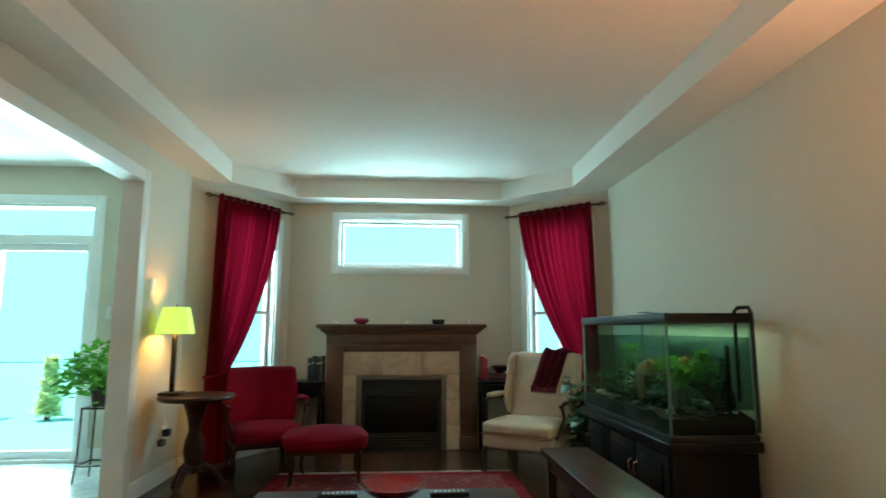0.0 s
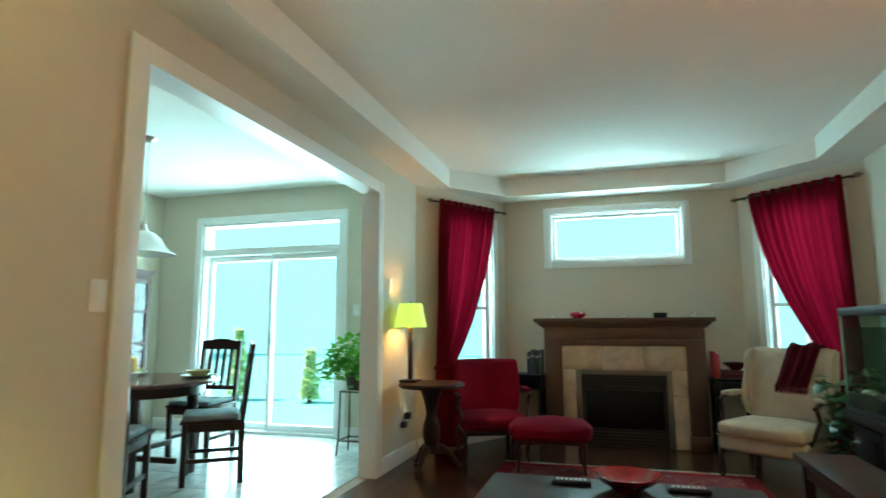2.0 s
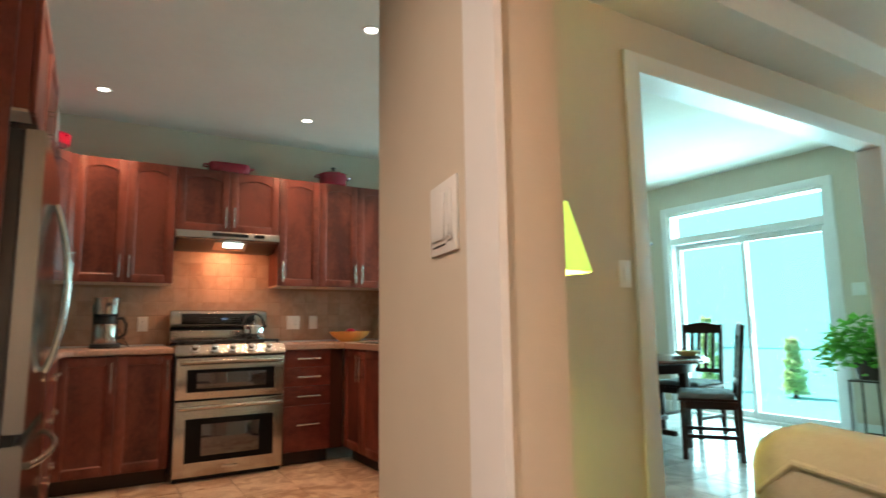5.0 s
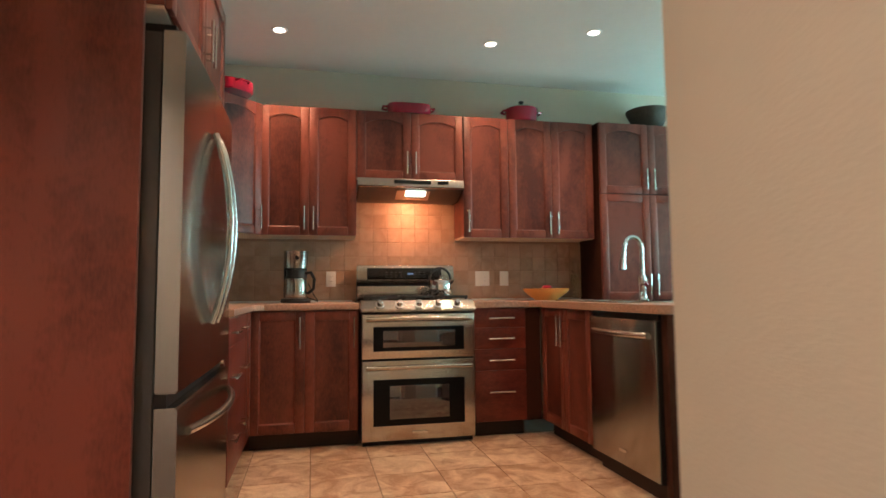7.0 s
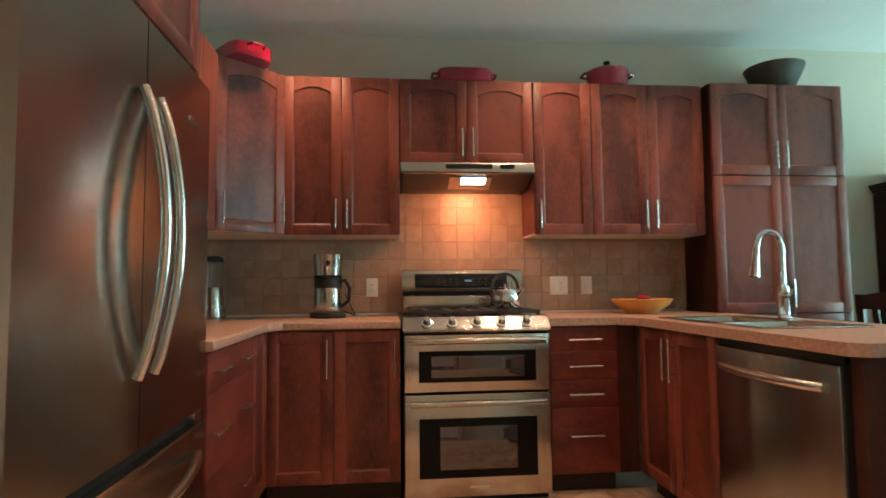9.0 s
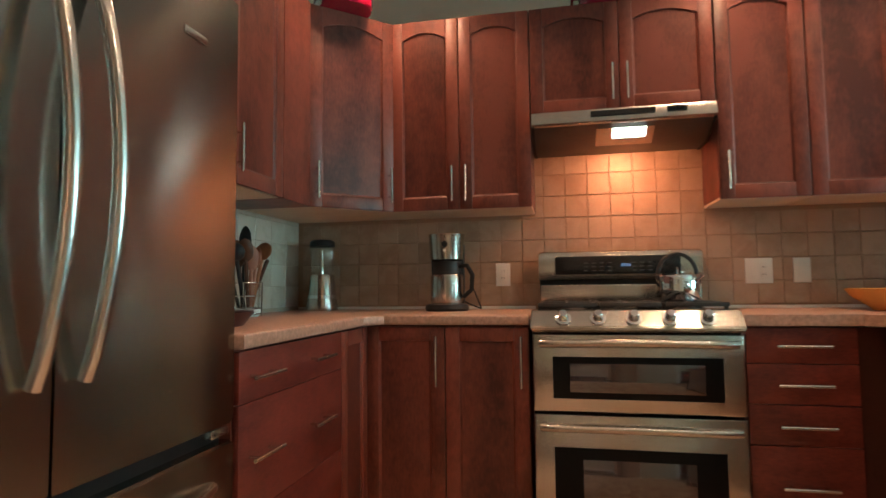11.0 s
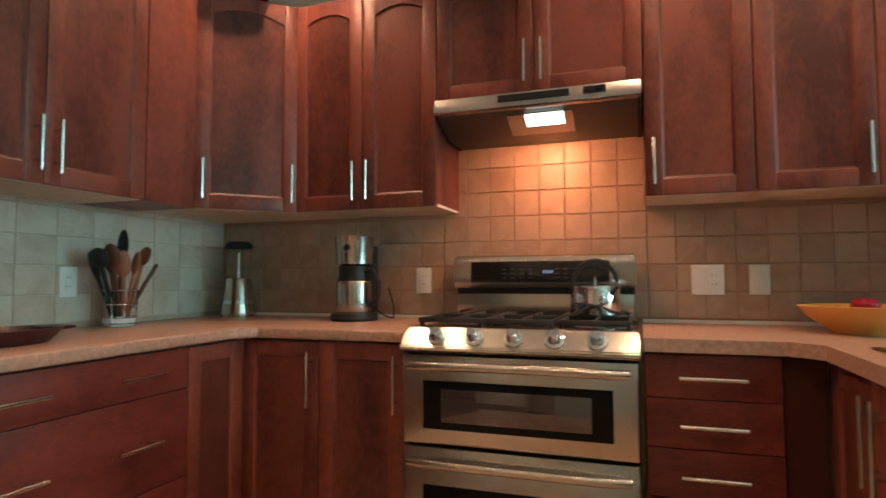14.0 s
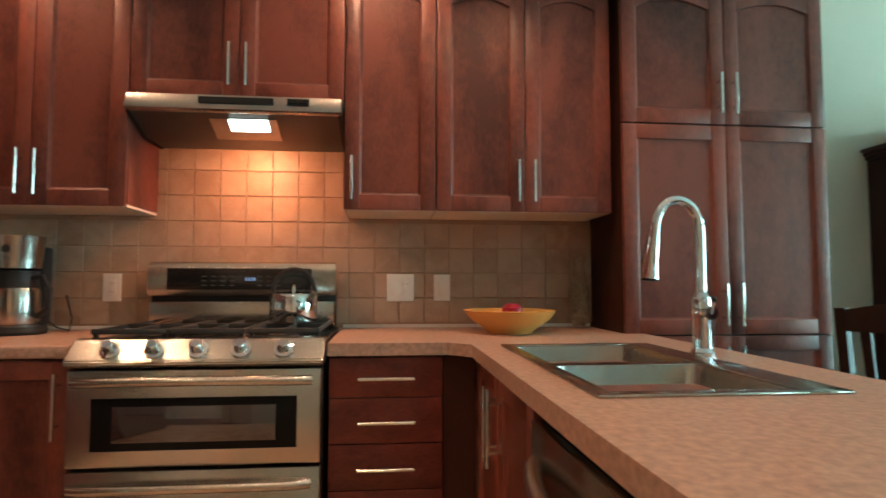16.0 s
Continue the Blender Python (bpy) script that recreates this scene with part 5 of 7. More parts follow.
def floor_lamp(m, label):
    f = thing("floor_lamp", m, label, "lamp", "floor lamps")
    part("base", lathe(bmesh.new(), [(0, 0.025), (0.03, 0.025), (0.12, 0.018), (0.13, 0.01), (0.13, 0), (0, 0)], 36), BRONZE, f)
    part("pole", rod(rod(bmesh.new(), (0, 0, 0.02), (0, 0, 1.09), 0.0115, 0.011, 16), (0, 0, 1.09), (0, 0, 1.19), 0.006), BRONZE, f, "dark bronze pole")
    part("collar", rod(bmesh.new(), (0, 0, 1.085), (0, 0, 1.115), 0.0135, seg=16), SATIN, f, "steel collar")
    part("shade", shade_mesh(0.106, 0.064, 1.165, 1.352, 0.3), SHADE, f, "glowing tapered fabric shade")
    part("finial", rod(rod(bmesh.new(), (0, 0, 1.19), (0, 0, 1.36), 0.004), (0, 0, 1.352), (0, 0, 1.368), 0.012), BRONZE, f)
    x, y, _ = m.translation
    lamp("floor_lamp_light", "POINT", pose(x, y, 1.27 if x < 0 else 1.315), 30 if x < 0 else 150, (0.86, 0.86, 0.26) if x < 0 else (1.0, 0.45, 0.23), soft=0.05)


floor_lamp(pose(1.80, 0.75, 0, 0, 0, 4), "bronze floor lamp with a lit yellow-green shade beside the wall")
floor_lamp(pose(-1.11, 0.51, 0, 0, 0, 10) @ Matrix.Diagonal((1.08, 1.08, 1.015, 1)), "bronze floor lamp with a lit yellow-green shade")


def aquarium():
    x0, x1, y0, y1 = 1.575, 2.055, 2.95, 4.40
    zb, zt = 0.59, 1.262
    s = thing("aquarium_stand", pose(0, 0, 0), "black wooden aquarium cabinet with panelled doors", "cabinet")
    part("body", B(x0 + 0.02, x1, y0 + 0.02, y1 - 0.02, 0.0, 0.535, 0.004), BLACKWOOD, s)
    part("stand_top", B(x0 - 0.03, x1 + 0.008, y0 - 0.03, y1 + 0.03, 0.535, 0.59, 0.008, 3), BLACKWOOD, s)
    part("plinth", B(x0, x1, y0, y1, 0.0, 0.08, 0.006), BLACKWOOD, s)
    for i in range(3):
        a = y0 + 0.06 + i * 0.45
        d = part("door", B(x0 + 0.002, x0 + 0.02, a, a + 0.43, 0.09, 0.51, 0.006), BLACKWOOD, s, "black panelled door")
        part("panel", B(x0 - 0.006, x0 + 0.004, a + 0.06, a + 0.37, 0.15, 0.455, 0.008), BLACKWOOD, d)
        bm = bmesh.new()
        hy = a + 0.40 if i % 2 == 0 else a + 0.03
        tube(bm, [(x0 - 0.002, hy, 0.40), (x0 - 0.022, hy, 0.39), (x0 - 0.024, hy, 0.36), (x0 - 0.022, hy, 0.33), (x0 - 0.002, hy, 0.32)], 0.006, 8)
        part("door_handle", bm, SATIN, d, "worn metal pull")
    t = thing("aquarium", pose(0, 0, zb), "planted glass aquarium on a black cabinet", "aquarium")
    h = zt - zb
    for k, (a, b, c, d) in enumerate(((x0, x0 + 0.008, y0, y1), (x1 - 0.008, x1, y0, y1), (x0 + 0.009, x1 - 0.009, y0, y0 + 0.008), (x0 + 0.009, x1 - 0.009, y1 - 0.008, y1))):
        g = part("pane", B(a, b, c, d, 0.03, h - 0.05), AQUA, t, "clear greenish glass wall")
        g.visible_shadow = False
    bm = bmesh.new()
    for z0, z1 in ((0, 0.032), (h - 0.052, h)):
        box(bm, x0 - 0.004, x0 + 0.02, y0 - 0.004, y1 + 0.004, z0, z1, 0.003)
        box(bm, x1 - 0.02, x1 + 0.004, y0 - 0.004, y1 + 0.004, z0, z1, 0.003)
        box(bm, x0 + 0.02, x1 - 0.02, y0 - 0.004, y0 + 0.02, z0, z1, 0.003)
        box(bm, x0 + 0.02, x1 - 0.02, y1 - 0.02, y1 + 0.004, z0, z1, 0.003)
    part("rim", bm, MATTE, t, "black plastic rim")
    g = part("lid", B(x0 + 0.02, x1 - 0.02, y0 + 0.02, y1 - 0.02, h - 0.012, h - 0.006), AQUA, t, "glass lid")
    g.visible_shadow = False
    g = part("water", B(x0 + 0.012, x1 - 0.012, y0 + 0.012, y1 - 0.012, 0.16, h - 0.13), WATER, t, "clear greenish water")
    g.visible_shadow = False
    seal = mat("pale green glass edge", (0.12, 0.20, 0.17), 0.3, bump=0)
    for a, b in ((x0 + 0.001, y0 + 0.001), (x0 + 0.001, y1 - 0.013), (x1 - 0.013, y0 + 0.001), (x1 - 0.013, y1 - 0.013)):
        part("corner_seal", B(a, a + 0.012, b, b + 0.012, 0.033, h - 0.053), seal, t, "pale green silicone corner")
    # the gravel bed with a bumpy top
    bm = bmesh.new()
    n, mrows = 16, 40
    def gz(i, j):
        return 0.12 + 0.03 * noise.noise(Vector((i * 0.4, j * 0.23, 2))) + 0.01 * noise.noise(Vector((i * 1.9, j * 1.7, 5)))
    gr = [[bm.verts.new((x0 + 0.01 + (x1 - x0 - 0.02) * i / n, y0 + 0.01 + (y1 - y0 - 0.02) * j / mrows, gz(i, j))) for i in range(n + 1)] for j in range(mrows + 1)]
    for a, b in zip(gr, gr[1:]):
        for i in range(n):
            bm.faces.new((a[i], a[i + 1], b[i + 1], b[i]))
    edge = gr[0] + [r[-1] for r in gr[1:]] + gr[-1][-2::-1] + [r[0] for r in gr[-2:0:-1]]
    low = [bm.verts.new((v.co.x, v.co.y, 0.034)) for v in edge]
    for i in range(len(edge)):
        j = (i + 1) % len(edge)
        bm.faces.new((edge[i], low[i], low[j], edge[j]))
    part("gravel_bed", bm, mat("dark gravel", (0.022, 0.014, 0.011), 0.85, specular_ior_level=0.15, vary=0.8, scale=60, bump=0.8, bscale=180), t, "dark brown gravel")
    rng = random.Random(5)
    pale, grey, rust = mat("pale pebble", (0.55, 0.53, 0.48), 0.6, vary=0.3), mat("dark river stone", (0.07, 0.055, 0.045), 0.6, vary=0.3), mat("rusty stone", (0.22, 0.07, 0.035), 0.7, vary=0.3)
    for k in range(90):
        y, x = y0 + 0.05 + rng.random() * 1.35, x0 + 0.03 + rng.random() ** 1.6 * 0.40
        r = 0.007 + 0.012 * rng.random() if k > 16 else 0.02 + 0.025 * rng.random()
        part("stone", blob(bmesh.new(), (x, y, 0.128 + r * 0.4), (r * 1.3, r, r * 0.7), 1 if k > 16 else 2, 0.3, k), pale if k % 3 == 0 else rust if k % 7 == 1 else grey, t)
    wood = mat("bog wood", (0.075, 0.042, 0.022), 0.85, vary=0.5, bump=0.6)
    for k, pts in enumerate((((1.66, 3.02, 0.15), (1.72, 3.2, 0.22), (1.78, 3.42, 0.29), (1.80, 3.62, 0.28), (1.74, 3.85, 0.20), (1.70, 4.0, 0.13)), ((1.90, 3.02, 0.15), (1.86, 3.14, 0.27), (1.80, 3.30, 0.34), (1.84, 3.48, 0.30), (1.88, 3.6, 0.16)), ((1.68, 3.55, 0.13), (1.73, 3.70, 0.24), (1.80, 3.82, 0.33), (1.86, 3.9, 0.36)))):
        part("driftwood", tube(bmesh.new(), pts, 0.028, 9, lambda u: 0.35 + 1.1 * math.sin(math.pi * min(1.0, 0.12 + 0.85 * u))), wood, t, "brown driftwood branch")
    moss = cloth("rusty moss", (0.20, 0.12, 0.04), 0.2, 200, 0.5)
    for k, (px, py, ht, wd, dens, z0, stuff_of) in enumerate(((1.84, 4.12, 0.36, 0.12, 620, 0.12, LEAF), (1.74, 4.00, 0.17, 0.13, 420, 0.12, LEAFDARK), (1.80, 3.40, 0.16, 0.16, 520, 0.26, LEAF), (1.88, 3.16, 0.24, 0.15, 560, 0.22, LEAF), (1.72, 3.12, 0.12, 0.09, 200, 0.26, LEAF), (1.90, 3.70, 0.26, 0.16, 520, 0.12, LEAFDARK), (1.70, 4.28, 0.15, 0.09, 220, 0.12, LEAFDARK), (1.68, 3.72, 0.12, 0.12, 320, 0.12, LEAFDARK), (1.80, 3.62, 0.10, 0.10, 300, 0.28, moss), (1.86, 3.30, 0.10, 0.12, 300, 0.31, moss), (1.95, 3.4, 0.26, 0.10, 420, 0.12, LEAFDARK), (1.93, 3.05, 0.28, 0.06, 260, 0.14, LEAFDARK))):
        bm = bmesh.new()
        rg = random.Random(40 + k)
        for i in range(dens):
            u = rg.random() ** 0.8
            sp = wd * (1.0 - 0.55 * u) * (0.75 + 0.4 * math.sin(u * 9 + k))
            a, rr = rg.random() * 6.283, sp * math.sqrt(rg.random())
            leaf(bm, (max(x0 + 0.03, min(px + rr * math.cos(a), x1 - 0.04)), max(y0 + 0.04, py + rr * math.sin(a)), z0 + ht * u), 0.018 + 0.020 * rg.random(), rg)
        part("water_plant", bm, stuff_of, t, "bushy green water plant" if stuff_of is not moss else "rusty brown moss on the driftwood")
    bm = bmesh.new()
    tube(bm, [(x1 - 0.07, y0 + 0.04, 0.2), (x1 - 0.07, y0 + 0.04, h + 0.01), (x1 - 0.06, y0 + 0.02, h + 0.03), (x1 - 0.02, y0 - 0.012, h + 0.03), (x1 - 0.01, y0 - 0.02, h), (x1 - 0.01, y0 - 0.022, 0.05)], 0.011, 10)
    part("filter_pipe", bm, MATTE, t, "black filter hose over the rim")
    part("heater_tube", rod(bmesh.new(), (x1 - 0.12, y0 + 0.05, 0.16), (x1 - 0.12, y0 + 0.05, 0.5), 0.013), MATTE, t)
    bm = bmesh.new()
    lathe(bm, [(0, 0), (0.035, 0), (0.04, 0.03), (0.04, 0.1), (0.02, 0.14), (0.018, 0.18), (0.015, 0.18), (0.016, 0.14), (0.036, 0.1), (0.036, 0.03), (0, 0.01)], 20, (1.96, 3.06, 0.13))
    part("glass_jar", bm, AQUA, t)
    bm = bmesh.new()
    for k in range(5):
        tube(bm, [(x0 + 0.05 + 0.09 * k, y0 + 0.2 + 0.2 * k, h + 0.004), (x0 + 0.10 + 0.08 * k, y0 + 0.6 + 0.15 * k, h + 0.02 + 0.006 * k)], 0.003, 6)
    part("cable", bm, MATTE, t, "thin black cables on the lid")
    # added fill under the lid to brighten the plants; no tank lamp is known
    lamp("tank_fill_light", "AREA", look(((x0 + x1) / 2, 3.7, zt - 0.03), ((x0 + x1) / 2, 3.7, 0)), 5.5, (1.0, 0.97, 0.62), size=(0.3, 1.2))


def leaf(bm, p, size, rg, droop=0.0):
    """One folded, pointed leaf."""
    a, t = rg.random() * 6.283, (rg.random() - 0.35) * 1.4 - droop
    d = Vector((math.cos(a) * math.cos(t), math.sin(a) * math.cos(t), math.sin(t)))
    s = d.cross(Vector((0, 0, 1)))
    s = s.normalized() if s.length > 0.01 else Vector((1, 0, 0))
    n = s.cross(d)
    p = Vector(p)
    w = size * (0.32 + 0.15 * rg.random())
    v = [bm.verts.new(q) for q in (p, p + d * size * 0.45 + s * w - n * size * 0.08, p + d * size, p + d * size * 0.45 - s * w - n * size * 0.08, p + d * size * 0.5)]
    bm.faces.new((v[0], v[1], v[4]))
    bm.faces.new((v[1], v[2], v[4]))
    bm.faces.new((v[2], v[3], v[4]))
    bm.faces.new((v[3], v[0], v[4]))


aquarium()
b = thing("low_bench", pose(0, 0, 0), "low dark wooden bench beside the aquarium", "bench")
part("bench_top", B(1.03, 1.33, 2.1, 3.58, 0.41, 0.45, 0.008), DARKWOOD, b)
for x in (1.06, 1.25):
    for y in (2.14, 3.50):
        part("leg", B(x, x + 0.05, y, y + 0.05, 0, 0.41, 0.004), DARKWOOD, b)
part("apron", B(1.07, 1.27, 2.16, 3.52, 0.33, 0.409), DARKWOOD, b)

# trailing plant beside the wing chair
bm = bmesh.new()
rg = random.Random(9)
for i in range(70):
    z = 0.16 + 0.62 * rg.random()
    leaf(bm, (1.62 + 0.22 * (rg.random() - 0.5), 4.62 + 0.2 * (rg.random() - 0.5), z), 0.10 + 0.07 * rg.random(), rg, 0.3)
for i in range(12):
    a = i * 2.4
    tube(bm, [(1.62, 4.62, 0.2), (1.62 + 0.04 * math.cos(a), 4.62 + 0.04 * math.sin(a), 0.45), (1.62 + 0.1 * math.cos(a), 4.62 + 0.1 * math.sin(a), 0.62 + 0.1 * math.sin(i))], 0.004, 5)
p = thing("potted_plant", pose(0, 0, 0), "dark green leafy plant in a pot beside the wing chair", "plant")
part("foliage", bm, LEAFDARK, p)
part("pot", lathe(bmesh.new(), [(0, 0), (0.09, 0), (0.12, 0.2), (0.125, 0.22), (0.11, 0.22), (0.1, 0.19), (0, 0.19)], 26, (1.62, 4.62, 0)), WICKER, p)


def coffee_table():
    t = thing("coffee_table", pose(0.10, 2.42, 0), "low dark wooden coffee table", "coffee table")
    part("tabletop", B(-0.60, 0.62, -0.38, 0.42, 0.375, 0.415, 0.01, 3), DARKWOOD, t)
    part("apron", B(-0.54, 0.56, -0.32, 0.36, 0.31, 0.374), DARKWOOD, t)
    for a in (-0.52, 0.54):
        for b in (-0.30, 0.34):
            part("leg", B(a - 0.03, a + 0.03, b - 0.03, b + 0.03, 0, 0.31, 0.006), DARKWOOD, t)


coffee_table()
solid("fruit_bowl", lathe(bmesh.new(), [(0, 0), (0.06, 0), (0.065, 0.012), (0.13, 0.055), (0.17, 0.10), (0.163, 0.102), (0.12, 0.062), (0.06, 0.022), (0, 0.018)], 40), mat("red lacquer", (0.30, 0.006, 0.012), 0.15, vary=0.08, bump=0, coat_weight=0.6), "shallow bright red lacquer bowl on the coffee table", "bowl", m=pose(0.14, 2.66, 0.415) @ Matrix.Diagonal((0.9, 0.9, 0.72, 1)))
for x in (-0.11, 0.40):
    r = thing("remote_control", pose(x, 2.71, 0.415, 0, 0, 2), "black remote control lying on the coffee table", "remote control", "remote controls")
    part("shell", B(-0.09, 0.09, -0.03, 0.03, 0, 0.022, 0.006), MATTE, r)
    bm = bmesh.new()
    for i in range(7):
        for j in range(2):
            box(bm, -0.07 + i * 0.021, -0.058 + i * 0.021, -0.018 + j * 0.02, -0.008 + j * 0.02, 0.022, 0.0245)
    part("keys", bm, mat("grey keys", (0.4, 0.45, 0.48), 0.5), r, "pale grey keys")

# rug with border and fringe
r = thing("rug", pose(0, 0, 0), "red patterned wool rug with a cream fringe", "rug")
def rug_pile():
    m, t, p = node_mat("patterned wool pile")
    n, l = t.nodes, t.links
    tc, vo, ns = n.new("ShaderNodeTexCoord"), n.new("ShaderNodeTexVoronoi"), n.new("ShaderNodeTexNoise")
    vo.inputs["Scale"].default_value, ns.inputs["Scale"].default_value = 9, 180
    vo.feature, vo.distance = "F1", "MANHATTAN"
    l.new(tc.outputs["Object"], vo.inputs["Vector"])
    l.new(tc.outputs["Object"], ns.inputs["Vector"])
    ramp = n.new("ShaderNodeValToRGB")
    cr = ramp.color_ramp
    cr.interpolation = "CONSTANT"
    cr.elements[0].color, cr.elements[1].color = (0.02, 0.02, 0.05, 1), (0.22, 0.015, 0.02, 1)
    cr.elements[1].position = 0.22
    e = cr.elements.new(0.45)
    e.color = (0.30, 0.20, 0.12, 1)
    e = cr.elements.new(0.52)
    e.color = (0.16, 0.01, 0.018, 1)
    l.new(vo.outputs["Distance"], ramp.inputs[0])
    l.new(ramp.outputs[0], p.inputs["Base Color"])
    b = n.new("ShaderNodeBump")
    b.inputs["Strength"].default_value, b.inputs["Distance"].default_value = 0.5, 0.004
    l.new(ns.outputs["Fac"], b.inputs["Height"])
    l.new(b.outputs[0], p.inputs["Normal"])
    p.inputs["Roughness"].default_value = 0.95
    return m


part("woven_field", B(-0.72, 0.97, 2.0, 4.78, 0.0, 0.011, 0.003), rug_pile(), r)
bm = bmesh.new()
for a, b, c, d in ((-0.84, -0.72, 1.9, 4.88), (0.97, 1.09, 1.9, 4.88), (-0.72, 0.97, 4.78, 4.88), (-0.72, 0.97, 1.9, 2.0)):
    box(bm, a, b, c, d, 0.0, 0.010, 0.003)
part("border", bm, cloth("crimson wool border", (0.20, 0.012, 0.02), 0, 250, 0.4), r, "crimson border band")
bm = bmesh.new()
rg = random.Random(3)
for i in range(150):
    x = -0.83 + 1.91 * i / 149
    rod(bm, (x, 4.88, 0.006), (x + 0.012 * (rg.random() - 0.5), 4.94 + 0.015 * rg.random(), 0.004), 0.0035, seg=5)
part("fringe", bm, cloth("cream cotton", (0.45, 0.38, 0.30)), r, "cream knotted fringe")


def sofa():
    s = thing("sofa", pose(-0.255, 0.44, 0), "high-backed beige cloth sofa seen from behind", "sofa")
    part("base", cushion(bmesh.new(), -0.28, 1.50, 0.05, 0.95, 0.12, 0.42, 0.01), SOFA, s)
    bm = cushion(bmesh.new(), -0.29, 1.51, 0.02, 0.20, 0.16, 0.848, 0.016)
    for v in bm.verts:
        if v.co.z > 0.6:
            v.co.z += 0.03 * max(0.0, 1 - abs(v.co.x + 0.19) / 0.12) + 0.03 * max(0.0, 1 - abs(v.co.x - 1.41) / 0.12) + 0.006 * math.sin(v.co.x * 17)
    part("backrest", bm, SOFA, s)
    bm = bmesh.new()
    tube(bm, [(-0.27, 0.028, 0.768), (-0.2, 0.016, 0.828), (-0.08, 0.014, 0.813), (0.6, 0.012, 0.816), (1.3, 0.014, 0.813), (1.42, 0.016, 0.828), (1.49, 0.028, 0.768)], 0.006, 8)
    part("piping", bm, SOFA, s)
    for x0, x1 in ((-0.31, -0.09), (1.31, 1.53)):
        part("armrest", cushion(bmesh.new(), x0, x1, 0.10, 0.97, 0.14, 0.66, 0.015), SOFA, s)
    for k in range(2):
        part("seat_cushion", cushion(bmesh.new(), -0.08 + k * 0.70, 0.61 + k * 0.70, 0.22, 0.97, 0.40, 0.54, 0.02), SOFA, s)
    for x in (-0.22, 1.44):
        for y in (0.10, 0.87):
            part("foot", B(x - 0.03, x + 0.03, y - 0.03, y + 0.03, 0, 0.125, 0.005), DARKWOOD, s)


sofa()
for x, rz in ((-0.02, -4), (0.66, 3)):
    bm = cushion(bmesh.new(), -0.31, 0.31, -0.075, 0.075, -0.22, 0.22, 0.045)
    for v in bm.verts:
        k = max(abs(v.co.x) / 0.31, abs(v.co.z) / 0.22)
        v.co.y *= 1.15 - 0.75 * min(1, k) ** 4
        v.co.z += 0.03 * (abs(v.co.x) / 0.31) ** 6 if v.co.z > 0 else 0
    solid("scatter_cushion", bm, cloth("tan cushion", (0.42, 0.33, 0.21)), "tan back cushion leaning on the sofa", "cushion", "sofa cushions", m=pose(x - 0.12, 0.775, 0.575, 10, 3, rz))


# wall plates
def wall_plate(name, m, w, h, label, kinds, category="switch"):
    s = thing(name, m, label, category, "wall plates")
    part("plate", B(-w / 2, w / 2, -0.006, -0.0005, -h / 2, h / 2, 0.002), PLASTIC, s)
    n = len(kinds)
    for i, k in enumerate(kinds):
        x = (i - (n - 1) / 2) * 0.046
        if k == "s":
            part("rocker", B(x - 0.016, x + 0.016, -0.0085, -0.006, -0.033, 0.033, 0.0015), PLASTIC, s)
        elif k == "o":
            o = part("socket", B(x - 0.016, x + 0.016, -0.008, -0.006, -0.033, 0.033, 0.0015), PLASTIC, s)
            bm = bmesh.new()
            for z in (-0.017, 0.017):
                for d in (-0.006, 0.006):
                    box(bm, x + d - 0.001, x + d + 0.001, -0.0085, -0.008, z - 0.004, z + 0.004)
            part("slots", bm, MATTE, o)
    return s


wall_plate("switch_plate", pose(-1.69, 1.495, 1.262, 0, 0, 90), 0.075, 0.12, "white light switch beside the wide opening", "s")
wall_plate("switch_plate", pose(-2.485, 5.45, 1.325), 0.115, 0.115, "white double light switch beside the patio door", "ss")
wall_plate("switch_plate", pose(-1.69, 4.36, 1.49, 0, 0, 90), 0.075, 0.12, "white thermostat on the wall above the table lamp", "s", "thermostat")
wall_plate("outlet_plate", pose(-1.69, 4.74, 0.37, 0, 0, 90), 0.075, 0.12, "white power outlet above the baseboard", "o", "outlet")
pl = thing("plug_adapter", pose(-1.68, 4.72, 0.36), "black power adapters with a dangling cable", "adapter")
part("adapter", B(0.0, 0.05, -0.04, 0.03, -0.01, 0.045, 0.008), MATTE, pl)
part("adapter", B(0.0, 0.045, -0.12, -0.05, -0.07, -0.02, 0.008), MATTE, pl)
part("cable", tube(bmesh.new(), [(0.02, 0.0, 0.04), (0.03, -0.1, 0.16), (0.05, -0.2, 0.3)], 0.004, 6), PLASTIC, pl)
# keypad on the stub wall
k = thing("keypad", pose(-0.705, -0.0225, 1.220, 0, 0, -11.5), "white double switch plate with a dimmer on the stub wall", "switch")
part("plate", B(-0.062, 0.062, -0.006, -0.0005, -0.058, 0.058, 0.002), PLASTIC, k)
part("rocker", B(-0.046, 0.012, -0.010, -0.006, -0.036, 0.040, 0.002), PLASTIC, k)
part("dimmer", B(0.024, 0.044, -0.009, -0.006, -0.040, 0.040, 0.002), PLASTIC, k)
part("slider", B(0.029, 0.039, -0.012, -0.009, -0.034, -0.016, 0.001), PLASTIC, k)
part("slot", B(-0.045, 0.012, -0.0066, -0.0058, -0.046, -0.043), MATTE, k)

# ---- dining room ----
SEATCLOTH = cloth("blue-grey plaid seat", (0.20, 0.25, 0.27), 0, 90, 0.35)


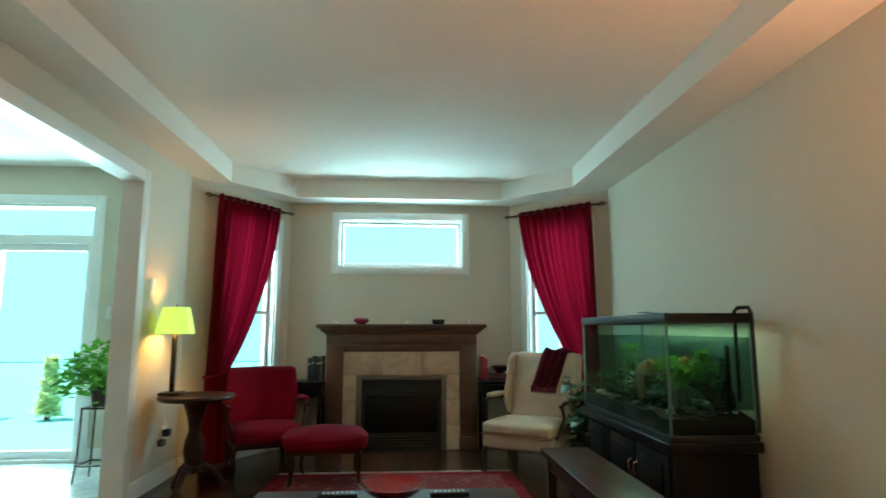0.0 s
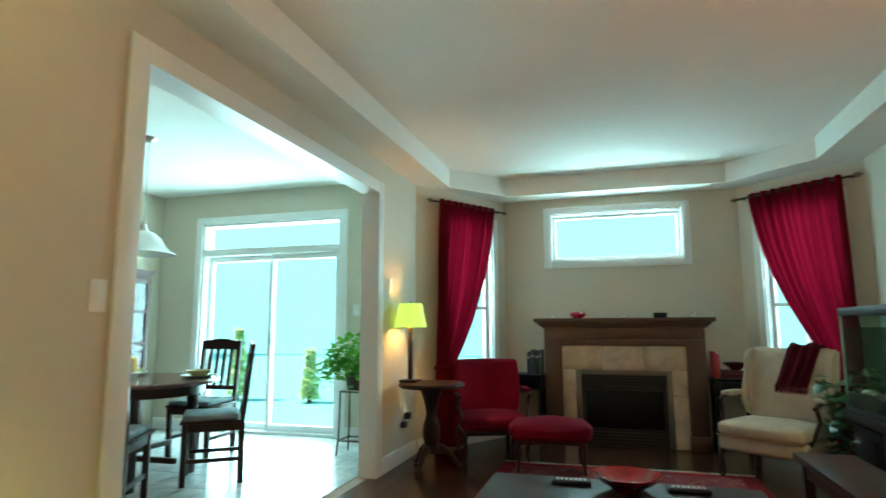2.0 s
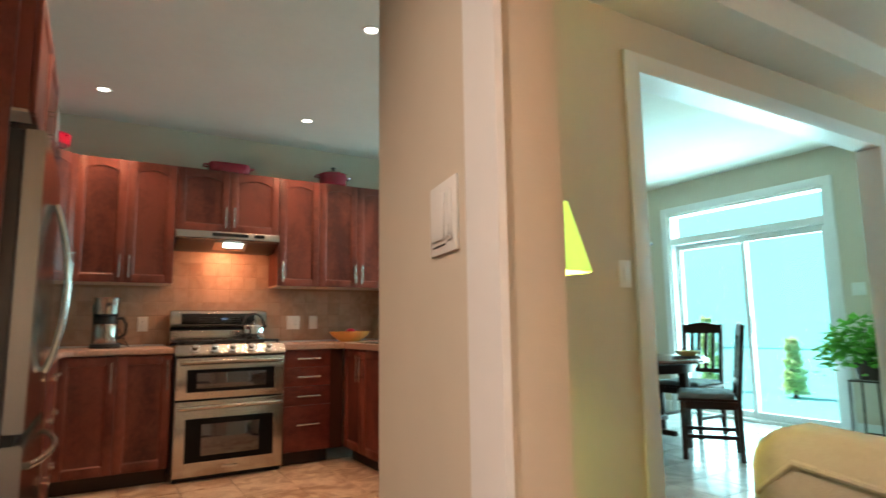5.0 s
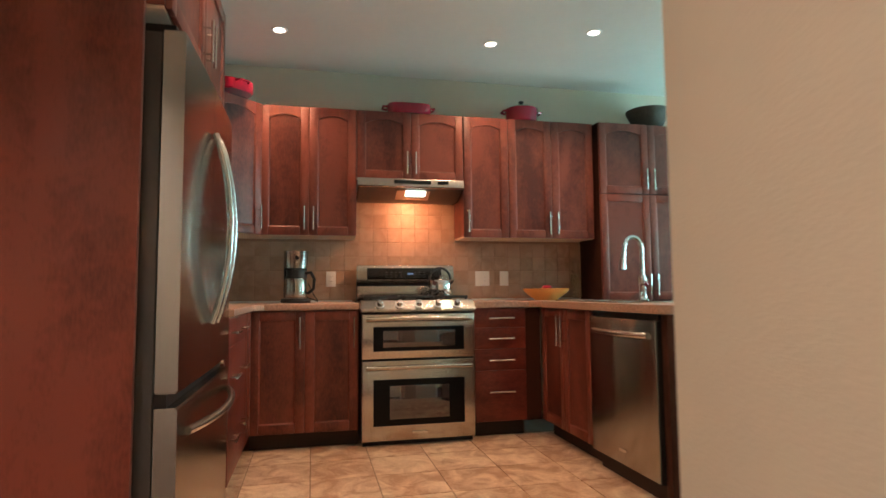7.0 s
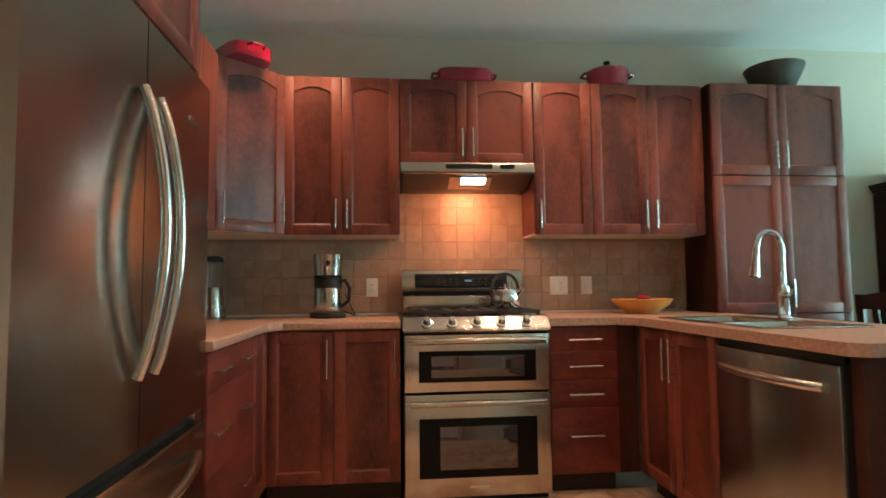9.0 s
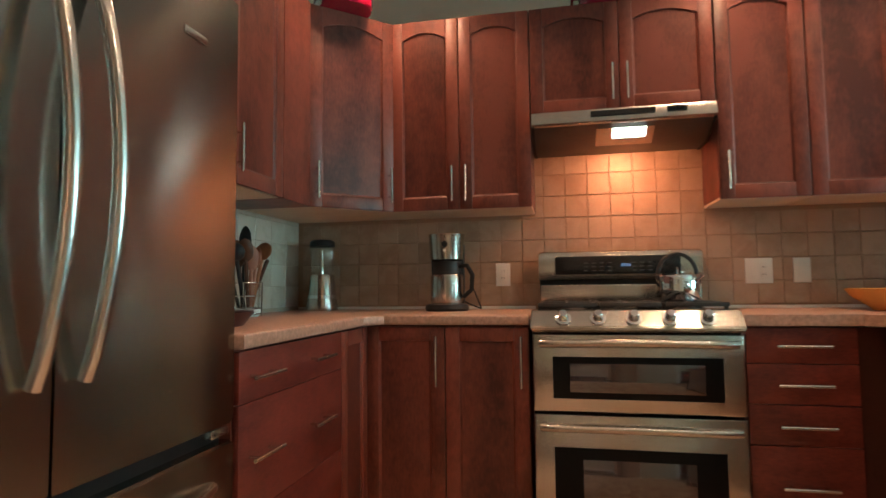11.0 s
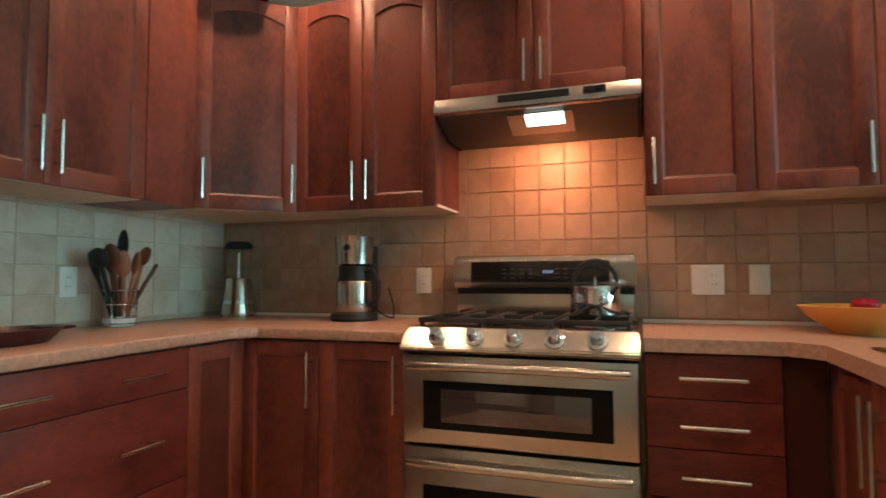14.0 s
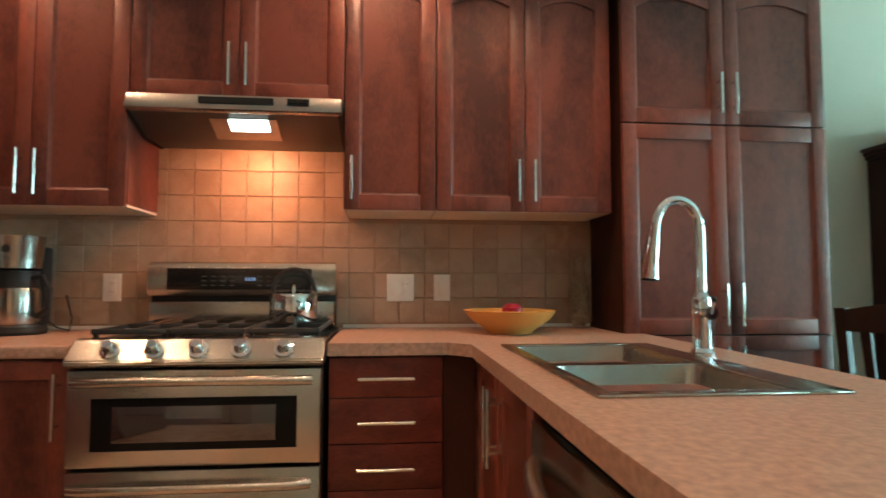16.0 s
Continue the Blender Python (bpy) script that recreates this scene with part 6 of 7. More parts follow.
def dining_chair():
    c = thing("dining_chair", pose(0, 0, 0), "dark wooden slat-back dining chair with a plaid seat pad", "chair", "dining chairs")
    for s in (-1, 1):
        part("leg", B(s * 0.19 - 0.02, s * 0.19 + 0.02, -0.21, -0.17, 0, 0.44, 0.004), DARKWOOD, c)
        bm = bmesh.new()
        prism(bm, [(0.19, 0), (0.23, 0), (0.225, 0.44), (0.285, 1.02), (0.255, 1.02), (0.19, 0.44)], "x", s * 0.19 - 0.019, s * 0.19 + 0.019)
        part("back_post", bm, DARKWOOD, c)
        part("side_rail", B(s * 0.19 - 0.012, s * 0.19 + 0.012, -0.17, 0.19, 0.38, 0.44, 0.003), DARKWOOD, c)
        part("stretcher", B(s * 0.19 - 0.01, s * 0.19 + 0.01, -0.17, 0.19, 0.16, 0.19, 0.003), DARKWOOD, c)
    part("front_rail", B(-0.17, 0.17, -0.205, -0.18, 0.38, 0.44, 0.003), DARKWOOD, c)
    part("seat", B(-0.22, 0.22, -0.225, 0.20, 0.44, 0.46, 0.006), DARKWOOD, c)
    part("seat_pad", cushion(bmesh.new(), -0.20, 0.20, -0.21, 0.18, 0.46, 0.50, 0.008), SEATCLOTH, c, "blue-grey plaid seat pad")
    n = 12
    top = [(-0.17 + 0.34 * i / n, 1.015 + 0.025 * math.sin(math.pi * i / n)) for i in range(n + 1)]
    bm = bmesh.new()
    prism(bm, [(-0.17, 0.935), (0.17, 0.935)] + top[::-1], "y", 0.252, 0.275)
    part("top_rail", bm, DARKWOOD, c)
    part("lower_rail", B(-0.17, 0.17, 0.205, 0.228, 0.56, 0.60, 0.003), DARKWOOD, c)
    for i in range(4):
        x = -0.11 + 0.0735 * i
        bm = bmesh.new()
        prism(bm, [(0.208, 0.595), (0.220, 0.595), (0.272, 0.94), (0.260, 0.94)], "x", x - 0.017, x + 0.017)
        part("slat", bm, DARKWOOD, c)
    return c


ch = dining_chair()
ch.matrix_basis = pose(-2.90, 3.74, 0, 0, 0, -53)
for m in (pose(-3.55, 4.42, 0, 0, 0, 4), pose(-3.02, 2.86, 0, 0, 0, 205), pose(-4.45, 2.97, 0, 0, 0, 200)):
    copy_thing(ch, m)

t = thing("dining_table", pose(-3.50, 3.55, 0), "round dark wooden dining table", "table")
part("tabletop", lathe(bmesh.new(), [(0, 0.715), (0.60, 0.715), (0.625, 0.725), (0.63, 0.738), (0.62, 0.75), (0, 0.752)], 64), mat("red-brown table wood", (0.09, 0.030, 0.018), 0.18, vary=0.3, scale=3, bump=0.02, stretch=(1, 6, 1)), t)
part("apron", lathe(bmesh.new(), [(0.50, 0.64), (0.52, 0.64), (0.52, 0.715), (0.50, 0.715)], 48), DARKWOOD, t)
for k in range(4):
    a = radians(45 + 90 * k)
    x, y = 0.43 * math.cos(a), 0.43 * math.sin(a)
    part("leg", B(x - 0.032, x + 0.032, y - 0.032, y + 0.032, 0, 0.64, 0.005), DARKWOOD, t)
part("stretcher", B(-0.43, 0.43, -0.02, 0.02, 0.14, 0.18, 0.004), DARKWOOD, t)
part("stretcher", B(-0.02, 0.02, -0.43, 0.43, 0.182, 0.22, 0.004), DARKWOOD, t)
YELLOW = mat("pale yellow glaze", (0.55, 0.50, 0.22), 0.25, vary=0.06, bump=0)
for x, y in ((-3.12, 3.82), (-3.6, 3.1), (-3.82, 3.85)):
    s = thing("place_setting", pose(x, y, 0.752), "pale yellow plate and bowl stacked on the table", "crockery", "place settings")
    part("plate", lathe(bmesh.new(), [(0, 0), (0.09, 0), (0.135, 0.014), (0.137, 0.018), (0.09, 0.006), (0, 0.006)], 36), mat("grey-green glaze", (0.30, 0.33, 0.27), 0.3, bump=0), s, "grey-green plate")
    part("bowl", lathe(bmesh.new(), [(0, 0.007), (0.05, 0.007), (0.095, 0.045), (0.10, 0.055), (0.094, 0.055), (0.05, 0.015), (0, 0.014)], 36), YELLOW, s, "pale yellow bowl")
c = thing("candle", pose(-3.62, 3.58, 0.752), "thick yellow pillar candle on a white dish", "candle")
part("wax", lathe(bmesh.new(), [(0, 0.16), (0.03, 0.155), (0.06, 0.165), (0.085, 0.15), (0.09, 0.04), (0.085, 0.025), (0, 0.025)], 30), mat("yellow wax", (0.62, 0.36, 0.04), 0.5, subsurface_weight=0.2), c)
part("dish", lathe(bmesh.new(), [(0, 0), (0.08, 0), (0.11, 0.04), (0.105, 0.045), (0.08, 0.012), (0, 0.012)], 30), PLASTIC, c)


def pendant():
    p = thing("pendant_light", pose(-3.51, 3.555, 0), "pendant light with a white glass bell shade", "ceiling light")
    part("canopy", lathe(bmesh.new(), [(0, KC - 0.035), (0.03, KC - 0.035), (0.06, KC - 0.012), (0.065, KC), (0, KC)], 28), SATIN, p)
    bm = bmesh.new()
    for k in range(26):
        z = 1.98 + 0.0275 * k
        a = (k % 2) * math.pi / 2
        tube(bm, [(0.008 * math.cos(q) * math.cos(a), 0.008 * math.cos(q) * math.sin(a), z + 0.019 * math.sin(q)) for q in [2 * math.pi * i / 10 for i in range(11)]], 0.0022, 5)
    part("chain", bm, SATIN, p, "thin metal chain")
    part("fitter", rod(rod(bmesh.new(), (0, 0, 1.93), (0, 0, 1.985), 0.022), (0, 0, 1.90), (0, 0, 1.93), 0.04), SATIN, p)
    part("shade", lathe(bmesh.new(), [(0.04, 1.92), (0.09, 1.905), (0.14, 1.86), (0.19, 1.78), (0.25, 1.74), (0.255, 1.735), (0.25, 1.733), (0.185, 1.772), (0.135, 1.852), (0.085, 1.898), (0.04, 1.912)], 40), mat("white opal glass", (0.80, 0.84, 0.84), 0.2, vary=0.02, bump=0, transmission_weight=0.3), p, "white glass bell shade")


pendant()


def hutch():
    x1, x0, y0, y1 = -4.68, -5.05, 3.25, 4.90
    h = thing("hutch", pose(0, 0, 0), "dark wooden display hutch with glazed doors", "hutch")
    W = mat("dark walnut", (0.055, 0.018, 0.014), 0.4, specular_ior_level=0.22, vary=0.3, scale=3, stretch=(2, 2, 0.6))
    part("lower_body", B(x0, x1, y0, y1, 0.06, 0.62, 0.004), W, h)
    part("plinth", B(x0, x1 + 0.01, y0 - 0.01, y1 + 0.01, 0, 0.06, 0.004), W, h)
    bm = bmesh.new()
    box(bm, x0, x1, y0, y0 + 0.03, 0.62, 1.68)
    box(bm, x0, x1, y1 - 0.03, y1, 0.62, 1.68)
    box(bm, x0, x0 + 0.015, y0 + 0.03, y1 - 0.03, 0.62, 1.68)
    box(bm, x0, x1, y0 + 0.03, y1 - 0.03, 1.64, 1.68)
    part("upper_case", bm, W, h)
    bm = bmesh.new()
    for k in range(4):
        box(bm, x0, x1 + 0.012 * k, y0 - 0.012 * k, y1 + 0.012 * k, 1.68 + 0.018 * k, 1.698 + 0.018 * k, 0.004)
    part("cornice", bm, W, h, "stepped cornice")
    for z in (0.98, 1.31):
        part("shelf", B(x0 + 0.016, x1 - 0.03, y0 + 0.03, y1 - 0.03, z, z + 0.018), W, h)
    n = 3
    wd = (y1 - y0 - 0.02) / n
    for i in range(n):
        a, b = y0 + 0.01 + wd * i, y0 + 0.01 + wd * (i + 1)
        bm = bmesh.new()
        f = 0.05
        for c, d, e, g in ((a, a + f, 0.64, 1.66), (b - f, b, 0.64, 1.66), (a + f, b - f, 0.64, 0.69), (a + f, b - f, 1.61, 1.66), (a + f, b - f, 0.97, 1.0), (a + f, b - f, 1.30, 1.33), ((a + b) / 2 - 0.012, (a + b) / 2 + 0.012, 0.69, 1.61)):
            box(bm, x1, x1 + 0.022, c, d, e, g, 0.003)
        dr = part("glazed_door", bm, W, h, "muntined glass door")
        for q, (c, d) in enumerate(((a + f, (a + b) / 2 - 0.012), ((a + b) / 2 + 0.012, b - f))):
            for e, g in ((0.69, 0.97), (1.0, 1.30), (1.33, 1.61)):
                part("pane", B(x1 + 0.008, x1 + 0.012, c, d, e, g), CLEAR, dr)
        part("lower_door", B(x1, x1 + 0.02, a + 0.004, b - 0.004, 0.08, 0.60, 0.004), W, h)
        rg = random.Random(i)
        for z in (0.62, 0.998, 1.328):
            for k in range(3):
                yy = a + 0.08 + k * 0.17
                if rg.random() < 0.8:
                    s = 0.05 + 0.03 * rg.random()
                    part("crockery", lathe(bmesh.new(), [(0, 0.0), (s * 0.5, 0), (s, s * 0.8), (s * 0.9, s * 1.3), (s * 0.8, s * 1.3), (s * 0.4, 0.1 * s), (0, 0.1 * s)], 16, (-4.86, yy, z + 0.0005)), PLASTIC if rg.random() < 0.6 else mat("teal glaze", (0.05, 0.18, 0.2), 0.3, bump=0), h, "small piece of crockery")


hutch()
solid("shallow_bowl", lathe(bmesh.new(), [(0, 0), (0.10, 0), (0.20, 0.05), (0.26, 0.085), (0.25, 0.088), (0.19, 0.058), (0.1, 0.012), (0, 0.01)], 40), mat("olive glaze", (0.16, 0.15, 0.05), 0.4), "wide shallow olive-green bowl on the hutch", "bowl", m=pose(-4.87, 3.55, 1.752))
for y in (3.95, 4.08, 4.2):
    solid("glass_jar", lathe(bmesh.new(), [(0, 0), (0.045, 0), (0.05, 0.02), (0.05, 0.11), (0.03, 0.14), (0.03, 0.16), (0.026, 0.16), (0.026, 0.14), (0.046, 0.108), (0.046, 0.02), (0, 0.008)], 22), CLEAR, "clear glass jar standing on the hutch", "jar", "glass jars", m=pose(-4.85, y, 1.752))

# plant on its iron stand
p = thing("plant_stand", pose(-2.22, 4.84, 0), "slender iron plant stand with glass shelf", "plant stand")
bm = bmesh.new()
for a in (-1, 1):
    for b in (-1, 1):
        part("leg", tube(bmesh.new(), [(a * 0.12, b * 0.12, 0), (a * 0.105, b * 0.105, 0.2), (a * 0.10, b * 0.10, 0.56)], 0.008, 8), BRONZE, p)
for z, r in ((0.13, 0.11), (0.56, 0.105)):
    bm = bmesh.new()
    for a, b in (((-r, -r), (r, -r)), ((r, -r), (r, r)), ((r, r), (-r, r)), ((-r, r), (-r, -r))):
        rod(bm, (*a, z), (*b, z), 0.007, seg=8)
    part("ring", bm, BRONZE, p)
part("shelf", B(-0.1, 0.1, -0.1, 0.1, 0.567, 0.574), CLEAR, p, "clear glass shelf")
p = thing("ivy_plant", pose(-2.22, 4.84, 0.574), "leafy bright green ivy in a pot", "plant")
part("pot", lathe(bmesh.new(), [(0, 0), (0.07, 0), (0.095, 0.13), (0.10, 0.15), (0.088, 0.15), (0.08, 0.12), (0, 0.12)], 28), WICKER, p)
bm = bmesh.new()
rg = random.Random(11)
for i in range(620):
    a, el = rg.random() * 6.283, rg.random() ** 0.8
    r = (0.30 if rg.random() < 0.85 else 0.38) * math.sqrt(rg.random())
    z = 0.13 + 0.40 * el * (1 - (r / 0.42) ** 2) - 0.10 * (r / 0.3) ** 2 * rg.random()
    leaf(bm, (r * math.cos(a), r * math.sin(a), z), 0.055 + 0.045 * rg.random(), rg, 0.15)
for i in range(26):
    a = i * 2.4
    tube(bm, [(0, 0, 0.1), (0.08 * math.cos(a), 0.08 * math.sin(a), 0.28), (0.24 * math.cos(a), 0.24 * math.sin(a), 0.24 + 0.12 * math.sin(i * 1.7))], 0.003, 4)
part("foliage", bm, LEAF, p, "bright green pointed leaves")

# garden conifers beyond the patio
for x, y, hgt, w in ((-7.0, 9.7, 1.38, 0.20), (-5.42, 9.7, 0.98, 0.15)):
    tr = thing("conifer", pose(x, y, -0.25), "small pointed garden conifer beyond the patio", "tree", "garden conifers")
    part("trunk", rod(bmesh.new(), (0, 0, 0), (0, 0, hgt * 0.8), 0.04, 0.01), WICKER, tr)
    bm = bmesh.new()
    rg = random.Random(int(hgt * 100))
    for i in range(900):
        k = rg.random()
        r = w * (1 - k) ** 0.8 * math.sqrt(rg.random()) * (1 + 0.25 * math.sin(k * 25))
        a = rg.random() * 6.283
        leaf(bm, (r * math.cos(a), r * math.sin(a), 0.08 + k * (hgt - 0.1)), 0.10 + 0.06 * rg.random(), rg)
    # crown colour far paler than foliage, with the outdoor glare mixed in
    part("crown", bm, cloth("glare-washed conifer", (0.58, 0.78, 0.42), 0.4), tr)

# ---- kitchen things ----
def coffee_maker():
    c = thing("coffee_maker", pose(-4.84, -0.42, 0.917, 0, 0, 95), "steel and black drip coffee maker with a thermal jug", "coffee maker")
    part("base", lathe(bmesh.new(), [(0, 0), (0.10, 0), (0.105, 0.012), (0.10, 0.03), (0.085, 0.034), (0, 0.034)], 32), MATTE, c, "black round base")
    part("tower", B(-0.08, 0.08, 0.03, 0.10, 0.03, 0.33, 0.012), MATTE, c)
    part("brew_head", lathe(bmesh.new(), [(0, 0.245), (0.078, 0.245), (0.086, 0.36), (0.088, 0.365), (0, 0.366)], 32), STEEL, c, "brushed steel brew head")
    j = part("jug", lathe(bmesh.new(), [(0, 0.036), (0.076, 0.036), (0.079, 0.05), (0.079, 0.16), (0.074, 0.172), (0, 0.172)], 32), STEEL, c, "brushed steel thermal jug")
    part("jug_lid", lathe(bmesh.new(), [(0, 0.172), (0.074, 0.172), (0.066, 0.205), (0.07, 0.235), (0, 0.24)], 32), MATTE, j)
    part("jug_handle", tube(bmesh.new(), [(0.06, -0.02, 0.21), (0.10, -0.03, 0.215), (0.125, -0.035, 0.17), (0.12, -0.03, 0.10), (0.08, -0.02, 0.065)], 0.011, 10), MATTE, j, "black handle")
    bd = part("badge", rod(bmesh.new(), (0, -0.083, 0.315), (0, -0.0885, 0.315), 0.014, seg=18), MATTE, c)
    part("brew_button", rod(bmesh.new(), (0, -0.082, 0.285), (0, -0.088, 0.285), 0.007, seg=14), CHROME, c)
    part("power_cord", tube(bmesh.new(), [(0.08, 0.08, 0.04), (0.13, 0.03, 0.02), (0.16, 0.06, 0.008), (0.14, 0.13, 0.05), (0.10, 0.17, 0.14)], 0.0035, 6), MATTE, c)


coffee_maker()


def kettle():
    k = thing("kettle", pose(-4.765, 0.61, 0.962), "polished steel stovetop kettle with a black handle", "kettle")
    part("body", lathe(bmesh.new(), [(0, 0), (0.085, 0), (0.089, 0.006), (0.089, 0.10), (0.084, 0.108), (0.05, 0.114), (0, 0.116)], 40), CHROME, k)
    part("lid_knob", tube(bmesh.new(), [(-0.02, 0, 0.112), (-0.016, 0, 0.132), (0, 0, 0.139), (0.016, 0, 0.132), (0.02, 0, 0.112)], 0.004, 8), CHROME, k, "small looped lid knob")
    part("handle", tube(bmesh.new(), arc(lambda t: (0, -0.078 * math.cos(math.pi * t), 0.112 + 0.088 * math.sin(math.pi * t)), 16), 0.0085, 10), MATTE, k, "black arched handle")
    part("spout", rod(bmesh.new(), (0.05, 0.05, 0.075), (0.085, 0.085, 0.112), 0.014, 0.010), CHROME, k)


kettle()


def blender_jar():
    b = thing("blender", pose(-4.93, -1.10, 0.917, 0, 0, 50), "steel countertop blender with a glass jug", "blender")
    part("base", lathe(bmesh.new(), [(0, 0), (0.08, 0), (0.082, 0.02), (0.07, 0.09), (0.062, 0.175), (0.058, 0.185), (0, 0.185)], 28), STEEL, b)
    part("control_band", lathe(bmesh.new(), [(0.075, 0.06), (0.077, 0.062), (0.0745, 0.08), (0.072, 0.078)], 28), CHROME, b)
    part("jug", lathe(bmesh.new(), [(0.045, 0.188), (0.055, 0.195), (0.066, 0.33), (0.062, 0.33), (0.051, 0.2), (0.045, 0.196)], 28), CLEAR, b, "clear glass jug")
    part("lid", lathe(bmesh.new(), [(0, 0.365), (0.05, 0.365), (0.062, 0.355), (0.066, 0.331), (0, 0.331)], 28), MATTE, b, "black lid")
    part("blade_post", rod(bmesh.new(), (0, 0, 0.19), (0, 0, 0.31), 0.007, 0.004, 10), CHROME, b)
    part("jug_handle", tube(bmesh.new(), [(0.058, 0, 0.31), (0.095, 0, 0.305), (0.095, 0, 0.24), (0.055, 0, 0.225)], 0.007, 8), CLEAR, b)
    part("side_grip", B(-0.10, -0.06, -0.03, 0.03, 0.0, 0.12, 0.01), MATTE, b)


blender_jar()


def utensil_crock():
    c = thing("utensil_holder", pose(-4.31, -1.17, 0.917), "glass and wire holder full of cooking utensils", "utensil holder")
    part("dish", lathe(bmesh.new(), [(0, 0.0), (0.05, 0), (0.058, 0.01), (0.06, 0.03), (0.055, 0.03), (0.05, 0.012), (0, 0.01)], 28), PLASTIC, c, "white base dish")
    g = part("glass_cup", lathe(bmesh.new(), [(0, 0.031), (0.055, 0.031), (0.06, 0.15), (0.057, 0.15), (0.052, 0.036), (0, 0.036)], 28), CLEAR, c)
    for z, r in ((0.012, 0.064), (0.035, 0.063), (0.085, 0.063), (0.14, 0.066)):
        part("wire_ring", tube(bmesh.new(), [(r * math.cos(a), r * math.sin(a), z) for a in [2 * math.pi * i / 28 for i in range(29)]], 0.0025, 6), CHROME, c)
    for k in range(4):
        a = k * math.pi / 2 + 0.4
        part("wire_post", rod(bmesh.new(), (0.063 * math.cos(a), 0.063 * math.sin(a), 0.0), (0.066 * math.cos(a), 0.066 * math.sin(a), 0.14), 0.0025, seg=6), CHROME, c)
    wood = mat("beech spoon", (0.30, 0.10, 0.035), 0.5, vary=0.2)
    dark = mat("dark spoon wood", (0.10, 0.035, 0.018), 0.5, vary=0.2)
    rosy = mat("rosy spoon wood", (0.34, 0.12, 0.07), 0.5, vary=0.2)
    spec = ((MATTE, (0.030, 0.01), (0.105, 0.02), 0.235, (0.040, 0.026, 0.040), "black ladle"),
            (MATTE, (0.020, -0.02), (0.075, -0.03), 0.19, (0.020, 0.012, 0.060), "black serving spoon"),
            (dark, (0.015, 0.02), (0.070, 0.04), 0.235, (0.034, 0.014, 0.050), "dark wooden spoon"),
            (dark, (0.005, -0.01), (0.030, -0.015), 0.215, (0.036, 0.014, 0.060), "dark wooden paddle"),
            (rosy, (0.0, 0.02), (0.020, 0.035), 0.20, (0.030, 0.012, 0.055), "rosy wooden spoon"),
            (MATTE, (-0.01, -0.02), (-0.022, -0.02), 0.262, (0.030, 0.010, 0.070), "black slotted turner"),
            (rosy, (-0.02, 0.01), (-0.050, 0.015), 0.21, (0.024, 0.010, 0.050), "rosy wooden spoon"),
            (wood, (-0.025, 0.015), (-0.075, 0.03), 0.245, (0.050, 0.010, 0.042), "orange-brown wooden spatula"),
            (dark, (-0.03, 0.0), (-0.165, 0.0), 0.225, (0.010, 0.009, 0.016), "wooden handle leaning out"))
    for m_, p0, p1, z1, size, lab in spec:
        bm = bmesh.new()
        rod(bm, (*p0, 0.04), (*p1, z1), 0.0075, 0.0085, 8)
        tilt = Vector((p1[0] - p0[0], p1[1] - p0[1], z1 - 0.04)).normalized()
        tip = Vector((*p1, z1)) + tilt * size[2] * 0.75
        head = blob(bmesh.new(), (0, 0, 0), size, 2)
        bmesh.ops.transform(head, matrix=Matrix.Translation(tip) @ tilt.to_track_quat("Z", "Y").to_matrix().to_4x4(), verts=head.verts[:])
        spare = bpy.data.meshes.new("utensil")
        head.to_mesh(spare)
        head.free()
        bm.from_mesh(spare)
        bpy.data.meshes.remove(spare)
        part("utensil", bm, m_, c, lab)


utensil_crock()
b = thing("baking_dish", pose(-3.70, -0.92, 0.917, 0, 0, 6) @ Matrix.Diagonal((1, 1, 0.7, 1)), "dark red oval baking dish on the worktop", "dish")
bm = bmesh.new()
lathe(bm, [(0, 0), (0.13, 0), (0.17, 0.05), (0.175, 0.062), (0.165, 0.062), (0.125, 0.012), (0, 0.01)], 36)
for v in bm.verts:
    v.co.y *= 0.62
part("dish", bm, mat("maroon stoneware", (0.045, 0.010, 0.012), 0.35), b)
for s in (-1, 1):
    part("grip", B(s * 0.165 - 0.04, s * 0.165 + 0.04, -0.045, 0.045, 0.044, 0.060, 0.007), mat("maroon grip", (0.045, 0.010, 0.012), 0.35), b)

b = thing("fruit_dish", pose(-4.76, 1.44, 0.917), "wide yellow-orange bowl holding red fruit", "bowl")
part("bowl", lathe(bmesh.new(), [(0, 0), (0.085, 0), (0.09, 0.008), (0.155, 0.055), (0.18, 0.088), (0.172, 0.09), (0.145, 0.06), (0.08, 0.016), (0, 0.012)], 44), mat("amber glaze", (0.72, 0.36, 0.10), 0.25, vary=0.05, bump=0), b)
for k, (x, y) in enumerate(((0, 0.01), (0.05, -0.03), (-0.045, -0.03))):
    f = solid("tomato", lathe(bmesh.new(), [(0, 0.006), (0.02, 0.0), (0.04, 0.022), (0.04, 0.042), (0.024, 0.058), (0.008, 0.055), (0, 0.05)], 20), mat("red fruit skin", (0.32, 0.008, 0.03), 0.3, bump=0), "glossy red tomato in the bowl", "fruit", "fruit", m=pose(-4.76 + x, 1.44 + y, 0.917 + (0.055 if k == 0 else 0.022)))
v = thing("bottle_vase", pose(-4.965, 1.79, 0.917), "tall clear glass bottle filled with dry pods", "bottle")
part("glass_body", lathe(bmesh.new(), [(0, 0), (0.045, 0), (0.05, 0.02), (0.042, 0.09), (0.048, 0.15), (0.03, 0.22), (0.022, 0.27), (0.03, 0.31), (0.026, 0.31), (0.018, 0.27), (0.026, 0.22), (0.044, 0.15), (0, 0.01)], 24), CLEAR, v)
bm = bmesh.new()
rg = random.Random(21)
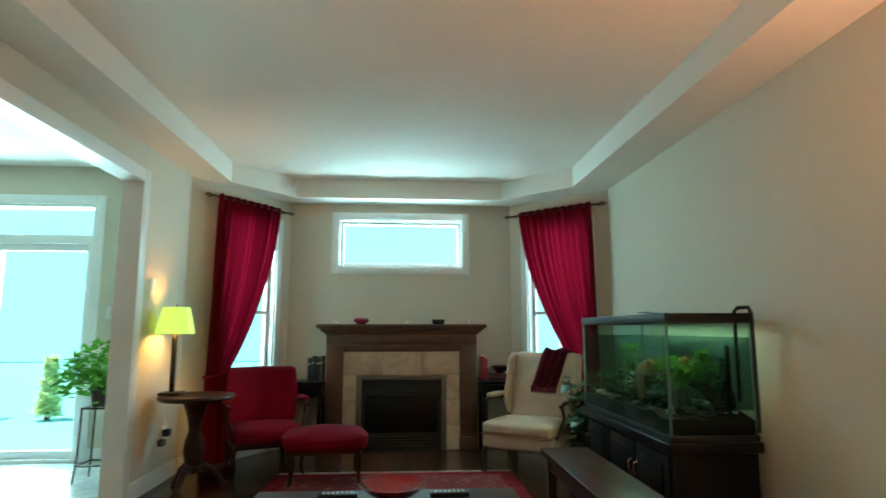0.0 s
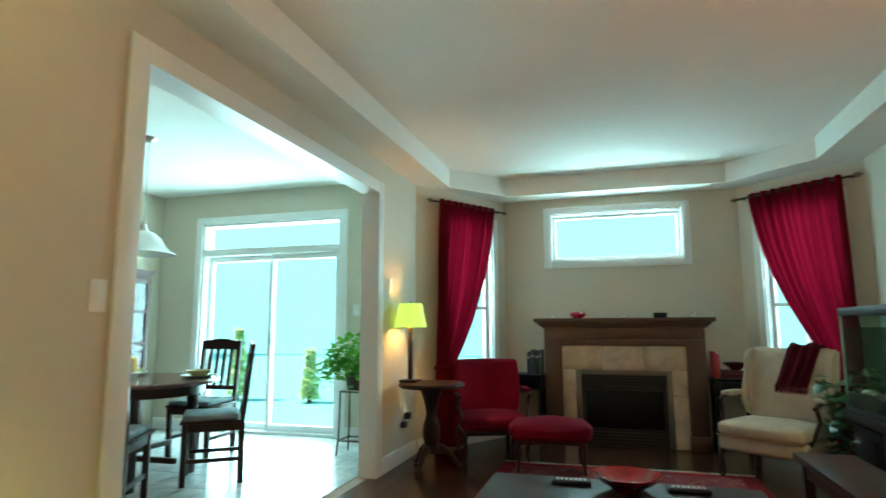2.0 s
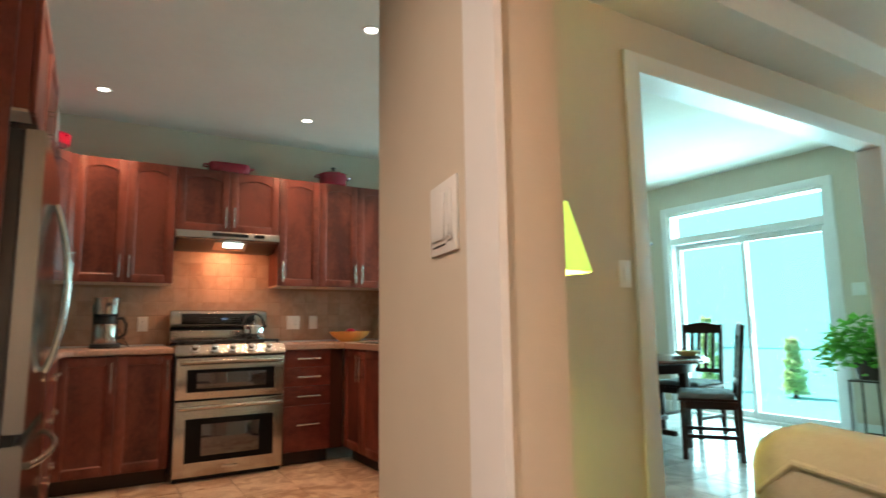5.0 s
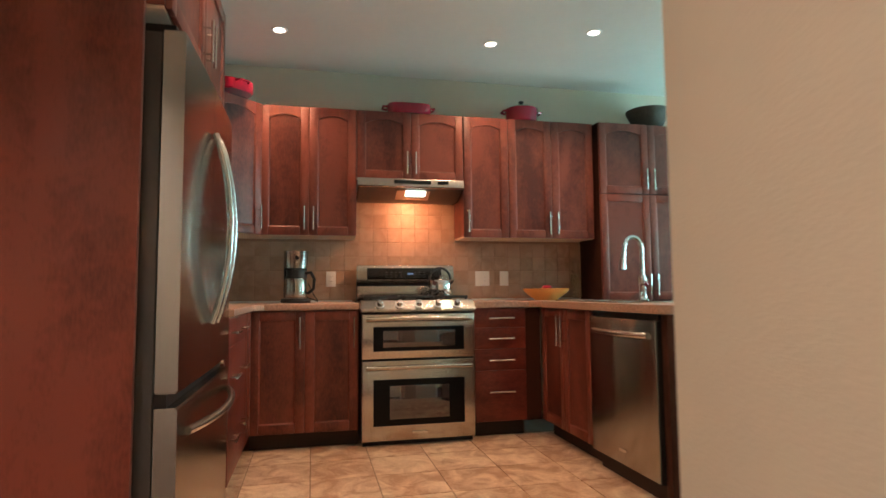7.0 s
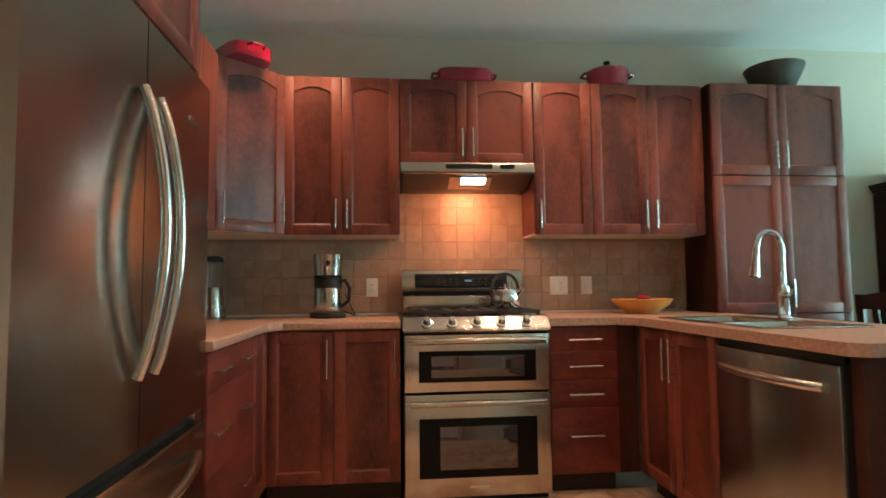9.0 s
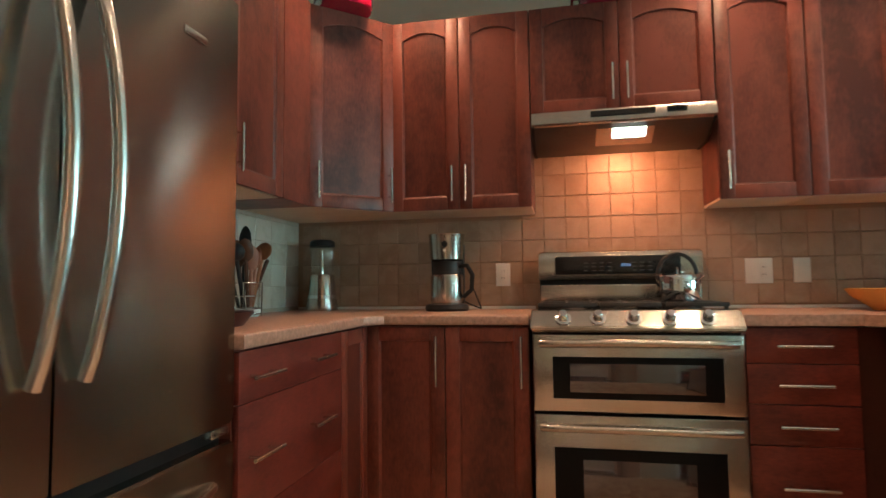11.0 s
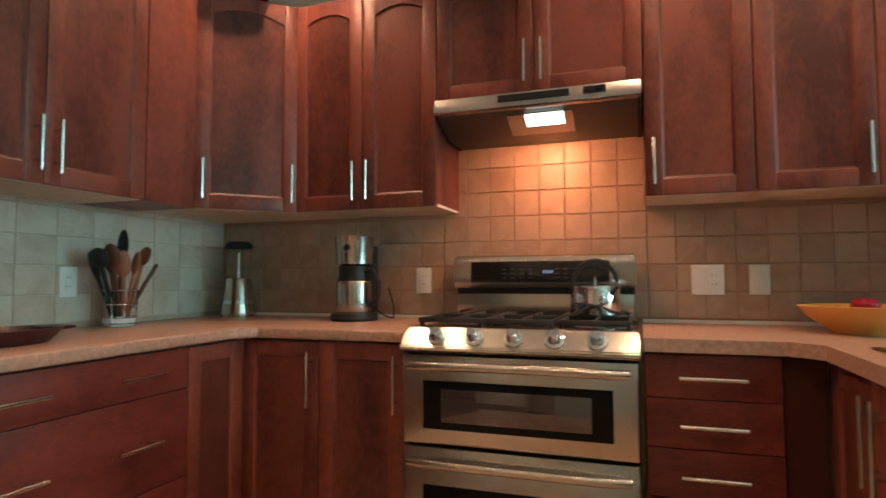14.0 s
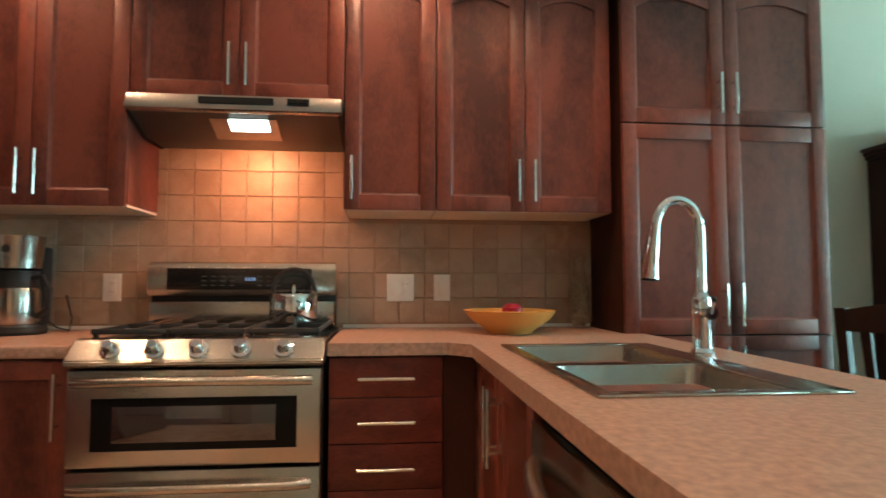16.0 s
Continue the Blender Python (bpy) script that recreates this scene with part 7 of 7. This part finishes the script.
for i in range(170):
    z = 0.015 + 0.185 * rg.random()
    a, r = rg.random() * 6.283, (0.036 - 0.008 * math.sin(math.pi * min(1, z / 0.15))) * math.sqrt(rg.random())
    blob(bm, (r * math.cos(a), r * math.sin(a), z), (0.008, 0.008, 0.011), 1)
part("pods", bm, mat("dry pods", (0.38, 0.30, 0.20), 0.8, vary=0.3), v, "dry beige pods")


def casserole(m, w, d, h, label, lid=True):
    c = thing("casserole", m, label, "pot", "red enamel pots")
    prof = [(0, 0), (0.9, 0), (0.97, 0.08), (1.0, 0.6), (1.0, 1.0), (0.94, 1.0), (0.94, 0.6), (0, 0.1)]
    bm = lathe(bmesh.new(), [(r, z) for r, z in prof], 40)
    for v in bm.verts:
        k = 1.0 if lid else 1 / max(0.72, (abs(v.co.x) ** 4 + abs(v.co.y) ** 4) ** 0.25) if v.co.length > 1e-3 and v.co.xy.length > 0.5 else 1.0
        v.co = Vector((v.co.x * w * min(k, 1.22), v.co.y * d * min(k, 1.22), v.co.z * h))
    part("pot_body", bm, REDPOT, c)
    for s in (-1, 1):
        part("grip", tube(bmesh.new(), [(s * (w - 0.004), -0.045, h * 0.8), (s * (w + 0.03), -0.035, h * 0.84), (s * (w + 0.03), 0.035, h * 0.84), (s * (w - 0.004), 0.045, h * 0.8)], 0.008, 8), REDPOT, c)
    if lid:
        bm = lathe(bmesh.new(), [(0, 1.42), (0.3, 1.4), (0.75, 1.2), (1.02, 1.03), (1.02, 1.005), (0, 1.005)], 40)
        for v in bm.verts:
            v.co = Vector((v.co.x * w, v.co.y * d, v.co.z * h))
        l = part("lid", bm, REDPOT, c)
        part("lid_knob", lathe(bmesh.new(), [(0, 0), (0.012, 0), (0.01, 0.012), (0.022, 0.02), (0.02, 0.03), (0, 0.032)], 18, (0, 0, 1.4 * h)), MATTE, l, "black lid knob")


casserole(pose(-4.60, -0.86, 2.311, 0, 0, 40), 0.15, 0.12, 0.072, "red enamel oval casserole without a lid on the cabinets", False)
casserole(pose(-4.86, 0.395, 2.311, 0, 0, 90), 0.165, 0.12, 0.078, "long shallow red enamel baking dish on the cabinets", False)
casserole(pose(-4.86, 1.305, 2.311, 0, 0, 90), 0.128, 0.125, 0.108, "round red enamel casserole with its lid on", True)
solid("wooden_bowl", lathe(bmesh.new(), [(0, 0), (0.10, 0), (0.12, 0.02), (0.185, 0.13), (0.19, 0.145), (0.175, 0.145), (0.11, 0.03), (0, 0.02)], 36), mat("weathered dark wood", (0.06, 0.045, 0.035), 0.7, vary=0.5, scale=6, bump=0.4), "rough dark carved wooden bowl on the pantry", "bowl", m=pose(-4.87, 2.435, 2.311) @ Matrix.Diagonal((0.94, 0.94, 1.2, 1)))

wall_plate("outlet_plate", pose(-5.045, 1.018, 1.09, 0, 0, 90), 0.118, 0.118, "white plate with a switch and an outlet on the splashback", "so", "outlet")
wall_plate("switch_plate", pose(-5.045, 1.20, 1.09, 0, 0, 90), 0.072, 0.115, "white single switch on the splashback", "s")
wall_plate("outlet_plate", pose(-5.045, -0.17, 1.09, 0, 0, 90), 0.072, 0.115, "white outlet on the splashback behind the coffee maker", "o", "outlet")
wall_plate("outlet_plate", pose(-4.18, -1.288, 1.09, 0, 0, 180), 0.072, 0.115, "white outlet on the splashback", "o", "outlet")
wall_plate("outlet_plate", pose(-2.955, 1.80, 0.752, 0, 0, 90), 0.082, 0.115, "white outlet on the end of the peninsula", "o", "outlet")

# ---- tiles and boards ----
def slab(name, w, h, t, material, bevel):
    """One shared tile mesh lying in x and z with its face towards -y."""
    bm = bmesh.new()
    box(bm, -w / 2, w / 2, -t, 0, -h / 2, h / 2)
    bmesh.ops.bevel(bm, geom=[e for e in bm.edges if min(v.co.y for v in e.verts) < -t / 2 and max(v.co.y for v in e.verts) < -t / 2], offset=bevel, segments=1, affect="EDGES")
    return mesh_of(name, bm, material, False)


rg = random.Random(77)
splash = thing("splashback", pose(0, 0, 0), "glazed beige square tiles behind the worktops", "splashback", kind="structure")
part("grout_bed", B(-5.0595, -5.052, -1.295, 1.868, 0.918, 1.86), GROUT, splash)
part("grout_bed", B(-5.05, -3.40, -1.2985, -1.292, 0.918, 1.40), mat("pale grout", (0.44, 0.38, 0.30), 0.9, vary=0.08), splash)
P = 0.1085
tm = slab("tile", P - 0.003, P - 0.003, 0.0045, SPLASH, 0.0018)
for i in range(29):
    y = -1.265 + P * (i + 0.5)
    for j in range(9):
        z = 0.936 + P * (j + 0.5)
        if z > 1.42 and not (-0.03 < y < 0.82):
            continue
        if z > 1.86 or y > 1.85:
            continue
        ob = new("tile", tm)
        ob.parent = splash
        ob.matrix_basis = pose(-5.051 + 0.0012 * rg.random(), y, z, 0.5 * (rg.random() - 0.5), 0.6 * (rg.random() - 0.5), 90)
P2 = 0.152
SPLASH2 = marbled("pale glazed splash tile", (0.42, 0.36, 0.29), (0.56, 0.50, 0.43), 5, 0.35)
tm2 = slab("tile", P2 - 0.0025, P - 0.0025, 0.003, SPLASH2, 0.0018)
for i in range(11):
    for j in range(5):
        ob = new("tile", tm2)
        ob.parent = splash
        ob.matrix_basis = pose(-5.045 + P2 * (i + 0.5) + (P2 / 2 if j % 2 else 0) * 0, -1.2915, 0.936 + P * (j + 0.5), 0, 0.5 * (rg.random() - 0.5), 180)

# floor tiles
F1 = 0.345


def floor_tiles(parent, x0, x1, y0, y1, material):
    bm = B(-F1 / 2 + 0.003, F1 / 2 - 0.003, -F1 / 2 + 0.003, F1 / 2 - 0.003, -0.006, 0.0)
    me = mesh_of("tile", bm, material, False)
    k = 0
    for i in range(int((x1 - x0) / F1) + 1):
        for j in range(int((y1 - y0) / F1) + 1):
            x, y = x0 + F1 * (i + 0.5), y0 + F1 * (j + 0.5)
            if x - F1 / 2 > x1 - 0.1 or y - F1 / 2 > y1 - 0.1:
                continue
            ob = new("tile", me)
            ob.parent = parent
            ob.matrix_basis = pose(x, y, -0.0005 * rg.random(), 0, 0, 90 * rg.randrange(4))


fk = bpy.data.objects["floor_kitchen"]
floor_tiles(fk, -4.50, -1.76, -1.0, 1.40, FTILE)
floor_tiles(fk, -4.95, -1.76, 1.76, 5.45, DTILE)
# hardwood boards
fl = bpy.data.objects["floor_living"]
BW = 0.127
boards = [mesh_of("board", B(-BW / 2 + 0.0008, BW / 2 - 0.0008, -L / 2 + 0.0008, L / 2 - 0.0008, -0.006, 0.0), WOODFLOOR, False) for L in (1.2, 0.9)]
for i in range(30):
    x = -1.745 + BW * (i + 0.5)
    y = -2.6 - 0.5 * rg.random()
    k = rg.randrange(2)
    while y < 6.05:
        L = (1.2, 0.9)[k % 2]
        if y + L > -2.0:
            ob = new("board", boards[k % 2])
            ob.parent = fl
            ob.matrix_basis = pose(x, y + L / 2, -0.0004 * rg.random())
        y += L
        k += 1
